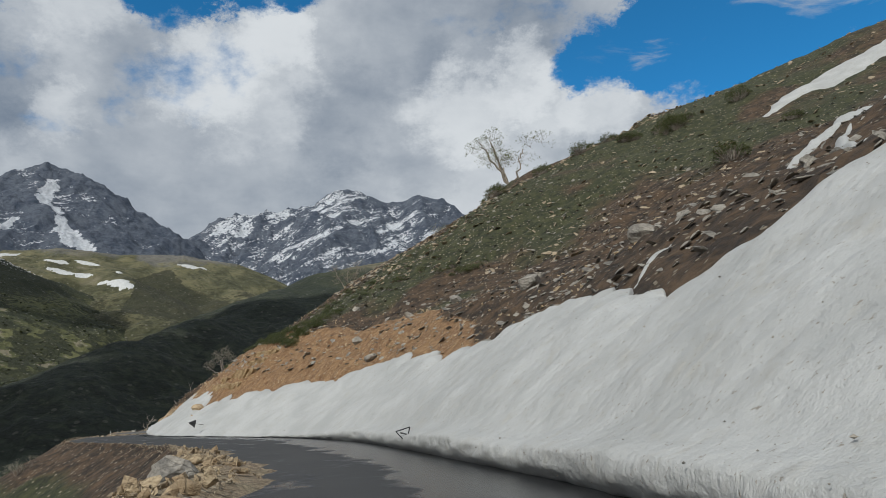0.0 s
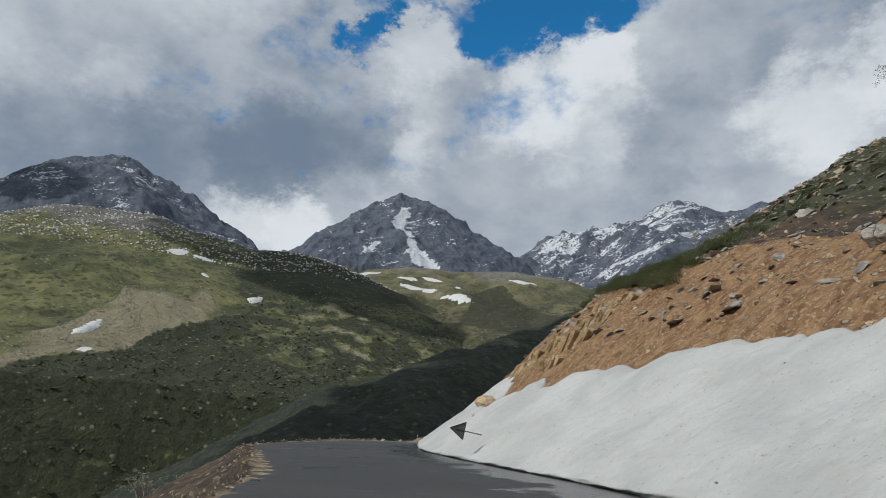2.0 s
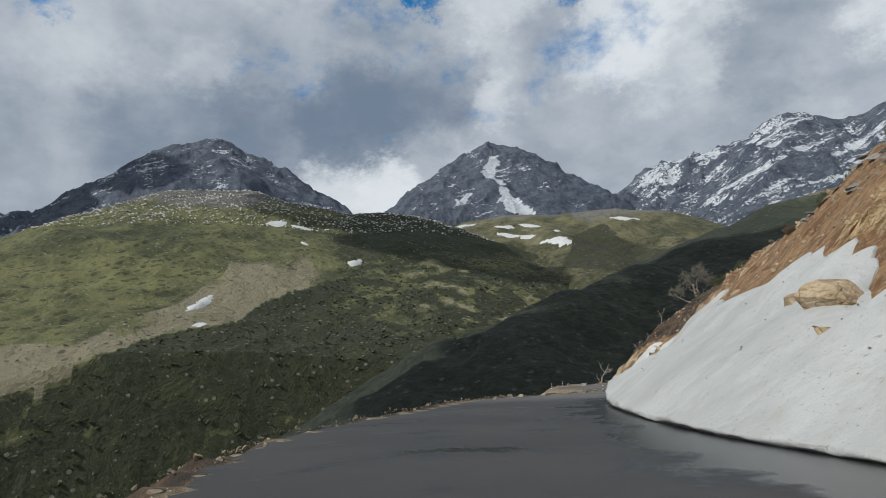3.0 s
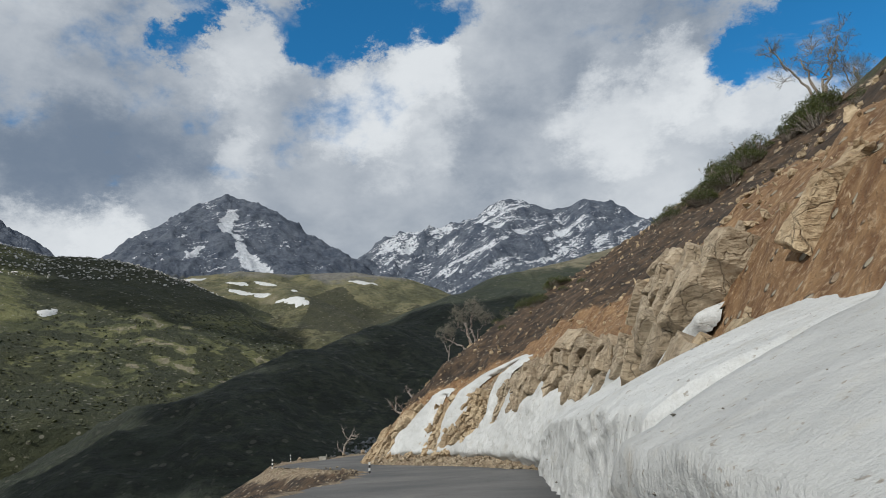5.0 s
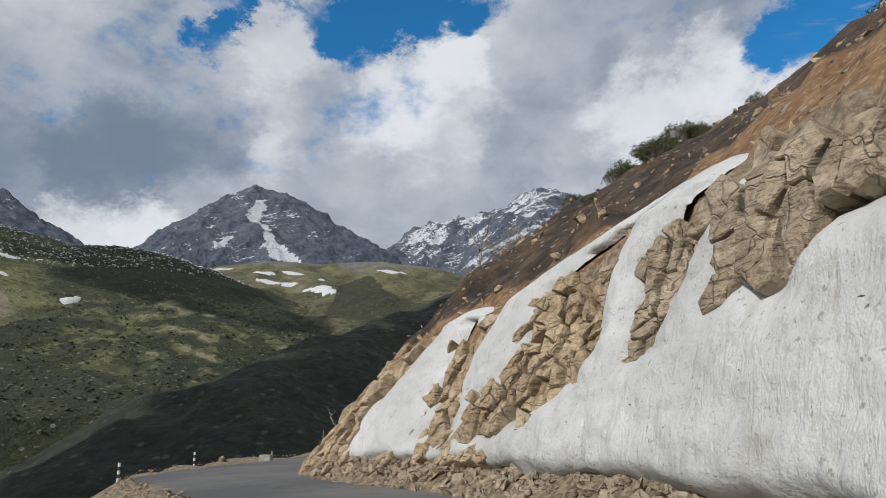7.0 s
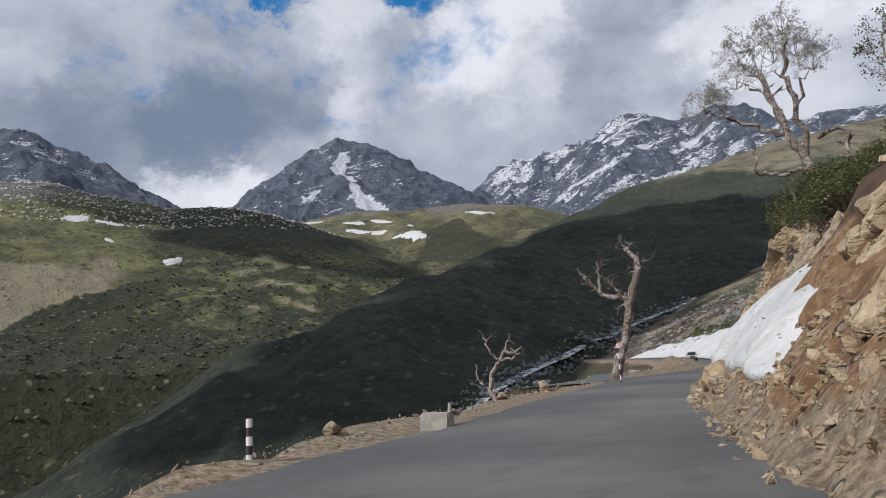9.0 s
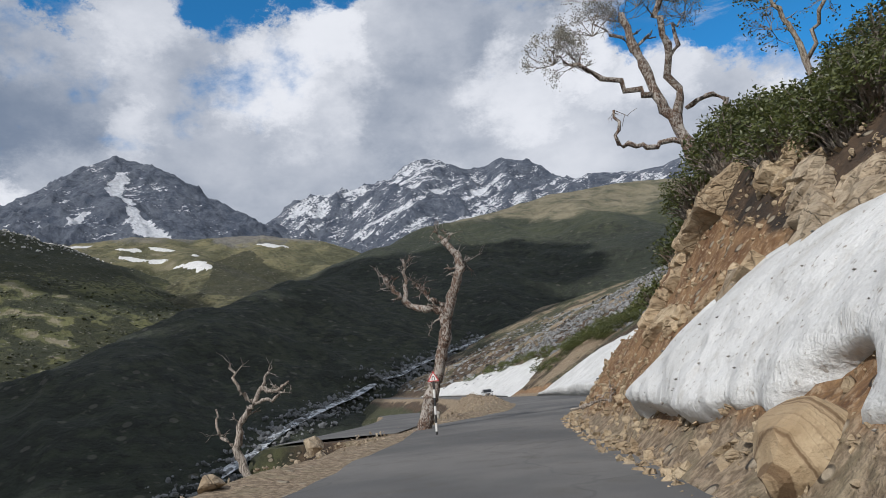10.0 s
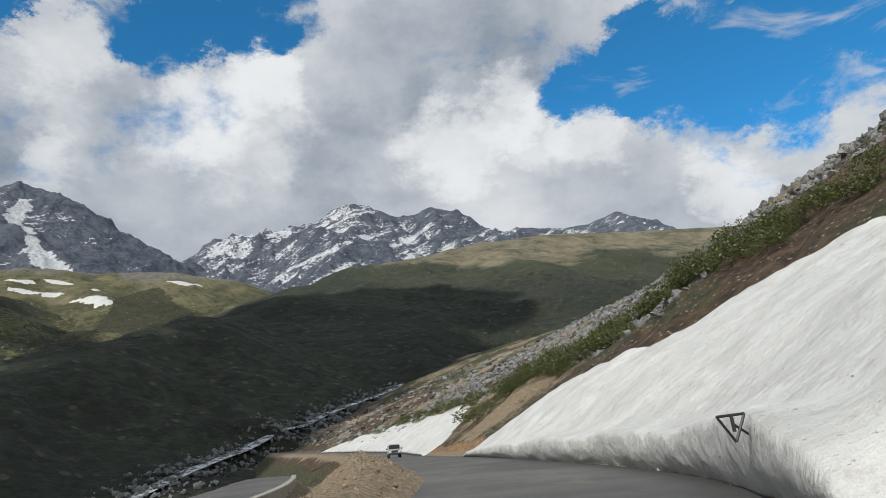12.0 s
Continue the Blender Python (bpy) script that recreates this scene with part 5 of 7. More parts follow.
def snow_on(owner, slope, line, width):
    """A lasting snow patch lying on a mountain's flank."""
    line = smooth(line[:, :2], 8) if len(line) > 2 else line[0, :2] + (line[-1, :2] - line[0, :2]) * np.linspace(0, 1, 20)[:, None]
    way = np.gradient(line, axis=0)
    way /= np.linalg.norm(way, axis=1)[:, None]
    out = np.stack([way[:, 1], -way[:, 0]], -1)
    v = np.linspace(-1, 1, 9)
    u = np.linspace(0, math.pi, len(line))
    w = width * (0.35 + 0.65 * np.sin(u)) * (1 + 0.45 * fbm(line[:, 0], line[:, 1], 14, 3, 9))
    P = line[:, None] + out[:, None] * (v[None, :] * w[:, None])[..., None] + (5 * fbm(line[:, 0], line[:, 1], 22, 3, 4))[:, None, None] * out[:, None]
    V = SLOPES[slope][0]
    V = V[(np.abs(V[:, 0] - line[:, 0].mean()) < 140) & (np.abs(V[:, 1] - line[:, 1].mean()) < 140)]
    Z = []
    for q in P.reshape(-1, 2):
        d = np.hypot(V[:, 0] - q[0], V[:, 1] - q[1])
        i = np.argpartition(d, 4)[:4]
        Z.append(np.average(V[i, 2], weights=1 / (d[i] + 0.2)))
    Z = np.array(Z).reshape(P.shape[:2]) + 2.6 * (1 - v[None, :] ** 2) * np.sin(np.clip(u, 0.15, math.pi - 0.15))[:, None] ** 0.5 - 0.8
    return mesh_ob("snow_patch", np.concatenate([P, Z[..., None]], -1).reshape(-1, 3), grid_faces(len(line), 9), SUNLIT_SNOW, owner)


def toward(slope, eye, *bearings):
    """Places on a mountain's near side in the given bearings and elevations."""
    V = SLOPES[slope][0]
    w = V - np.array(eye)
    far = np.hypot(w[:, 0], w[:, 1])
    az, el = np.degrees(np.arctan2(w[:, 0], w[:, 1])), np.degrees(np.arctan2(w[:, 2], far))
    out = []
    for a, e in bearings:
        near = np.nonzero((np.abs(az - a) < 0.22) & (np.abs(el - e) < 0.22))[0]
        out.append(V[near[np.argmin(far[near])]] if len(near) else V[np.argmin((az - a) ** 2 + (el - e) ** 2)])
    return np.array(out)


for a, b, width in BEARINGS_NEAR:
    snow_on(shoulder, "mountain_shoulder", toward("mountain_shoulder", EYE_B, a, b), width)
for a, b, width in BEARINGS_GREEN:
    snow_on(green, "mountain_green", toward("mountain_green", (-18.3, 39.3, 1.5), a, b), width)

# the long dark ridge ahead
dark_1 = np.array([(-262, 150, -78), (-252, 215, -45), (-246, 277, -9), (-239, 330, 17), (-229, 402, 45), (-221, 455, 64), (-210, 545, 88), (-197, 634, 107), (-188, 702, 141), (-150, 780, 172), (-115, 855, 196), (-16, 957, 238), (90, 1000, 252), (177, 1027, 256), (300, 1010, 246), (420, 960, 230)], float)
dark_2 = np.array([(-16, 957, 236), (20, 800, 170), (40, 690, 118)], float)
dark_3 = np.array([(-188, 702, 139), (-140, 620, 90), (-118, 540, 55)], float)
# cover thins above 120 m: paler grass paints the top as sunlit
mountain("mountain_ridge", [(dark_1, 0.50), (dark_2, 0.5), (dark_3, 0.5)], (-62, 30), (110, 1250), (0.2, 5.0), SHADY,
         lambda x, y, z: two(0 * z, 1.0 - 0.5 * np.clip((z - 215) / 60, 0, 1), 0.55 - 0.42 * np.clip((z - 120) / 70 + 0.5 * fbm(x, y, 60, 4, 3), 0, 1)), "long heath-covered ridge, its shade partly put into the colour", (22, 140), 2.0, -80, 43, soft=12.0)


def valley(x, y):
    far = np.hypot(x + 30, y - 80)
    return -62 - 20 * np.clip((-x - 200) / 400, 0, 1) + np.clip((y - 250) / 500, 0, 1) * 40 + 3 * fbm(x, y, 60, 4, 71) - np.clip((far - 2400) / 400, 0, 1) * 60


g = np.r_[np.arange(-5000, -800, 300), np.arange(-800, 700, 20), np.arange(700, 5001, 300)]
gy = np.r_[np.arange(-5000, -400, 300), np.arange(-400, 1200, 20), np.arange(1200, 5001, 300)]
GX, GY = np.meshgrid(g, gy)
base = mesh_ob("ground", np.stack([GX.ravel(), GY.ravel(), valley(GX, GY).ravel()], -1), grid_faces(len(gy), len(g)), GREEN)
set_colors(base, "zone", two(0 * GX.ravel(), 0 * GX.ravel() + 0.9, 0.6))
tagged(base, "valley floor with rough pasture reaching to the horizon", "ground", kind="structure")


# ---------------------------------------------------------------- unseen clouds added behind the viewer to cast shade on the ridges
def cloud_material():
    m, k = material("cloud_white")
    return finish(m, k, (0.9, 0.9, 0.92), 1.0)


CLOUD_WHITE = cloud_material()


def cloud(name, spots, height, label):
    """A heaped cloud of many round swellings over a level base. spots: where the middle of each shade lies on level ground, and its radius."""
    rnd = random.Random(len(spots) * 7 + 1)
    back = Vector((-sun_dir.x, -sun_dir.y)) * (-height / sun_dir.z)
    cells = []
    for x, y, r in spots:
        for _ in range(9):
            a, q = rnd.uniform(0, 6.283), r * 0.75 * math.sqrt(rnd.random())
            cells.append((x + back.x + q * math.cos(a), y + back.y + q * math.sin(a), r * rnd.uniform(0.35, 0.6)))
    bm = bmesh.new()
    for x, y, r in cells:
        made = bmesh.ops.create_icosphere(bm, subdivisions=3, radius=1.0)
        for v in made["verts"]:
            w = 1 + 0.22 * noise.noise(v.co * 2.1 + Vector((x, y, 0)) * 0.01) + 0.12 * noise.noise(v.co * 5.0 + Vector((y, x, 0)) * 0.01)
            v.co = Vector((x + v.co.x * r * w, y + v.co.y * r * w, height + max(v.co.z, -0.15) * r * 0.55 * w))
    me = bpy.data.meshes.new(name)
    bm.to_mesh(me)
    bm.free()
    me.shade_smooth()
    me.materials.append(CLOUD_WHITE)
    return tagged(new(name, me), label, "cloud", kind="structure")


# each stays out of view and is set by where its shadow must fall
cloud("cloud", [(-205, 285, 62), (-170, 400, 66), (-138, 510, 78), (-85, 630, 98), (-45, 735, 95), (10, 800, 62)], 900, "long unseen cloud placed to shade the dark ridge")
brow = toward("mountain_green", EYE_A, (-48, 14.0), (-45.5, 13.6), (-43, 13.5), (-42, 12.4), (-40, 13.0), (-37.5, 12.3), (-37, 11.2), (-35, 10.9), (-33, 9.8))
cloud("cloud", [(x - z * sun_dir.x / sun_dir.z, y - z * sun_dir.y / sun_dir.z, 85) for x, y, z in brow], 1000, "unseen cloud placed to shade the brow of the green mountain")
cloud("cloud", [(-1500, 1150, 300), (-1300, 1350, 200)], 1300, "broad unseen cloud placed to shade the far mountain")


# ---------------------------------------------------------------- stones and rocks
def cut_rock(seed, level=1, cuts=9, flat=0.7):
    """A broken stone: a ball cut by planes. Returns points and triangles."""
    rnd = random.Random(seed)
    bm = bmesh.new()
    bmesh.ops.create_icosphere(bm, subdivisions=level, radius=1.0)
    for _ in range(cuts):
        nrm = Vector((rnd.gauss(0, 1), rnd.gauss(0, 1), rnd.gauss(0, 0.8))).normalized()
        h = rnd.uniform(0.35, 0.75)
        for v in bm.verts:
            over = v.co.dot(nrm) - h
            if over > 0:
                v.co -= nrm * over
    for v in bm.verts:
        v.co = Vector((v.co.x * rnd.uniform(0.96, 1.04), v.co.y * rnd.uniform(0.96, 1.04), v.co.z * flat))
    P = np.array([v.co[:] for v in bm.verts])
    F = np.array([[v.index for v in f.verts] for f in bm.faces])
    bm.free()
    return P, F


STONES = [cut_rock(s, 2 if s < 3 else 1, 9 + s % 4, 0.5 + 0.1 * (s % 4)) for s in range(10)]
rng = np.random.RandomState(11)


def turned(count):
    """Random turns, as matrices."""
    q = rng.normal(size=(count, 4))
    q /= np.linalg.norm(q, axis=1)[:, None]
    w, x, y, z = q.T
    return np.stack([1 - 2 * (y * y + z * z), 2 * (x * y - z * w), 2 * (x * z + y * w), 2 * (x * y + z * w), 1 - 2 * (x * x + z * z), 2 * (y * z - x * w),
                     2 * (x * z - y * w), 2 * (y * z + x * w), 1 - 2 * (x * x + y * y)], -1).reshape(-1, 3, 3)


def slabs(count):
    """Turns that leave a flat stone lying on the hillside."""
    out = []
    for a, b, c in zip(rng.normal(0, 0.8, count), rng.normal(0.48, 0.28, count), rng.normal(0, 0.28, count)):
        out.append(np.array(Euler((c, -b, 0.5 + a)).to_matrix()) @ np.diag((0.8, 1.4, 0.42)))
    return np.array(out)


def stones(name, xy, size, mat, label, sink=0.25, lift=0.0, lying=False):
    z = ground(xy[:, 0], xy[:, 1])[0] + lift
    M = (slabs(len(xy)) if lying else turned(len(xy))) * size[:, None, None]
    V, F, off = [], [], 0
    for i in range(len(xy)):
        P, T = STONES[rng.randint(3, 10)]
        p = (P * (1.25, 0.95, 0.75)) @ M[i].T + (xy[i, 0], xy[i, 1], z[i] + size[i] * (0.5 - sink) * 0.6)
        V.append(p)
        F.append(T + off)
        off += len(p)
    ob = mesh_ob(name, np.concatenate(V), np.concatenate(F), mat, shade=False)
    return tagged(ob, label, "stones", kind="stuff")


def beside(count, y0, y1, d0, d1, power=1.0):
    """Random places at a distance range right of the road's right edge."""
    y = rng.uniform(y0, y1, count)
    base_, nrm_ = edge_point(y)
    d = d0 + (d1 - d0) * rng.uniform(0, 1, count) ** power
    return base_ + nrm_ * d[:, None]


def left_side(count, y0, y1, d0, d1):
    y = rng.uniform(y0, y1, count)
    x = np.interp(y, LEFT_EDGE[:, 1], LEFT_EDGE[:, 0])
    return np.stack([x - rng.uniform(d0, d1, count), y], -1)


def sizes(count, lo, hi, power=2.5):
    return lo + (hi - lo) * rng.uniform(0, 1, count) ** power


stones("scattered_stones", beside(10500, -45, 78, 7, 60, 1.3), sizes(10500, 0.05, 0.46, 3), GREY_ROCK, "grey slabs strewn over the dark hillside turf", lying=True)
stones("scattered_stones", beside(2200, 0, 78, 5, 17), sizes(2200, 0.03, 0.24, 3), TAN_ROCK, "tan stones sticking out of the orange cut bank", 0.6)
stones("scattered_stones", beside(5500, 72, 160, 3.5, 42, 1.3), sizes(5500, 0.03, 0.3, 3.2), TAN_ROCK, "broken tan stones on the steep bank")
stones("rubble", beside(4200, 113, 163, -0.2, 1.7, 1.6), sizes(4200, 0.03, 0.19, 3.2), TAN_ROCK, "fallen rubble along the foot of the bank")
stones("rubble", beside(1700, 98, 114, -0.3, 1.2), sizes(1700, 0.03, 0.28, 3), PALE_ROCK, "rock debris at the foot of the snow tongues")
stones("gravel", left_side(6000, -40, 165, -0.15, 1.9), sizes(6000, 0.015, 0.11, 4), PALE_ROCK, "gravel and small stones on the outer verge")
stones("gravel", left_side(3000, 165, 225, 0.0, 6.0), sizes(3000, 0.02, 0.14, 4), PALE_ROCK, "gravel on the earth mound between the two legs of the bend")
stones("rubble", left_side(1400, -24, 4, 0.4, 6.0), sizes(1400, 0.03, 0.30, 3), TAN_ROCK, "brown rubble on the outer verge")
stones("scree", beside(11000, 208, 325, 14, 75, 1.1), sizes(11000, 0.12, 1.0, 3.5), SCREE_ROCK, "grey scree on the far slope")
stones("rubble", beside(1800, 137, 157, 0.6, 5.2), sizes(1800, 0.02, 0.13, 3), TAN_ROCK, "small broken stones in the orange cut")
stones("rubble", beside(500, 160, 212, 0, 1.4), sizes(500, 0.03, 0.2, 3), GREY_ROCK, "stones at the edge of the snow")


stones("scattered_stones", beside(6500, 18, 104, 24, 120, 1.2), sizes(6500, 0.1, 0.62, 3), PALE_ROCK, "pale slabs strewn over the high turf slope", lying=True)
stones("scree", beside(2500, 300, 420, 4, 80, 1.2), sizes(2500, 0.3, 1.3, 3), SCREE_ROCK, "grey scree far up the valley side", lying=True)


def boulder(x, y, size, mat, label, name="boulder", seed=0, z=None, spin=0.0, stretch=(1.2, 1.0, 0.9)):
    P, F = cut_rock(100 + seed, 3, 12, 1.0)
    P = P * stretch * size + 0.05 * size * np.stack([fbm(P[:, 1] * 3 + seed, P[:, 2] * 3, 1, 3, 5), fbm(P[:, 2] * 3, P[:, 0] * 3 + seed, 1, 3, 6), fbm(P[:, 0] * 3, P[:, 1] * 3 + seed, 1, 3, 7)], -1)
    ob = mesh_ob(name, P, F, mat, shade=False)
    gz = ground(np.array([x]), np.array([y]))[0][0] if z is None else z
    ob.matrix_world = pose(x, y, gz + size * stretch[2] * 0.35, 8 * seed % 23, 11 * seed % 19, spin)
    return tagged(ob, label, "boulder")


boulder(-14.1, 49.0, 0.95, TAN_ROCK, "smooth tan boulder lodged in the snow bank", seed=1, spin=30, z=2.65)
boulder(-15.0, 50.6, 0.5, TAN_ROCK, "split tan boulder beside a larger one in snow", seed=2, z=2.75)
boulder(-14.0, 47.4, 0.4, TAN_ROCK, "small tan stone on the snow", seed=3, z=2.1, stretch=(1.5, 0.9, 0.5))
boulder(-53.2, 134.2, 0.74, STRIPED_ROCK, "rust-striped boulder at the foot of the snow patch", seed=44, spin=24, z=0.25, stretch=(1.25, 1.0, 0.85))
boulder(8.5, -10.6, 0.95, GREY_ROCK, "broad grey boulder in the rubble of the outer verge", seed=47, spin=60, stretch=(1.35, 0.9, 0.7))
boulder(-53.0, 130.6, 0.38, PALE_ROCK, "pale block among the rubble", seed=5)
for k, (x, y, s) in enumerate([(19.9, 18.8, 1.1), (14.8, 34.1, 0.8), (16.5, 10.0, 0.6), (10, 40, 0.55), (22, 30, 0.7), (5.1, 38.8, 0.5), (7.3, 31.9, 0.55), (24, 5, 0.8), (3, 52, 0.6)]):
    boulder(x, y, s, GREY_ROCK, "grey boulder set in the brown hillside", seed=10 + k, spin=37 * k)
for k, (x, y, s) in enumerate([(-37.6, 72.5, 0.30), (-38.3, 75.0, 0.26), (-38.5, 79, 0.34), (-35.0, 66.6, 0.22), (-60.9, 126.2, 0.24), (-62.0, 139.5, 0.3), (-62.6, 147, 0.45), (-63.2, 149.5, 0.3)]):
    boulder(x, y, s, PALE_ROCK, "loose pale stone on the outer verge of the road", seed=30 + k, spin=50 * k)


def at_bank(y, d):
    b, nn = edge_point(np.array([float(y)]))
    return b[0] + nn[0] * d


def block_pool(rnd, count, mat, name="rock_block"):
    """Angular blocks of jointed rock."""
    pool = []
    for k in range(count):
        bm = bmesh.new()
        box(bm, -0.5, 0.5, -0.5, 0.5, -0.5, 0.5)
        bmesh.ops.subdivide_edges(bm, edges=bm.edges[:], cuts=3, use_grid_fill=True)
        for _ in range(3):
            nrm = Vector((rnd.gauss(0, 1), rnd.gauss(0, 1), rnd.gauss(0, 1))).normalized()
            h = rnd.uniform(0.50, 0.72)
            for v in bm.verts:
                over = v.co.dot(nrm) - h
                if over > 0:
                    v.co -= nrm * over
        for v in bm.verts:
            v.co += Vector((rnd.uniform(-0.035, 0.035), rnd.uniform(-0.035, 0.035), rnd.uniform(-0.03, 0.03)))
        me = bpy.data.meshes.new(name)
        bm.to_mesh(me)
        bm.free()
        me.materials.append(mat)
        pool.append(me)
    return pool


def clipped(poly, mx, my, nx, ny):
    """The part of a polygon behind the line through (mx, my) with the normal (nx, ny)."""
    out = []
    for (ax, ay), (bx, by) in zip(poly, poly[1:] + poly[:1]):
        a, b = (ax - mx) * nx + (ay - my) * ny, (bx - mx) * nx + (by - my) * ny
        if a <= 0:
            out.append((ax, ay))
        if a * b < 0:
            t = a / (a - b)
            out.append((ax + t * (bx - ax), ay + t * (by - ay)))
    return out


def rock_face(y0, y1, low, high, mat, label, seed, cell=(0.8, 0.6), jut=0.1, soil=-0.3, slant=0.3, swell=0.35, loose=0.0, snowy=True):
    """A jointed cliff of angular blocks that fit together. low, high: heights over the road at both ends; soil: below it the noise leaves bare earth."""
    rnd = random.Random(seed)
    mid = (y0 + y1) / 2
    dd, hh, vv = profile(mid)
    seeds = []
    top_v = float(np.interp(max(high), hh, vv)) + 1
    rows = int(top_v / cell[1]) + 1
    for r in range(rows):
        for c in range(int((y1 - y0) / cell[0]) + 2):
            if rnd.random() < 0.24:
                continue
            seeds.append((y0 + (c + rnd.uniform(-0.42, 0.42) + 0.5 * (r % 2)) * cell[0], (r + rnd.uniform(-0.42, 0.42)) * cell[1]))
    Q = np.array(seeds)
    A = np.stack([Q[:, 0] + slant * Q[:, 1], Q[:, 1] - 0.25 * slant * Q[:, 0]], -1)
    at = at_bank(mid, 1.5)
    top = new("rock_outcrop")
    top.matrix_world = pose(at[0], at[1], float(road_z(mid)) + low[0])
    origin = np.array((at[0], at[1], float(road_z(mid)) + low[0]))
    for k, (s_, v_) in enumerate(Q):
        d, h, v = profile(s_)
        h_ = float(np.interp(v_, v, h))
        u = (s_ - y0) / (y1 - y0)
        if not -0.02 < u < 1.02 or h_ < low[0] + u * (low[1] - low[0]) - 0.2 or h_ > high[0] + u * (high[1] - high[0]) + 0.9 * float(fbm(np.array([s_]), np.array([0.0]), 2.1, 2, 141)[0]):
            continue
        bare = float(fbm(np.array([s_]), np.array([v_ * 1.2]), 2.8, 3, 131)[0])
        if bare < soil or rnd.random() < loose:
            continue
        if snowy and float(snow_inside(np.array([s_]), np.array([v_]), np.array([h_]), SNOW_WALL, SNOW_TONGUES, ROCK_RIBS)[0]) > 0.3:
            continue
        near = np.argsort(np.hypot(*(A - A[k]).T))[1:15]
        poly = [(A[k, 0] + x, A[k, 1] + y) for x, y in ((-1.4, -1.1), (1.4, -1.1), (1.4, 1.1), (-1.4, 1.1))]
        for q in near:
            w = A[q] - A[k]
            poly = clipped(poly, *((A[k] + A[q]) / 2), *w)
        if len(poly) < 3:
            continue
        det = 1 + 0.25 * slant * slant
        poly = [((x - slant * y) / det - s_, (y + 0.25 * slant * x) / det - v_) for x, y in poly]
        b, nn = edge_point(np.array([s_]))
        lo_, hi_ = np.interp(v_ - 0.4, v, d), np.interp(v_ + 0.4, v, d)
        lean = math.atan2(np.interp(v_ + 0.4, v, h) - np.interp(v_ - 0.4, v, h), hi_ - lo_)
        into = np.array((nn[0][0], nn[0][1], 0.0))
        along = np.array((-nn[0][1], nn[0][0], 0.0))
        up_ = into * math.cos(lean) + np.array((0, 0, math.sin(lean)))
        out = np.cross(along, up_)
        if out @ into > 0:
            out = -out
        c = np.array((*(b[0] + nn[0] * np.interp(v_, v, d)), float(road_z(s_)) + h_)) - origin
        o = jut + swell * float(fbm(np.array([s_]), np.array([v_]), 2.4, 3, 151)[0]) * 1.4 + rnd.choice((-0.12, -0.05, 0, 0, 0.04, 0.1))
        if rnd.random() < 0.08:
            o -= 0.5
        tx, ty = rnd.gauss(0, 0.10), rnd.gauss(0.05, 0.12)
        mx, my = sum(p[0] for p in poly) / len(poly), sum(p[1] for p in poly) / len(poly)
        # corners, and a broken point on each long side
        edge = []
        for (ax, ay), (bx, by) in zip(poly, poly[1:] + poly[:1]):
            edge.append((ax, ay))
            if math.hypot(bx - ax, by - ay) > 0.3:
                t = rnd.uniform(0.35, 0.65)
                edge.append((ax + t * (bx - ax) - 0.05 * (by - ay), ay + t * (by - ay) + 0.05 * (bx - ax)))
        rings = []
        for scale, push in ((1.02, None), (0.992, -0.035), (0.93, 0.0), (0.52, 0.02)):
            ring = []
            for px, py in edge:
                x, y = mx + (px - mx) * scale, my + (py - my) * scale
                g3 = c + along * x + up_ * y
                z = -0.75 if push is None else o + push + tx * x + ty * y + 0.10 * noise.noise(Vector(g3) * 1.7) + 0.06 * noise.noise(Vector(g3) * 4.5)
                ring.append(g3 + out * z)
            rings.append(ring)
        n_ = len(edge)
        verts = [p for ring in rings for p in ring] + [c + along * mx + up_ * my + out * (o + tx * mx + ty * my + rnd.uniform(-0.05, 0.05))]
        faces = [(r * n_ + i, r * n_ + (i + 1) % n_, (r + 1) * n_ + (i + 1) % n_, (r + 1) * n_ + i) for r in range(3) for i in range(n_)]
        faces += [(3 * n_ + i, 3 * n_ + (i + 1) % n_, 4 * n_) for i in range(n_)]
        mesh_ob("rock_block", verts, faces, mat, top, shade=False)
    return tagged(top, label, "rock outcrop")


def bedded(x, y, z, wide, high, label, seed, yaw=-42.0, lean=46.0, thick=0.27):
    """Steeply dipping thin beds of tan rock, broken by level joints, in the face of the bank."""
    rnd = random.Random(seed)
    top = new("rock_outcrop")
    top.matrix_world = pose(x, y, z)
    pool = block_pool(rnd, 6, BEDDED_ROCK, "rock_slab")
    a = radians(yaw)
    right, into = Vector((math.cos(a), math.sin(a), 0)), Vector((-math.sin(a), math.cos(a), 0))
    s = np.arange(-4, 7, 0.08)
    level = -high / 2
    while level < high / 2:
        tall = rnd.uniform(0.8, 1.5)
        push = rnd.uniform(-0.15, 0.2)
        u = -wide / 2 + 0.5 * level
        while u < wide / 2 + 0.5 * level:
            w = thick * rnd.uniform(0.6, 1.5)
            c = right * (u + w / 2) + Vector((0, 0, level + tall / 2))
            line = ground(x + c.x + into.x * s, y + c.y + into.y * s, 0.4)[0]
            hit = np.nonzero(line > z + c.z)[0]
            if len(hit) and rnd.random() > 0.05:
                c = c + into * (float(s[hit[0]]) + 0.42 + push + rnd.uniform(-0.12, 0.12))
                ob = new("rock_slab", pool[rnd.randrange(6)])
                ob.parent = top
                ob.matrix_basis = Matrix.Translation(c) @ pose(0, 0, 0, rnd.uniform(-5, 5), lean + rnd.uniform(-5, 5), yaw + rnd.uniform(-6, 6)) @ Matrix.Diagonal((w * 0.9, 1.3, tall * 1.45, 1))
            u += w / math.cos(radians(lean)) * 0.8
        level += tall
    return tagged(top, label, "rock outcrop")


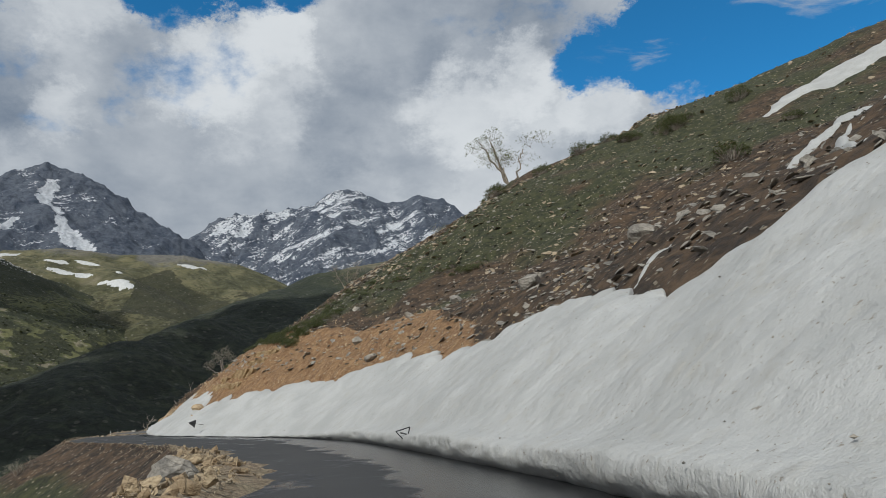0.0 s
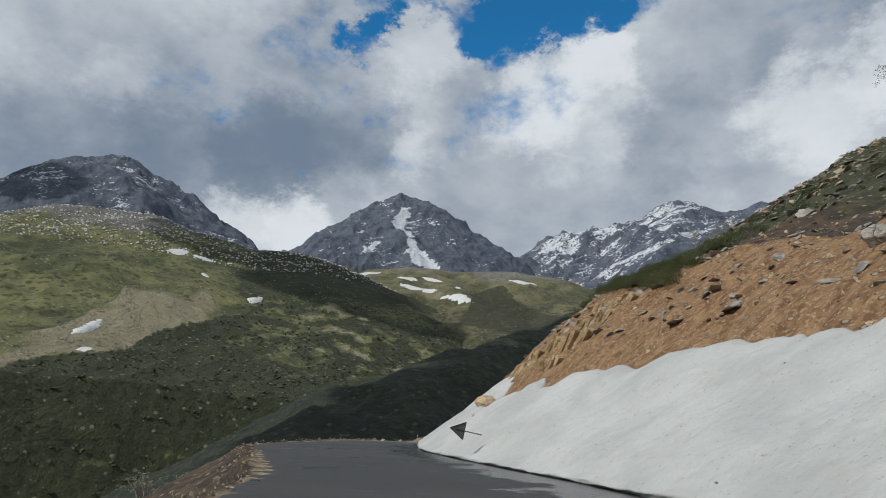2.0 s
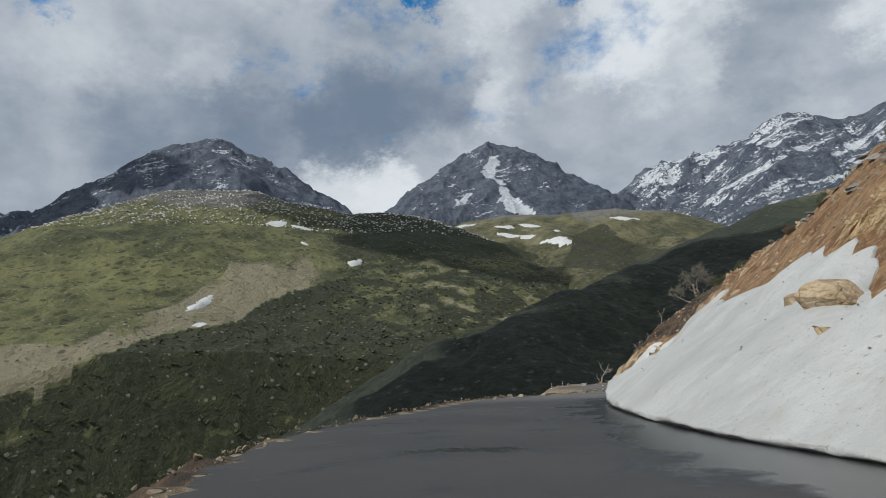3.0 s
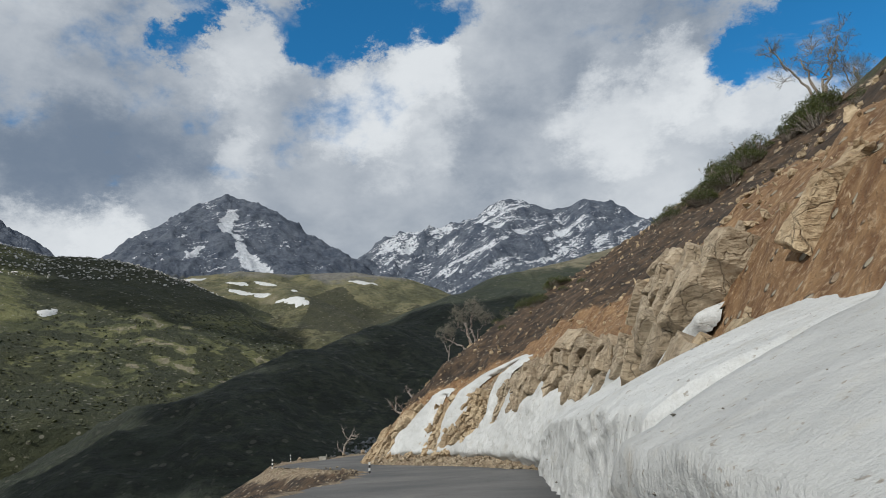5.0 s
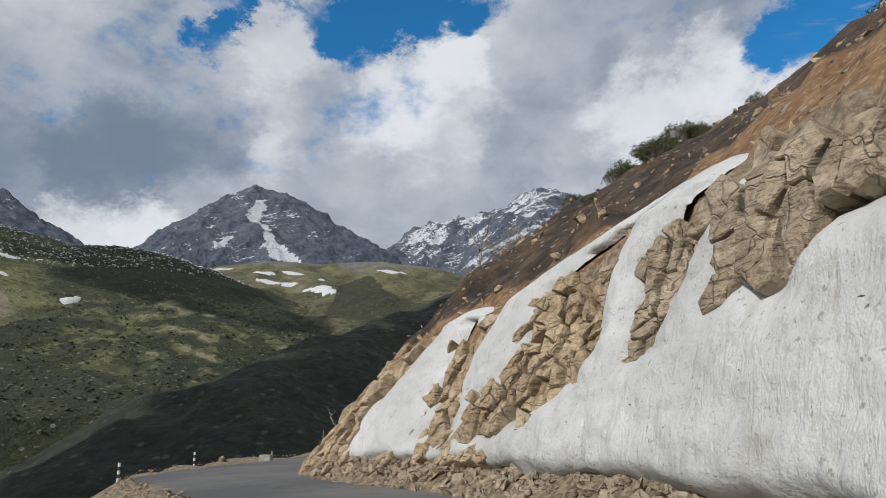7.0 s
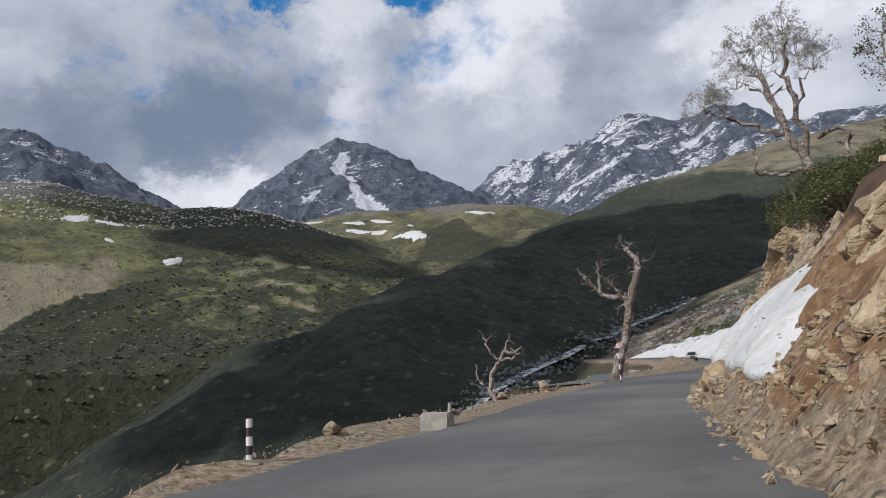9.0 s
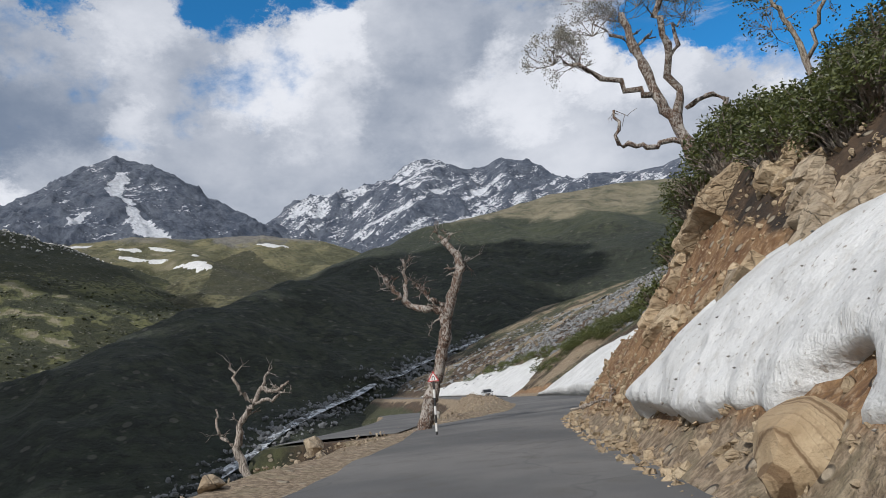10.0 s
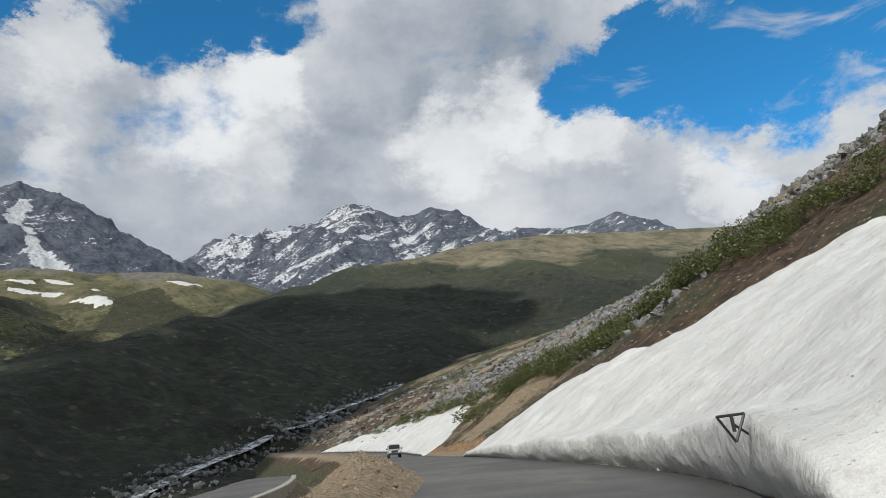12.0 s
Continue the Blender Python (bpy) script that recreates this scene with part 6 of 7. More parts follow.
bedded(-9.0, 49.6, 6.6, 4.6, 4.2, "steeply bedded tan rock outcrop in the orange bank", 3)
bedded(-12.6, 52.6, 5.4, 2.6, 1.8, "bedded tan rock at the turn of the bank", 4)

for k, (y0, y1, low, high, mat, cell, jut, soil, slant, swell) in enumerate([
        (60, 67, (4.4, 3.8), (7.0, 6.6), TAN_ROCK, (0.5, 0.7), 0.0, 0.02, 0.5, 0.4), (67, 76, (3.0, 3.0), (6.4, 6.6), TAN_ROCK, (0.7, 0.8), 0.1, -0.05, 0.4, 0.5), (76, 83, (2.4, 2.2), (6.2, 6.4), PALE_ROCK, (0.95, 0.85), 0.3, -0.2, 0.3, 0.55),
        (83, 90, (2.2, 2.2), (5.6, 5.6), PALE_ROCK, (0.75, 0.65), 0.12, -0.05, 0.35, 0.4), (90, 96.5, (2.0, 2.4), (5.9, 5.6), PALE_ROCK, (0.7, 0.75), 0.25, -0.12, 0.3, 0.45), (96.5, 101.6, (2.6, 2.8), (5.4, 5.2), PALE_ROCK, (0.6, 0.45), 0.25, -0.3, 0.2, 0.4),
        (101.6, 104.4, (2.0, 1.8), (5.7, 5.4), PALE_ROCK, (0.42, 0.36), 0.2, -0.9, 0.2, 0.3), (104.4, 108.6, (1.0, 0.8), (5.2, 4.6), TAN_ROCK, (0.38, 0.3), 0.16, -0.9, 0.35, 0.3), (108.6, 113, (0.6, 0.4), (5.2, 4.6), TAN_ROCK, (0.4, 0.5), 0.12, -0.6, 0.3, 0.25), (113, 118.5, (0.3, 0.3), (4.4, 3.4), TAN_ROCK, (0.55, 0.5), 0.1, -0.25, 0.3, 0.3)]):
    rock_face(y0, y1, low, high, mat, "jointed tan rock face with dark cracks" + (" above the snow wall" if y0 < 101 else " between tongues of snow"), 400 + k, cell, jut, soil, slant, swell)
for k, (y0, y1, low, high, mat, cell, jut, soil, slant, swell) in enumerate([
        (118.5, 125, (0.9, 1.2), (4.2, 4.6), TAN_ROCK, (0.5, 0.42), 0.1, -0.12, 0.2, 0.3), (125, 132, (2.6, 3.7), (4.9, 5.2), TAN_ROCK, (0.55, 0.45), 0.1, -0.15, 0.2, 0.3), (132, 137, (3.9, 3.4), (5.4, 5.2), PALE_ROCK, (0.6, 0.6), 0.1, -0.1, 0.2, 0.3),
        (136.5, 140, (3.3, 2.8), (5.0, 5.2), PALE_ROCK, (0.28, 1.1), 0.15, -0.3, 0.15, 0.2), (140, 145, (2.3, 2.6), (5.0, 5.8), TAN_ROCK, (0.42, 0.27), 0.06, -0.12, 0.12, 0.3), (145, 149.5, (2.6, 2.6), (6.2, 5.4), TAN_ROCK, (0.42, 0.27), 0.1, -0.15, 0.12, 0.35)]):
    rock_face(y0, y1, low, high, mat, "courses of broken tan rock in the orange road cut", 430 + k, cell, jut, soil, slant, swell, 0.08, False)

# the low concrete kerb wall beside the lower leg of the bend
wall_top = new("kerb_wall")
wall_top.matrix_world = pose(-66.0, 190, -0.15)
for k in range(9):
    y = 186 + 4.2 * k
    x = float(np.interp(y, LOW_MID[:, 1], LOW_MID[:, 0])) + 3.25
    x2 = float(np.interp(y + 4.2, LOW_MID[:, 1], LOW_MID[:, 0])) + 3.25
    bm = bmesh.new()
    box(bm, -0.22, 0.22, 0.03, math.hypot(x2 - x, 4.2) - 0.03, -0.3, 0.42)
    bmesh.ops.bevel(bm, geom=bm.edges[:], offset=0.03, segments=2, affect="EDGES")
    ob = part("wall_section", bm, CONCRETE, wall_top)
    ob.matrix_basis = pose(x + 66.0, y - 190, 0, 0, 0, math.degrees(math.atan2(x - x2, 4.2)))
tagged(wall_top, "low pale concrete kerb wall between mound and lower road", "wall")


# ---------------------------------------------------------------- the stream at the foot of the dark ridge
def water_material():
    m, k = material("white_water")
    p = place(k)
    foam = k.noise(p, 0.35, 7.0, 0.7, 1.0)
    c = k.mix(k.step(foam, 0.42, 0.60), (0.11, 0.125, 0.13), (0.64, 0.66, 0.67))
    return finish(m, k, c, k.math("MULTIPLY_ADD", k.step(foam, 0.42, 0.58), 0.5, 0.15), foam, 0.8, 0.4)


WATER = water_material()
bed = smooth([(-172, 215), (-158, 262), (-150, 305), (-143, 346), (-135, 380), (-124, 422), (-115, 446), (-102, 471), (-86, 496)], 14)


def lie(xy, slope):
    """Height of a mountain's mesh under points on the map."""
    V = SLOPES[slope][0]
    V = V[(V[:, 0] > -260) & (V[:, 0] < -20) & (V[:, 1] > 150) & (V[:, 1] < 560)]
    out = []
    for q in xy:
        d = np.hypot(V[:, 0] - q[0], V[:, 1] - q[1])
        i = np.argsort(d)[:4]
        out.append(np.average(V[i, 2], weights=1 / (d[i] + 0.3)))
    return np.array(out)


way = np.gradient(bed, axis=0)
way /= np.linalg.norm(way, axis=1)[:, None]
side = np.stack([way[:, 1], -way[:, 0]], -1)
level = lie(bed, "mountain_ridge")
for _ in range(12):
    level[1:-1] = (level[:-2] + level[1:-1] + level[2:]) / 3
broad = 3.0 * (1 + 0.5 * fbm(bed[:, 0], bed[:, 1], 18, 3, 3))
W = np.stack([np.concatenate([bed + side * (u * broad)[:, None], (level + 0.7 - 0.5 * abs(u))[:, None]], 1) for u in (-1, -0.5, 0, 0.5, 1)], 1)
stream = mesh_ob("water", W.reshape(-1, 3), grid_faces(len(bed), 5), WATER)
tagged(stream, "white mountain stream rushing down among boulders", "stream", kind="structure")
pts = np.repeat(bed, 26, 0) + np.repeat(side, 26, 0) * rng.normal(1.6, 3.8, len(bed) * 26)[:, None] + rng.normal(0, 2, (len(bed) * 26, 2))
zz = lie(pts, "mountain_ridge")
V, F, off = [], [], 0
turns, big = turned(len(pts)), sizes(len(pts), 0.3, 1.7, 2.4)
for i in range(len(pts)):
    P, T = STONES[rng.randint(3, 10)]
    V.append(P @ turns[i].T * big[i] + (pts[i, 0], pts[i, 1], zz[i] + 0.5))
    F.append(T + off)
    off += len(P)
tagged(mesh_ob("boulders", np.concatenate(V), np.concatenate(F), SCREE_ROCK, shade=False), "grey boulders lining the stream bed", "boulders", kind="stuff")


# ---------------------------------------------------------------- plants
def tube(bm, pts, radii, sides=6):
    rings = []
    for i, p in enumerate(pts):
        p = Vector(p)
        a = Vector(pts[max(i - 1, 0)])
        b = Vector(pts[min(i + 1, len(pts) - 1)])
        axis = (b - a).normalized() if (b - a).length > 1e-6 else Vector((0, 0, 1))
        u = axis.orthogonal().normalized()
        w = axis.cross(u)
        rings.append([bm.verts.new(p + (u * math.cos(2 * math.pi * s / sides) + w * math.sin(2 * math.pi * s / sides)) * radii[i]) for s in range(sides)])
    for r0, r1 in zip(rings, rings[1:]):
        for s in range(sides):
            bm.faces.new((r0[s], r0[(s + 1) % sides], r1[(s + 1) % sides], r1[s]))
    bm.faces.new(rings[-1])
    bm.faces.new(rings[0][::-1])


def bent(pts, rnd, amount, per=4):
    """A crooked line through the points."""
    out = []
    for a, b in zip(pts, pts[1:]):
        a, b = Vector(a), Vector(b)
        for k in range(per):
            j = amount * (b - a).length * (0.5 if k else 0.15)
            out.append(a.lerp(b, k / per) + Vector((rnd.uniform(-j, j), rnd.uniform(-j, j), rnd.uniform(-j, j))))
    out.append(Vector(pts[-1]))
    return out


def twigs(bm, start, way, length, radius, depth, rnd, tips, spread=0.6, sides=4):
    end = start + way * length
    mid = start.lerp(end, 0.5) + Vector((rnd.uniform(-1, 1), rnd.uniform(-1, 1), rnd.uniform(-1, 1))) * length * 0.10
    tube(bm, [start, mid, end], [radius, radius * 0.8, radius * 0.55], sides)
    if depth == 0:
        tips.append((end, way))
        return
    for _ in range(rnd.choice((2, 3))):
        w = (way + Vector((rnd.gauss(0, spread), rnd.gauss(0, spread), rnd.gauss(0.1, spread * 0.8)))).normalized()
        twigs(bm, mid.lerp(end, rnd.uniform(0.2, 1.0)), w, length * rnd.uniform(0.55, 0.8), radius * 0.6, depth - 1, rnd, tips, spread, 4 if depth > 1 else 3)


def leaf(bm, p, way, size, wide, rnd):
    side = way.cross(Vector((rnd.gauss(0, 1), rnd.gauss(0, 1), rnd.gauss(0, 1)))).normalized() * size * wide
    tip, mid = p + way * size, p + way * size * 0.5 + Vector((0, 0, 0.04 * size))
    v = [bm.verts.new(q) for q in (p, mid + side, tip, mid - side)]
    bm.faces.new(v)


def shrub(seed, radius, height, leaves, mat=SHRUB_LEAF, leaf_size=0.13):
    """A rhododendron: crooked stems with rosettes of long leaves."""
    rnd = random.Random(seed)
    top = new("shrub")
    stems, foliage = bmesh.new(), bmesh.new()
    count = max(8, leaves // 9)
    for k in range(count):
        a, r = rnd.uniform(0, 2 * math.pi), radius * math.sqrt(rnd.uniform(0, 1))
        h = height * (0.35 + 0.65 * rnd.uniform(0, 1)) * (1 - 0.55 * (r / radius) ** 2) * rnd.uniform(0.75, 1.15)
        tip = Vector((r * math.cos(a), r * math.sin(a), h))
        foot = Vector((r * 0.35 * math.cos(a), r * 0.35 * math.sin(a), -0.15))
        if k % 4 == 0:
            tube(stems, bent([foot, foot.lerp(tip, 0.5) + Vector((0, 0, 0.1)), tip], rnd, 0.18, 2), [0.035, 0.03, 0.025, 0.018, 0.010], 4)
        for _ in range(9):
            w = Vector((rnd.gauss(0, 1), rnd.gauss(0, 1), rnd.gauss(0.35, 0.6))).normalized()
            leaf(foliage, tip + w * 0.03 + Vector((rnd.gauss(0, 0.05), rnd.gauss(0, 0.05), rnd.gauss(0, 0.06))), w, leaf_size * rnd.uniform(0.8, 1.5), 0.22, rnd)
    part("stem", stems, TWIG, top)
    part("foliage", foliage, mat, top)
    return tagged(top, "dense dark green rhododendron shrub on the slope", "shrub", "hillside shrubs")


kinds = [shrub(s, 1.0, 1.15, 1700 + 150 * (s % 3), leaf_size=0.078 + 0.012 * (s % 2)) for s in range(5)]
rnd_s = random.Random(5)
first = [True] * 5


def plant(x, y, scale, label=""):
    z = float(ground(np.array([x]), np.array([y]))[0][0])
    k = rnd_s.randrange(5)
    m = pose(x, y, z - 0.05, rnd_s.uniform(-8, 8), rnd_s.uniform(-8, 8), rnd_s.uniform(0, 360))
    s = Matrix.Diagonal((scale, scale, scale * rnd_s.uniform(0.75, 1.05), 1))
    if first[k]:
        first[k] = False
        kinds[k].matrix_world = m @ s
        ob = kinds[k]
    else:
        ob = copy_thing(kinds[k], m)
        ob.matrix_basis = m @ s
    return tagged(ob, label)


def shrubs(count, y0, y1, d0, d1, lo, hi, label=""):
    for p in beside(count, y0, y1, d0, d1):
        plant(float(p[0]), float(p[1]), rnd_s.uniform(lo, hi), label)


shrubs(26, 146, 159, 5.5, 12, 1.0, 1.9, "big dark rhododendron shrub above the rock cut")
shrubs(10, 149, 154, 4.4, 6.0, 1.0, 1.5, "rhododendron shrub hanging over the rock cut")
shrubs(30, 139, 150, 4.7, 8.0, 0.8, 1.35, "rhododendron shrub along the top of the rock cut")
for x, y, count, wide, lo, hi, label in ((-20, 121.5, 9, 2.6, 0.9, 1.5, "dark rhododendron bush on the skyline"), (-15.5, 122.5, 10, 2.6, 1.1, 1.8, "dark rhododendron bush on the skyline"), (-10.3, 120.5, 8, 2.2, 1.2, 1.9, "tall dark bush on the steep skyline"),
                                        (-33.7, 125.6, 4, 0.8, 0.7, 1.1, "round dark bush on the skyline"), (-36.5, 123.7, 6, 1.6, 0.4, 0.8, "small dark bush on the skyline"), (-34.9, 120.6, 4, 0.8, 0.6, 0.9, "small dark bush on the slope"), (-22.6, 125.0, 5, 1.5, 0.5, 0.9, "small dark bush on the skyline"),
                                        (-50.2, 163.3, 4, 0.5, 0.3, 0.5, "small dark shrub in the gap of the snow"), (15.6, 51.0, 16, 2.0, 0.35, 0.7, "low dark rhododendron on the turf"), (9, 56, 14, 4.0, 0.35, 0.7, "low dark rhododendron on the turf"), (49.4, 72, 10, 2.5, 1.2, 2.0, "dark shrub on the skyline"), (44, 78.3, 5, 1.4, 1.0, 1.6, "dark shrub on the skyline"), (27, 150, 12, 4, 1.6, 2.6, "shrub below the birch on the skyline")):
    for _ in range(count):
        plant(x + rnd_s.gauss(0, wide * 0.6), y + rnd_s.gauss(0, wide * 0.6), rnd_s.uniform(lo, hi), label)
belt_y, belt_d = [180, 194, 201, 215, 228, 241], [27, 24, 22, 19, 13, 8]


def thicket(name, places, label, share=2):
    """Many shrubs grown into one another: the foliage of the single shrubs, joined."""
    V, F, off = [], [], 0
    for x, y, scale in places:
        me = next(c for c in kinds[rnd_s.randrange(5)].children if c.name.startswith("foliage")).data
        P = np.empty(len(me.vertices) * 3)
        me.vertices.foreach_get("co", P)
        P = P.reshape(-1, 4, 3)[rnd_s.randrange(share) :: share]
        mid = P.mean(1, keepdims=True)
        a, grow = rnd_s.uniform(0, 6.28), scale * np.array((1, 1, rnd_s.uniform(0.75, 1.05)))
        P = ((P - mid) * 1.25 + mid) * grow
        P = np.stack([P[..., 0] * math.cos(a) - P[..., 1] * math.sin(a), P[..., 0] * math.sin(a) + P[..., 1] * math.cos(a), P[..., 2]], -1)
        P = P + (x, y, float(ground(np.array([x]), np.array([y]))[0][0]) - 0.05)
        V.append(P.reshape(-1, 3))
        F.append(np.arange(len(P) * 4).reshape(-1, 4) + off)
        off += len(P) * 4
    return tagged(mesh_ob(name, np.concatenate(V), np.concatenate(F), SHRUB_LEAF, shade=False), label, "shrubs", kind="stuff")


belt = []
for _ in range(115):
    y = rnd_s.uniform(180, 243)
    d = float(np.interp(y, belt_y, belt_d)) + rnd_s.gauss(1.2, 2.0)
    p = at_bank(y, d)
    belt.append((float(p[0]), float(p[1]), rnd_s.uniform(0.9, 2.3)))
thicket("shrubs", belt, "green rhododendron belt above the snow and the far road")
low_belt = []
for _ in range(40):
    y = rnd_s.uniform(262, 330)
    p = at_bank(y, rnd_s.gauss(17 - 0.12 * (y - 262), 1.6))
    low_belt.append((float(p[0]), float(p[1]), rnd_s.uniform(1.0, 1.8)))
edge_belt = [(float(p[0]), float(p[1]), rnd_s.uniform(0.35, 0.75)) for p in beside(110, 41, 53, 10.0, 14.0)] + [(float(p[0]), float(p[1]), rnd_s.uniform(0.3, 0.6)) for p in beside(70, 44, 62, 14, 26)]
thicket("shrubs", edge_belt, "low green rhododendron along the edge of the turf")
thicket("shrubs", low_belt, "low green shrubs on the far slope over the stream")
shrubs(10, 86, 116, 27, 42, 0.5, 1.0, "dark shrub high on the steep slope")
shrubs(9, 108, 117, 10, 20, 0.3, 0.6, "small shrub on the spur")
shrubs(34, 42, 52, 12.5, 18, 0.4, 0.8, "low shrub at the top of the cut bank")
shrubs(12, 52, 72, 9, 14, 0.4, 0.8, "low shrub at the top of the cut bank")
shrubs(16, -10, 60, 40, 75, 1.0, 2.2, "shrub on the skyline")
for p in left_side(18, 50, 160, 6, 22):
    plant(float(p[0]), float(p[1]), rnd_s.uniform(0.6, 1.1), "shrub on the slope below the road")
kinds = [shrub(20 + s, 1.0, 1.3, 360, DRY_LEAF, 0.09) for s in range(5)]
first = [True] * 5
for p in left_side(34, 34, 90, 3.5, 18):
    plant(float(p[0]), float(p[1]), rnd_s.uniform(0.6, 1.2), "pale dry bush on the slope below the road")


# low scrub and stones on the green mountain's front
def scatter(name, slope, count, want, size, mat, label, seed):
    """Small rounded clumps over a mountain's sunny side."""
    V, mix = SLOPES[slope]
    pick = np.nonzero(want(V, mix))[0]
    r = np.random.RandomState(seed)
    pick = pick[r.randint(0, len(pick), count)]
    out, faces, off = [], [], 0
    for i in pick:
        P, T = STONES[r.randint(3, 10)]
        k = size[0] + (size[1] - size[0]) * r.rand() ** 2
        a = r.rand() * 6.28
        Q = np.stack([P[:, 0] * math.cos(a) - P[:, 1] * math.sin(a), P[:, 0] * math.sin(a) + P[:, 1] * math.cos(a), P[:, 2] * 0.9], -1) * k
        out.append(Q + V[i] + np.array([r.uniform(-3, 3), r.uniform(-3, 3), 0.15 * k]))
        faces.append(T + off)
        off += len(P)
    ob = mesh_ob(name, np.concatenate(out), np.concatenate(faces), mat, shade=False)
    return tagged(ob, label, name.replace("_", " "), kind="stuff")


PALE_STONE = rock_material("bleached_stone", (0.45, 0.44, 0.41), (0.70, 0.69, 0.66), (0.30, 0.29, 0.26), 6.0)
SCRUB = leaf_material("heath_scrub", (0.028, 0.034, 0.013), (0.095, 0.098, 0.036))
scatter("scrub", "mountain_green", 9000, lambda V, m: (V[:, 2] < 150) & (V[:, 2] > -70) & (m[:, 2] > 0.42), (0.6, 2.4), SCRUB, "dark scrub dotted over the green mountain", 5)
scatter("stones", "mountain_green", 3600, lambda V, m: (V[:, 2] > 205) & (np.hypot(V[:, 0] + 15, V[:, 1] - 36) < 1150), (1.2, 3.4), PALE_STONE, "pale stones on the green mountain's top", 6)
scatter("stones", "mountain_green", 2600, lambda V, m: (m[:, 2] < 0.25) & (V[:, 2] < 190), (0.5, 1.8), GREY_ROCK, "pale stones along the brow of the green mountain", 7)


def dead_tree(x, y, z, chains, radii, label, seed, extra=3, mat=DEAD_WOOD, name="dead_tree"):
    """Bare crooked wood. chains: lines of (across, up); the first is the trunk."""
    rnd = random.Random(seed)
    top = new(name)
    top.matrix_world = pose(x, y, z)
    depth = {}
    for k, (chain, r) in enumerate(zip(chains, radii)):
        lean = rnd.uniform(-0.5, 0.5) if k else 0.0
        d0 = depth.get(chain[0], 0.0)
        pts = []
        for i, (u, v) in enumerate(chain):
            d = d0 + lean * i / max(len(chain) - 1, 1) * abs(chain[-1][1] - chain[0][1] + chain[-1][0] - chain[0][0])
            depth[(u, v)] = d
            pts.append((u, d, v))
        line = bent(pts, rnd, 0.10 if k == 0 else 0.2, 5)
        bm = bmesh.new()
        rr = [r * (1 - 0.62 * i / (len(line) - 1)) * rnd.uniform(0.86, 1.14) for i in range(len(line))]
        if k == 0:
            rr[0] *= 1.5
            rr[1] *= 1.25
        tube(bm, line, rr, 12 if k == 0 else 7)
        tips = []
        for _ in range(extra if k else 4):
            i = rnd.randrange(len(line) // 2, len(line))
            way = Vector((rnd.gauss(0, 1), rnd.gauss(0, 1), rnd.gauss(0.2, 0.8))).normalized()
            twigs(bm, line[i], way, rnd.uniform(0.3, 0.7) * min(1, r * 9), max(0.016, rr[i] * 0.38), 1, rnd, tips, 0.8)
        for v in bm.verts:
            v.co += noise.noise_vector(v.co * 3.5) * 0.2 * r + noise.noise_vector(v.co * 11) * 0.1 * r
        part("trunk" if k == 0 else "limb", bm, mat, top, shade=True)
    return tagged(top, label, "tree")


dead_tree(-59.6, 156.4, 0.0, [[(-1.37, -0.2), (-1.1, 0.8), (-0.88, 1.45), (-0.49, 2.47), (-0.05, 3.7), (0.22, 5.08), (0.63, 6.09), (1.05, 6.99), (0.94, 7.65), (0.4, 8.34)],
    [(0.1, 5.2), (-0.77, 5.36), (-1.61, 5.75), (-2.16, 6.46), (-2.52, 7.1)], [(-1.61, 5.75), (-1.58, 6.98), (-1.56, 7.75)], [(0.11, 5.3), (-0.62, 5.96), (-1.28, 6.78)], [(-2.16, 6.46), (-2.8, 7.35)],
    [(-0.02, 5.0), (-0.53, 4.7), (-0.77, 4.16)], [(1.05, 6.99), (1.44, 7.48)], [(0.4, 8.34), (-0.02, 8.82)], [(0.48, 8.23), (0.83, 8.65)], [(-0.35, 5.63), (-0.87, 6.49), (-1.21, 6.57)]],
    [0.36, 0.20, 0.12, 0.15, 0.08, 0.05, 0.12, 0.09, 0.09, 0.08], "dead grey tree with flaking bark leaning beside the road", 1, 7, FLAKING_BARK)
dead_tree(-68.4, 155.7, 0.0, [[(-0.06, -6.0), (-0.06, -1.14), (-0.7, 0.21), (-0.48, 1.26), (0.21, 2.04), (0.5, 2.62)], [(0.21, 2.04), (-0.42, 2.71), (-0.77, 3.86)], [(0.5, 2.62), (0.85, 3.44)], [(0.5, 2.62), (1.4, 2.52), (1.94, 2.83)],
    [(0.21, 2.04), (1.25, 2.17), (1.79, 2.48)], [(-0.7, 0.21), (-1.46, 0.87), (-1.56, 1.97)]], [0.22, 0.12, 0.09, 0.11, 0.09, 0.10], "small bleached dead tree on the slope below the road", 2)


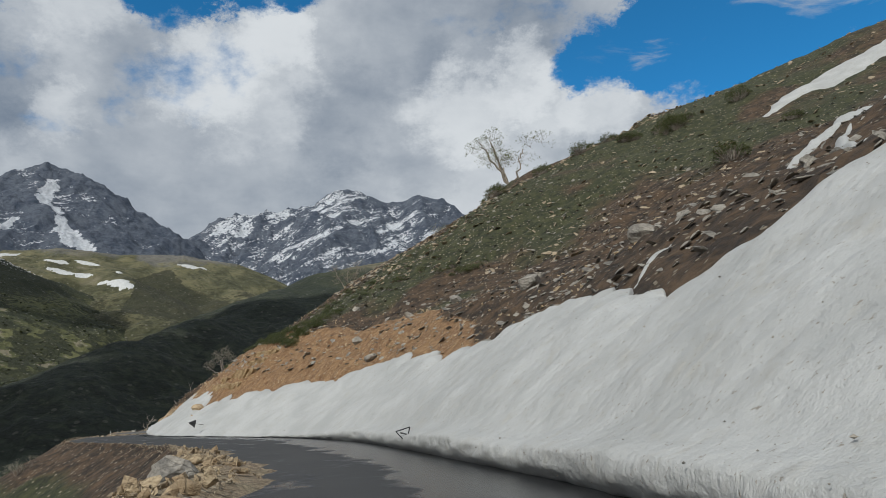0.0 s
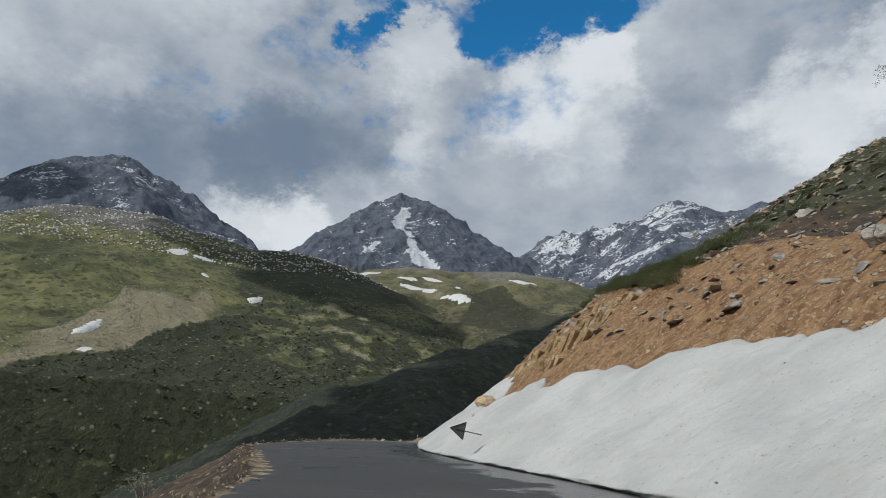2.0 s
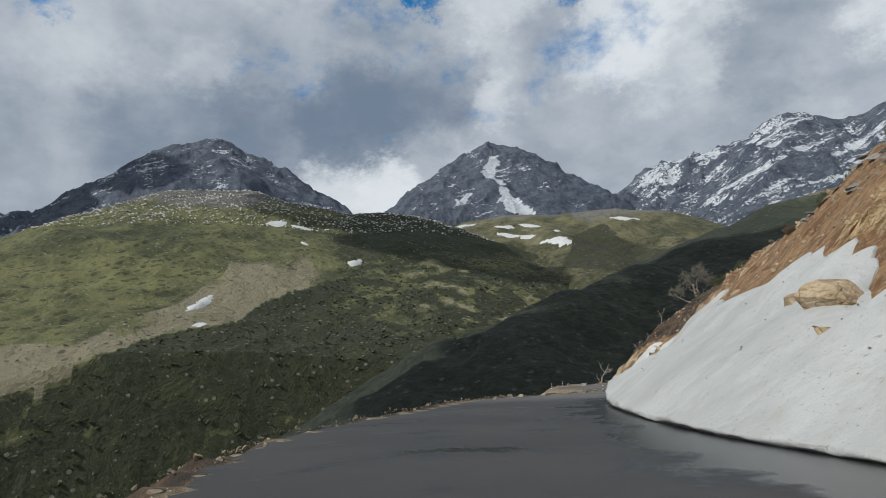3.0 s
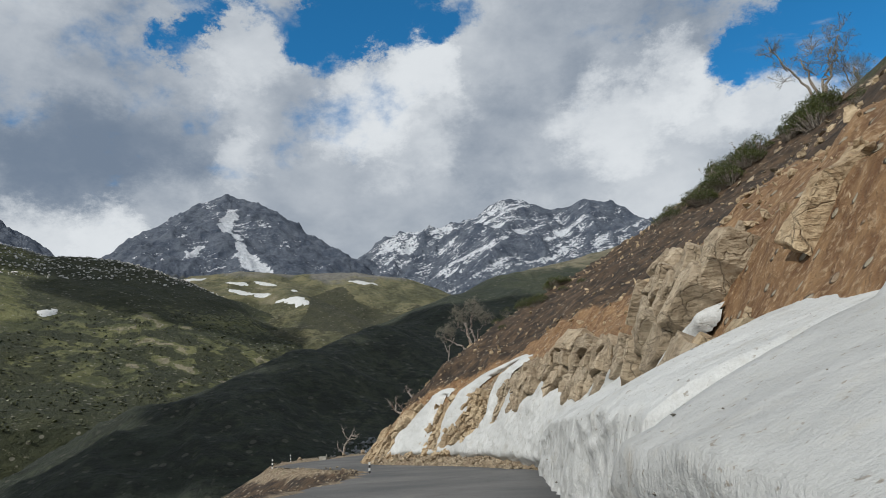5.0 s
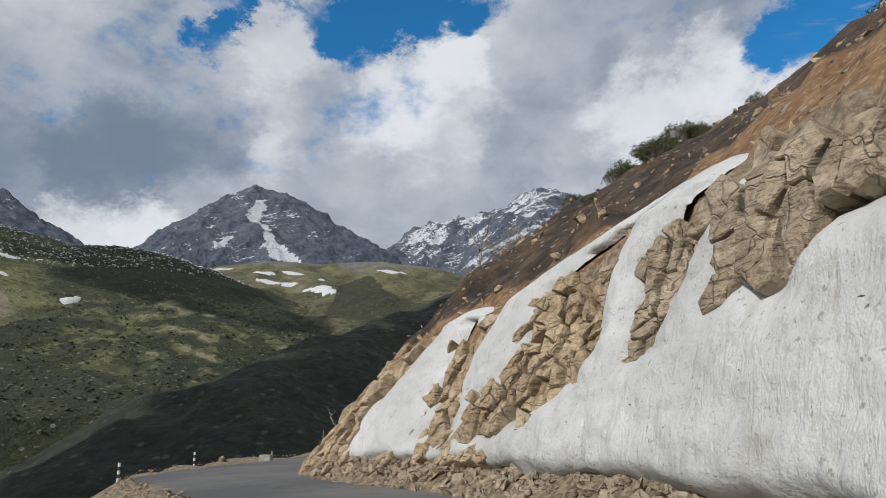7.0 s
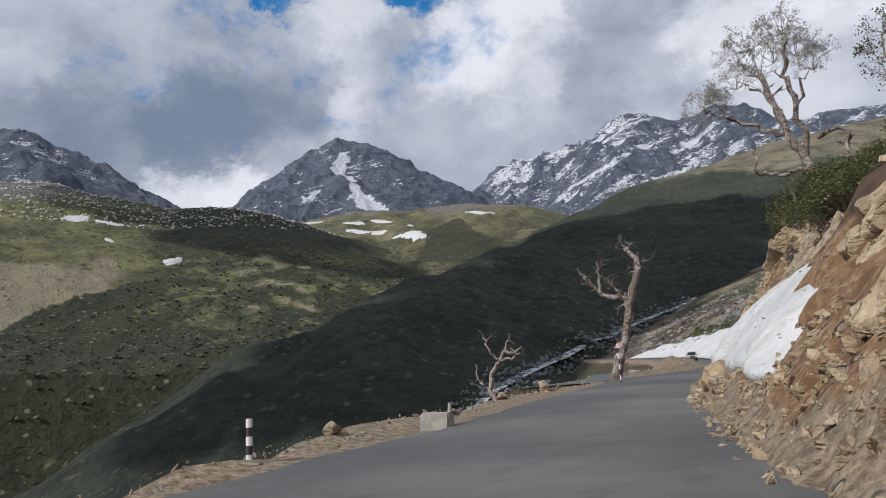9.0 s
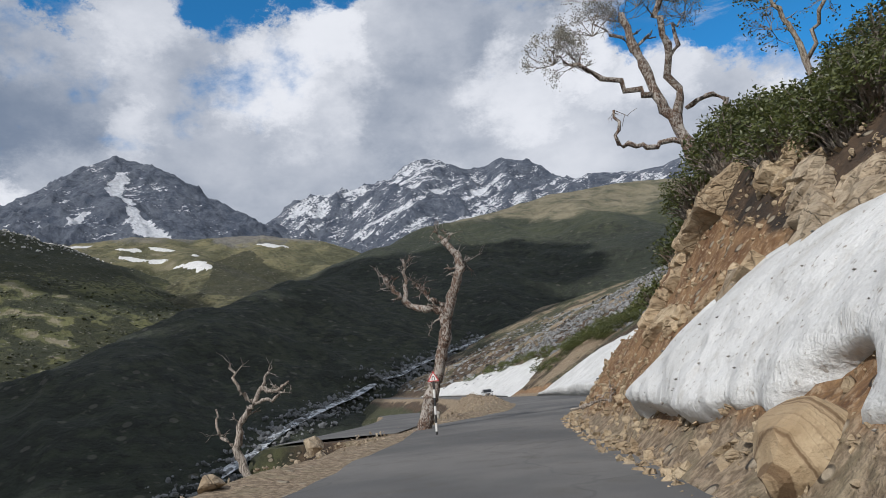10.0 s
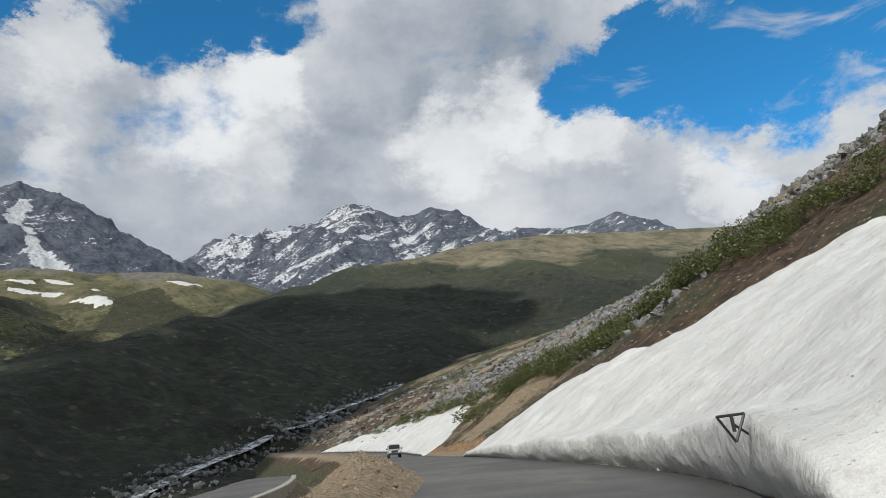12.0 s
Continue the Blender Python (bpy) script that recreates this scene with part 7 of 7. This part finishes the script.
def leafy_tree(x, y, z, chains, radii, clumps, label, seed, leaf_mat, leaves=260, leaf_size=0.09, mat=BIRCH_BARK):
    top = dead_tree(x, y, z, chains, radii, label, seed, 3, mat, "tree")
    rnd = random.Random(seed + 50)
    wood, crown = bmesh.new(), bmesh.new()
    for (u, v, r) in clumps:
        c = Vector((u, rnd.uniform(-0.4, 0.4), v))
        tips = []
        for _ in range(9):
            way = Vector((rnd.gauss(0, 0.8), rnd.gauss(0, 0.8), rnd.gauss(0.7, 0.5))).normalized()
            twigs(wood, c - Vector((0, 0, r * 0.7)), way, r * 0.75, 0.022, 3, rnd, tips, 0.5)
        for k in range(leaves):
            p, w = tips[rnd.randrange(len(tips))]
            leaf(crown, p + Vector((rnd.gauss(0, 0.1), rnd.gauss(0, 0.1), rnd.gauss(0, 0.1))), Vector((rnd.gauss(0, 1), rnd.gauss(0, 1), rnd.gauss(0, 1))).normalized(), leaf_size * rnd.uniform(0.7, 1.3), 0.35, rnd)
    part("branchwork", wood, TWIG, top)
    part("crown", crown, leaf_mat, top)
    return top


leafy_tree(-48.0, 155.5, 10.45, [[(0.73, -5.2), (0.37, -1.1), (-0.4, 1.13), (-1.09, 2.83), (-1.68, 5.17), (-1.95, 7.01)], [(-1.09, 2.83), (-3.05, 3.89), (-4.53, 4.71), (-5.44, 5.56)], [(-0.4, 1.13), (-0.46, 4.26), (-0.99, 5.81), (-0.26, 7.58)],
    [(2.68, -5.0), (2.31, -0.37), (1.57, 2.95), (0.49, 2.7)], [(0.0, 0.61), (-1.9, 0.52), (-2.96, 0.89), (-2.99, 2.45)], [(-1.68, 5.17), (-3.18, 6.66)], [(-0.46, 4.26), (0.66, 6.37)]],
    [0.36, 0.15, 0.22, 0.24, 0.15, 0.11, 0.11], [(-5.25, 5.86, 1.1), (-4.15, 5.61, 0.98), (-3.29, 7.08, 1.1), (-2.07, 7.81, 1.46), (-1.1, 8.42, 1.46), (0.12, 8.42, 1.34), (0.85, 7.2, 1.1), (-2.32, 9.03, 1.1), (-0.37, 9.76, 1.1)],
    "gnarled pale-barked tree with bare grey twigs above the road cut", 3, DRY_LEAF, 1700, 0.065, FLAKING_BARK)
leafy_tree(-44.2, 155, 11.6, [[(1.5, -3.0), (1.4, -0.6), (1.2, 2.0), (0.89, 3.78), (0.41, 5.02), (0.51, 6.13)], [(1.2, 2.0), (2.24, 4.28), (2.72, 5.27)]], [0.16, 0.10], [(0.3, 4.4, 0.9), (0.6, 6.6, 0.9), (2.7, 5.4, 0.9), (0.0, 5.6, 0.6)],
    "slender tree with a few clumps of green leaves", 4, SHRUB_LEAF, 220, 0.12)


def birch(x, y, tall, seed, leaf_mat, label, leaves=110):
    rnd = random.Random(seed)
    z = float(ground(np.array([float(x)]), np.array([float(y)]))[0][0])
    chains, radii, clumps = [], [], []
    for k in range(4):
        lean = rnd.uniform(-0.45, 0.45) + (k - 1.5) * 0.16
        chain = [(0.1 * k, -0.4), (lean * tall * 0.25, tall * 0.3), (lean * tall * 0.7, tall * 0.62), (lean * tall, tall * rnd.uniform(0.8, 1.0))]
        chains.append(chain)
        radii.append(0.02 * tall)
        for f in (2, 3):
            for _ in range(2):
                clumps.append((chain[f][0] + rnd.gauss(0, tall * 0.07), chain[f][1] + rnd.gauss(0, tall * 0.06), tall * 0.14))
    return leafy_tree(x, y, z, chains, radii, clumps, label, seed, leaf_mat, leaves, 0.02 * tall / 2)


birch(33, 172, 21, 11, YOUNG_LEAF, "many-stemmed thin birch on the skyline", 330)
birch(12, 170, 9, 12, YOUNG_LEAF, "small birch with young yellow leaves on the spur", 240)
birch(-9.5, 121, 7, 13, YOUNG_LEAF, "young birch with yellow leaves high on the slope")
for x, y, h, s in ((-19.5, 121, 2.6, 14), (-16.5, 122, 2.6, 15), (-43, 118.5, 2.0, 16)):
    z = float(ground(np.array([float(x)]), np.array([float(y)]))[0][0])
    dead_tree(x, y, z, [[(0, -0.3), (0.05 * h, 0.4 * h), (0.1 * h, 0.7 * h)], [(0.05 * h, 0.4 * h), (-0.25 * h, 0.9 * h)], [(0.1 * h, 0.7 * h), (0.3 * h, h)]], [0.06, 0.04, 0.04], "bare dead snag among the shrubs", s)


for x, y, z, turn, s in ((-53.9, 147.4, 0.68, 40, 21), (-53.7, 146.4, 0.85, 75, 22), (-54.0, 148.6, 0.6, 10, 23)):
    wood = dead_tree(x, y, z, [[(-0.9, -0.1), (-0.3, 0.12), (0.4, 0.25), (1.2, 0.55)], [(-0.3, 0.12), (0.1, 0.4), (0.5, 0.42)], [(0.4, 0.25), (0.8, 0.1), (1.3, 0.15)]], [0.035, 0.022, 0.02], "pile of bleached fallen branches at the foot of the bank", s, 3, name="fallen_branch")
    wood.matrix_world = pose(x, y, z, 0, 8, turn)

# ---------------------------------------------------------------- signs, posts, kerb block, vehicle
def solid(bm, outline, thick):
    """A plate in the x-z plane."""
    a = [bm.verts.new((x, -thick / 2, z)) for x, z in outline]
    b = [bm.verts.new((x, thick / 2, z)) for x, z in outline]
    bm.faces.new(a)
    bm.faces.new(b[::-1])
    for i in range(len(a)):
        j = (i + 1) % len(a)
        bm.faces.new((a[i], b[i], b[j], a[j]))


def triangle(side, up=0.0):
    h = side * 0.866
    return [(-side / 2, up - h / 3), (side / 2, up - h / 3), (0, up + 2 * h / 3)]


def warning_sign(m, side, tall, label, front=True):
    top = new("warning_sign")
    top.matrix_world = m
    stripes = 7
    for k in range(stripes):
        bm = bmesh.new()
        tube(bm, [(0, 0, tall * k / stripes), (0, 0, tall * (k + 1) / stripes)], [0.04, 0.04], 10)
        part("post_band", bm, WHITE_PAINT if k % 2 else BLACK_PAINT, top)
    at = tall + side * 0.27
    bm = bmesh.new()
    solid(bm, triangle(side, at), 0.006)
    plate = part("plate", bm, SIGN_BACK, top)
    if front:
        for name, size, y, mat in (("border", 1.0, -0.006, RED_PAINT), ("face", 0.72, -0.010, WHITE_PAINT)):
            bm = bmesh.new()
            solid(bm, triangle(side * size, at), 0.004)
            part(name, bm, mat, plate).location = (0, y, 0)
        bm = bmesh.new()
        s = side
        arc = [(0.10 * s, -0.17 * s), (0.10 * s, 0.0), (0.07 * s, 0.10 * s), (0.0, 0.14 * s), (-0.07 * s, 0.10 * s), (-0.10 * s, 0.0), (-0.10 * s, -0.08 * s)]
        for (ax, az_), (bx, bz) in zip(arc, arc[1:]):
            d = Vector((bx - ax, bz - az_)).normalized() * 0.028 * s
            solid(bm, [(ax - d.y, az_ + at + d.x), (ax + d.y, az_ + at - d.x), (bx + d.y, bz + at - d.x), (bx - d.y, bz + at + d.x)], 0.004)
        solid(bm, [(-0.17 * s, -0.08 * s + at), (-0.03 * s, -0.08 * s + at), (-0.10 * s, -0.18 * s + at)], 0.004)
        part("bend_arrow", bm, BLACK_PAINT, plate).location = (0, -0.014, 0)
    return tagged(top, label, "road sign")


warning_sign(pose(-59.5, 151.1, 0.0, 0, 2, 4), 0.42, 2.02, "red and white hairpin warning sign on a black and white post")


def toppled_sign(m, side, pole, label, frame_only=False, end=None):
    """A sign seen from behind: plate, rim and bracket at the head, the pole running back into the snow."""
    top = new("toppled_sign")
    top.matrix_world = m
    if not frame_only:
        bm = bmesh.new()
        solid(bm, triangle(side), 0.006)
        part("plate", bm, SIGN_BACK, top)
    t = triangle(side)
    for (ax, az_), (bx, bz) in zip(t, t[1:] + t[:1]):
        bm = bmesh.new()
        tube(bm, [(ax, -0.012, az_), (bx, -0.012, bz)], [0.022, 0.022], 6)
        part("rim", bm, BLACK_PAINT, top)
    bm = bmesh.new()
    tube(bm, [(0, -0.03, side * 0.25), (0, -0.03, -side * 0.29)], [0.028, 0.028], 8)
    part("bracket", bm, BLACK_PAINT, top)
    bm = bmesh.new()
    tube(bm, [(0, -0.03, 0 if end else -side * 0.29), end or (0, -0.03, -side * 0.29 - pole)], [0.022, 0.022], 8)
    part("pole", bm, STEEL, top)
    return tagged(top, label, "road sign")


toppled_sign(pose(-10.6, 38.9, 1.4, 0, -80, 33), 0.72, 0.75, "dark triangular sign knocked over with its pole in the snow")
toppled_sign(pose(-52.3, 168.5, 1.5, 0, 178, 8), 0.46, 0.7, "triangular sign frame leaning out of the snow bank", True, (-0.55, 0.5, 0.22))
toppled_sign(pose(12.62, 1.7, 0.70, -20, -74, 12), 0.60, 0.4, "bent triangular sign frame lying on the snow edge", True)


def marker_post(x, y, lean, tall=0.75):
    top = new("marker_post")
    z = float(ground(np.array([x]), np.array([y]))[0][0])
    top.matrix_world = pose(x, y, z - 0.05, lean, lean * 0.6, 0)
    for k in range(5):
        bm = bmesh.new()
        tube(bm, [(0, 0, tall * k / 5), (0, 0, tall * (k + 1) / 5)], [0.055, 0.055], 10)
        part("band", bm, WHITE_PAINT if k % 2 == 0 else BLACK_PAINT, top)
    return tagged(top, "white and black banded marker post on the verge", "marker post", "verge posts")


for x, y, lean in ((-42.3, 97.9, 1), (-59.95, 122.4, -6), (-57.4, 114.4, -4), (-63.2, 178, 3)):
    marker_post(x, y, lean)

block = new("kerb_block")
block.matrix_world = pose(-59.3, 128.2, -0.12, 0, 3, 12)
bm = bmesh.new()
box(bm, -0.36, 0.36, -0.28, 0.28, 0, 0.46)
bmesh.ops.bevel(bm, geom=bm.edges[:], offset=0.04, segments=2, affect="EDGES")
part("body", bm, CONCRETE, block)
bm = bmesh.new()
tube(bm, [(0.3, 0.1, 0.46), (0.3, 0.1, 0.68)], [0.05, 0.045], 8)
part("stub", bm, CONCRETE, block)
tagged(block, "worn concrete kerb block with a post stub on the verge", "kerb block")


def jeep(m):
    top = new("jeep")
    top.matrix_world = m

    def piece(name, dims, mat, bev=0.05, parent=None, label=""):
        b = bmesh.new()
        box(b, *dims)
        bmesh.ops.bevel(b, geom=b.edges[:], offset=bev, segments=2, affect="EDGES")
        return part(name, b, mat, parent or top, label)

    piece("body", (-0.86, 0.86, -1.9, 1.9, 0.42, 1.05), CAR_PAINT, 0.1)
    piece("cabin", (-0.78, 0.78, -0.75, 1.85, 1.0, 1.78), CAR_PAINT, 0.14)
    piece("bonnet", (-0.76, 0.76, -1.85, -0.75, 1.0, 1.14), CAR_PAINT, 0.05)
    piece("windscreen", (-0.68, 0.68, -0.79, -0.72, 1.12, 1.66), GLASS_DARK, 0.02)
    piece("rear_window", (-0.66, 0.66, 1.80, 1.88, 1.15, 1.62), GLASS_DARK, 0.02)
    piece("bumper", (-0.84, 0.84, -2.02, -1.86, 0.42, 0.64), BLACK_PAINT, 0.04)
    piece("grille", (-0.42, 0.42, -1.93, -1.88, 0.68, 0.96), BLACK_PAINT, 0.015)
    for sx in (-1, 1):
        piece("side_window", (sx * 0.79 - 0.02, sx * 0.79 + 0.02, -0.55, 1.6, 1.12, 1.62), GLASS_DARK, 0.015)
        piece("headlight", (sx * 0.62 - 0.14, sx * 0.62 + 0.14, -1.95, -1.88, 0.74, 0.94), WHITE_PAINT, 0.02)
        piece("mirror", (sx * 0.98 - 0.09, sx * 0.98 + 0.09, -0.7, -0.6, 1.08, 1.28), BLACK_PAINT, 0.02)
        for sy in (-1.2, 1.2):
            b = bmesh.new()
            tube(b, [(sx * 0.62, sy, 0.34), (sx * 0.86, sy, 0.34)], [0.34, 0.34], 20)
            wheel = part("wheel", b, RUBBER, top)
            b = bmesh.new()
            tube(b, [(sx * 0.80, sy, 0.34), (sx * 0.875, sy, 0.34)], [0.2, 0.19], 14)
            part("rim", b, STEEL, wheel)
    return tagged(top, "grey off-road car far along the road", "car")


jeep(pose(-66.1, 251, float(road_z(251.0)) + 0.03, 0, 0, 9))
